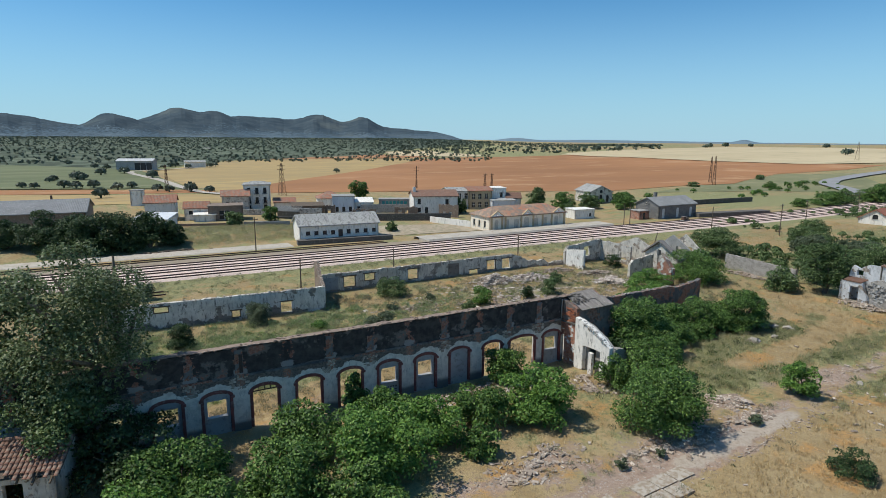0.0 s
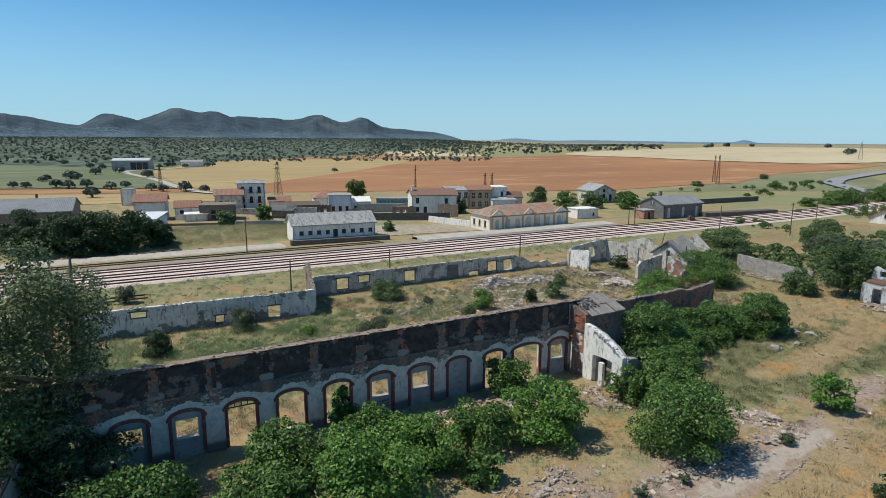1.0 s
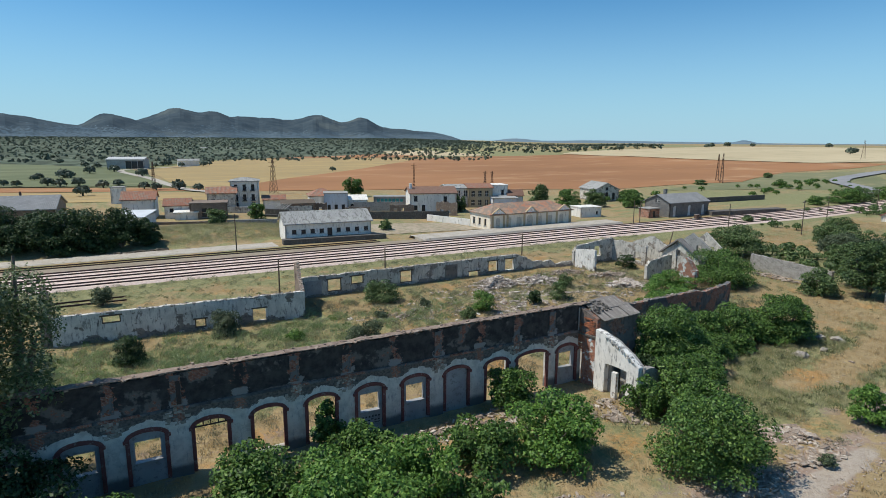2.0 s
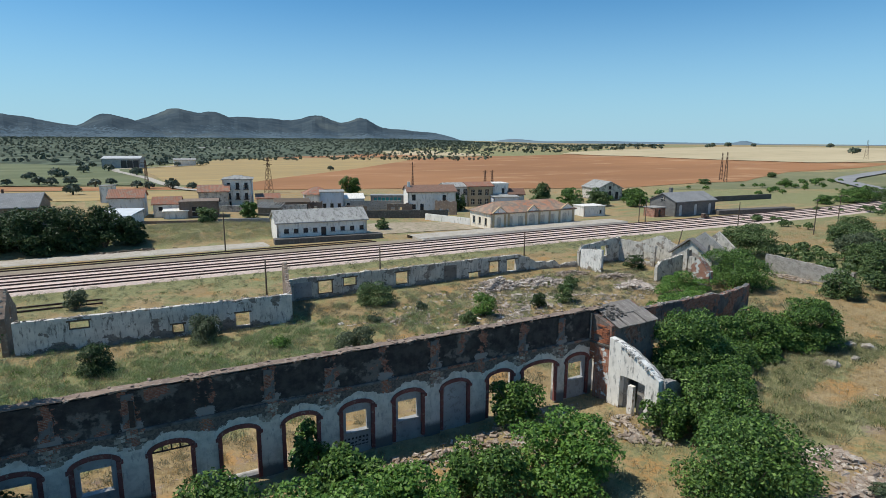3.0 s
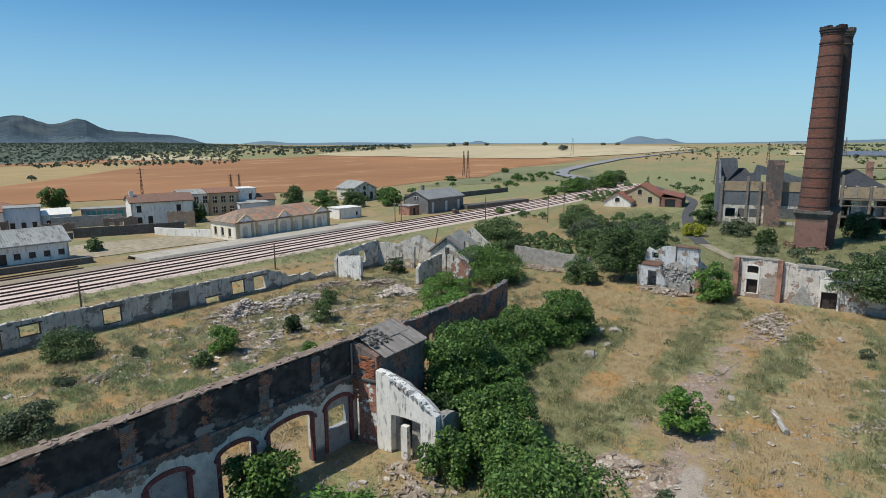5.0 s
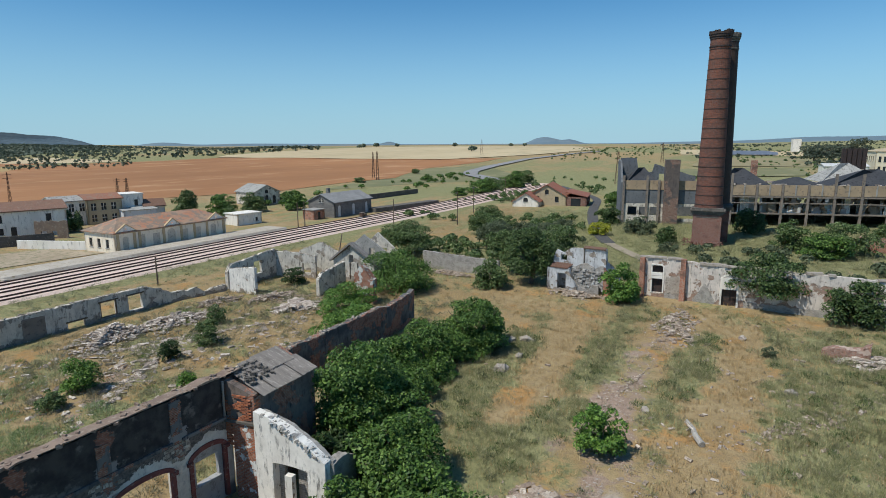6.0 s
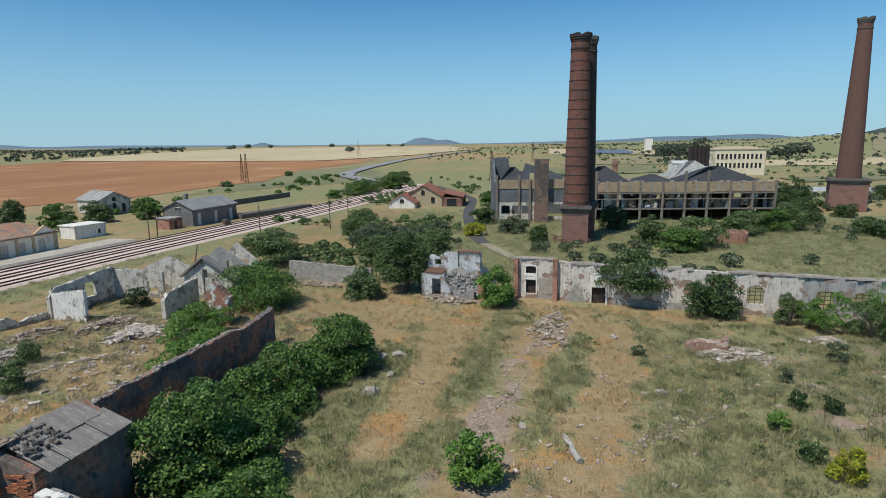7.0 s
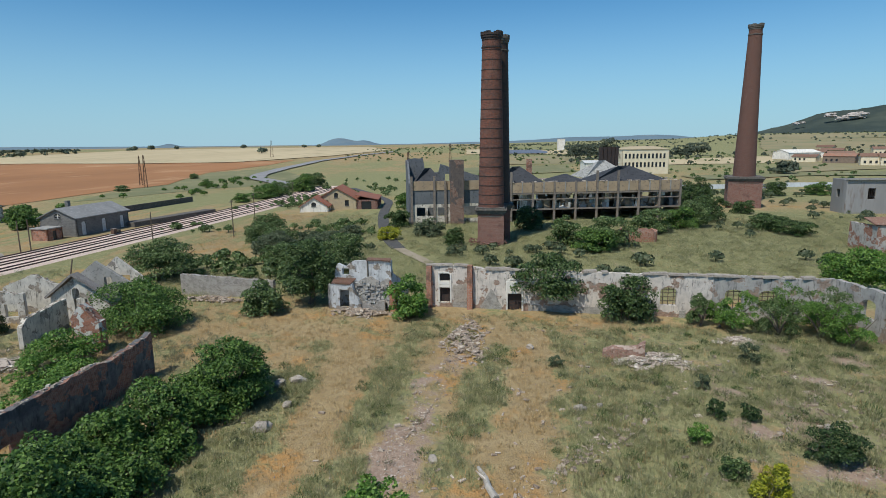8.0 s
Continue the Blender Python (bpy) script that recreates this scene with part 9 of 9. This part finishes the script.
rubble("rubble_heap", "stones strewn along the ruin floor", 33.0, 60.0, 9.0, 4.0, 0.3, 160, STONES, 6)
rubble("rubble_heap", "stone rubble by the yard door", 73.5, 20.4, 12.0, 4.2, 0.6, 1000, STONES, 7, (0.07, 0.36))
rubble("timber_heap", "heap of pale broken boards and plaster", 70.2, 5.6, 3.4, 6.6, 0.6, 330, DEBRIS, 8, (0.15, 0.5), 0.15, 2.4)
rubble("rubble_heap", "pale broken slabs below the fig bush", 41.8, 24.6, 3.4, 3.6, 0.4, 320, RUBBLE, 9, (0.1, 0.5), 0.2)
rubble("rubble_heap", "stone slabs strewn beside the track", 33.0, 22.6, 14.0, 2.8, 0.12, 520, STONES, 10, (0.06, 0.4), 0.25)
rubble("rubble_heap", "low heap of broken stone by the fig bushes", 22.6, 25.6, 9.0, 4.0, 0.12, 460, STONES, 31, (0.06, 0.36), 0.25)
rubble("rubble_heap", "small stones strewn along the track", 38.0, 19.6, 26.0, 2.0, 0.03, 260, STONES, 32, (0.05, 0.16), 0.4)
rubble("rubble_heap", "stone slabs strewn beside the track", 41.0, 22.2, 7.0, 2.0, 0.15, 130, STONES, 11, (0.12, 0.5), 0.25)
rubble("rubble_heap", "broken stones at the foot of the ruined house", 81.2, 31.6, 2.4, 7.0, 0.6, 260, STONES, 12, (0.15, 0.5))
rubble("rubble_heap", "fallen stones below the garden wall", 85.0, 49.0, 2.0, 10.0, 0.5, 240, STONES, 13, (0.15, 0.45))
rubble("rubble_heap", "pale planks and stones by the saplings", 75.4, -2.6, 2.0, 4.0, 0.4, 110, DEBRIS, 14, (0.2, 0.6), 0.2, 1.8)
rubble("rubble_heap", "stones in the yard grass", 62.0, -3.0, 16.0, 12.0, 0.06, 220, STONES, 15, (0.06, 0.32), 0.35)
rubble("rubble_heap", "gravel and broken brick on the worn yard floor", 59.5, 22.3, 18.0, 3.6, 0.05, 420, RUBBLE, 16, (0.05, 0.17), 0.35)
rubble("rubble_heap", "broken tiles in front of the arcade", 24.5, 36.4, 16.0, 2.6, 0.3, 260, RUBBLE, 17, (0.1, 0.4), 0.3)
rubble("rubble_heap", "rubble before the annex door", 34.8, 32.5, 3.6, 5.0, 0.25, 160, STONES, 18, (0.1, 0.4), 0.35)
rubble("sleeper_stack", "scattered dark sleepers beside the siding", 12.0, 112.6, 12.0, 1.4, 0.35, 40, WOOD, 19, (0.3, 0.5), 0.6, 2.6)
mb = MB()
wall_into(mb, (70.9, 9.4), (70.2, 6.3), 1.0, -0.1, ragged(0.9, 0.2, 91.0, [(0, 0.4), (1.2, 0.85), (2.6, 0.9), (3.1, 1.4)]), (), 0.2)
solo("brick_plinth", mb, plaster_over_brick("pink_mortar_on_brick", (0.52, 0.40, 0.33), (0.42, 0.31, 0.25), (0.27, 0.21, 0.175), 0.48, 0.8, (0.40, 0.19, 0.13), (0.30, 0.16, 0.12)), "low broken brick plinth in the yard", "ruined masonry")
paving = thing("paving", "cracked pale concrete slabs sunk in the ground", "paving", kind="structure")
OLDSLAB = paint("sunken_concrete", (0.50, 0.44, 0.365), (0.41, 0.35, 0.28), (0.32, 0.25, 0.18), 0.8, 3.5, (0.44, 0.6), vary=0.15)
rng = np.random.default_rng(91)
for i in range(9):
    for j in range(2):
        if (i, j) in ((8, 0), (5, 1)):
            continue
        x0, y0 = 16.6 + 1.55 * i, 18.75 + 1.15 * j - 0.04 * i
        cx, cy = x0 + 0.77 + rng.normal() * 0.02, y0 + 0.57
        jit = [(rng.uniform(-0.06, 0.01), rng.uniform(-0.05, 0.005)) for _ in range(4)]
        mb = MB()
        q = [Vector((cx + sx * (0.76 + a), cy + sy * (0.56 + b), 0.075 + rng.normal() * 0.008)) for (sx, sy), (a, b) in zip(((-1, -1), (1, -1), (1, 1), (-1, 1)), jit)]
        low = [p - Vector((0, 0, 0.2)) for p in q]
        mb.face(q)
        for k in range(4):
            m_ = (k + 1) % 4
            mb.face([low[k], low[m_], q[m_], q[k]])
        part("slab", mb, OLDSLAB, paving)


def boulder(x, y, s, seed, label="pale weathered boulder in the grass"):
    rng = np.random.default_rng(seed)
    bm = bmesh.new()
    bmesh.ops.create_icosphere(bm, subdivisions=2, radius=0.5)
    for v in bm.verts:
        k = 1 + 0.5 * noise.noise(v.co * 2.6 + Vector((seed, 0, 0))) - 0.25 * max(0.0, v.co.z + 0.1)
        v.co = Vector((v.co.x * k * s, v.co.y * k * s * 0.75, v.co.z * k * s * 0.6 + s * 0.15))
    me = bpy.data.meshes.new("boulder")
    bm.to_mesh(me)
    bm.free()
    me.materials.append(STONE)
    ob = tagged(new("boulder", me), label, "boulder", "boulders of the yard")
    ob.matrix_world = pose(x, y, 0, 0, 0, rng.uniform(0, 360))
    return ob


for k, (x, y, s) in enumerate(((63.4, 33.0, 1.1), (64.0, 31.8, 1.3), (62.0, 33.6, 0.9), (60.2, 31.2, 0.8), (57.0, 31.6, 1.2), (54.5, 20.8, 0.7), (72.5, 15.0, 0.8), (61.4, 12.2, 0.8), (62.0, 10.9, 0.5), (60.0, -2.0, 0.8))):
    boulder(x, y, s, k + 1)
log = thing("dead_log", "bleached grey dead log lying in grass", "log", (52.2, 17.7, 0.15), 20)
mb = MB()
mb.tube([(-1.1, 0, 0), (-0.3, 0.12, 0.12), (0.5, 0, 0.1), (1.2, 0.2, 0.35)], [0.2, 0.17, 0.15, 0.08], 8)
part("stem", mb, paint("bleached_wood", (0.45, 0.42, 0.38), (0.36, 0.33, 0.29), (0.25, 0.22, 0.19), 3, 8), log)
mb = MB()
mb.tube([(0.3, 0, 0.1), (0.5, 0.35, 0.4), (0.6, 0.5, 0.55)], [0.08, 0.06, 0.03], 6)
part("branch", mb, DEBRIS, log)
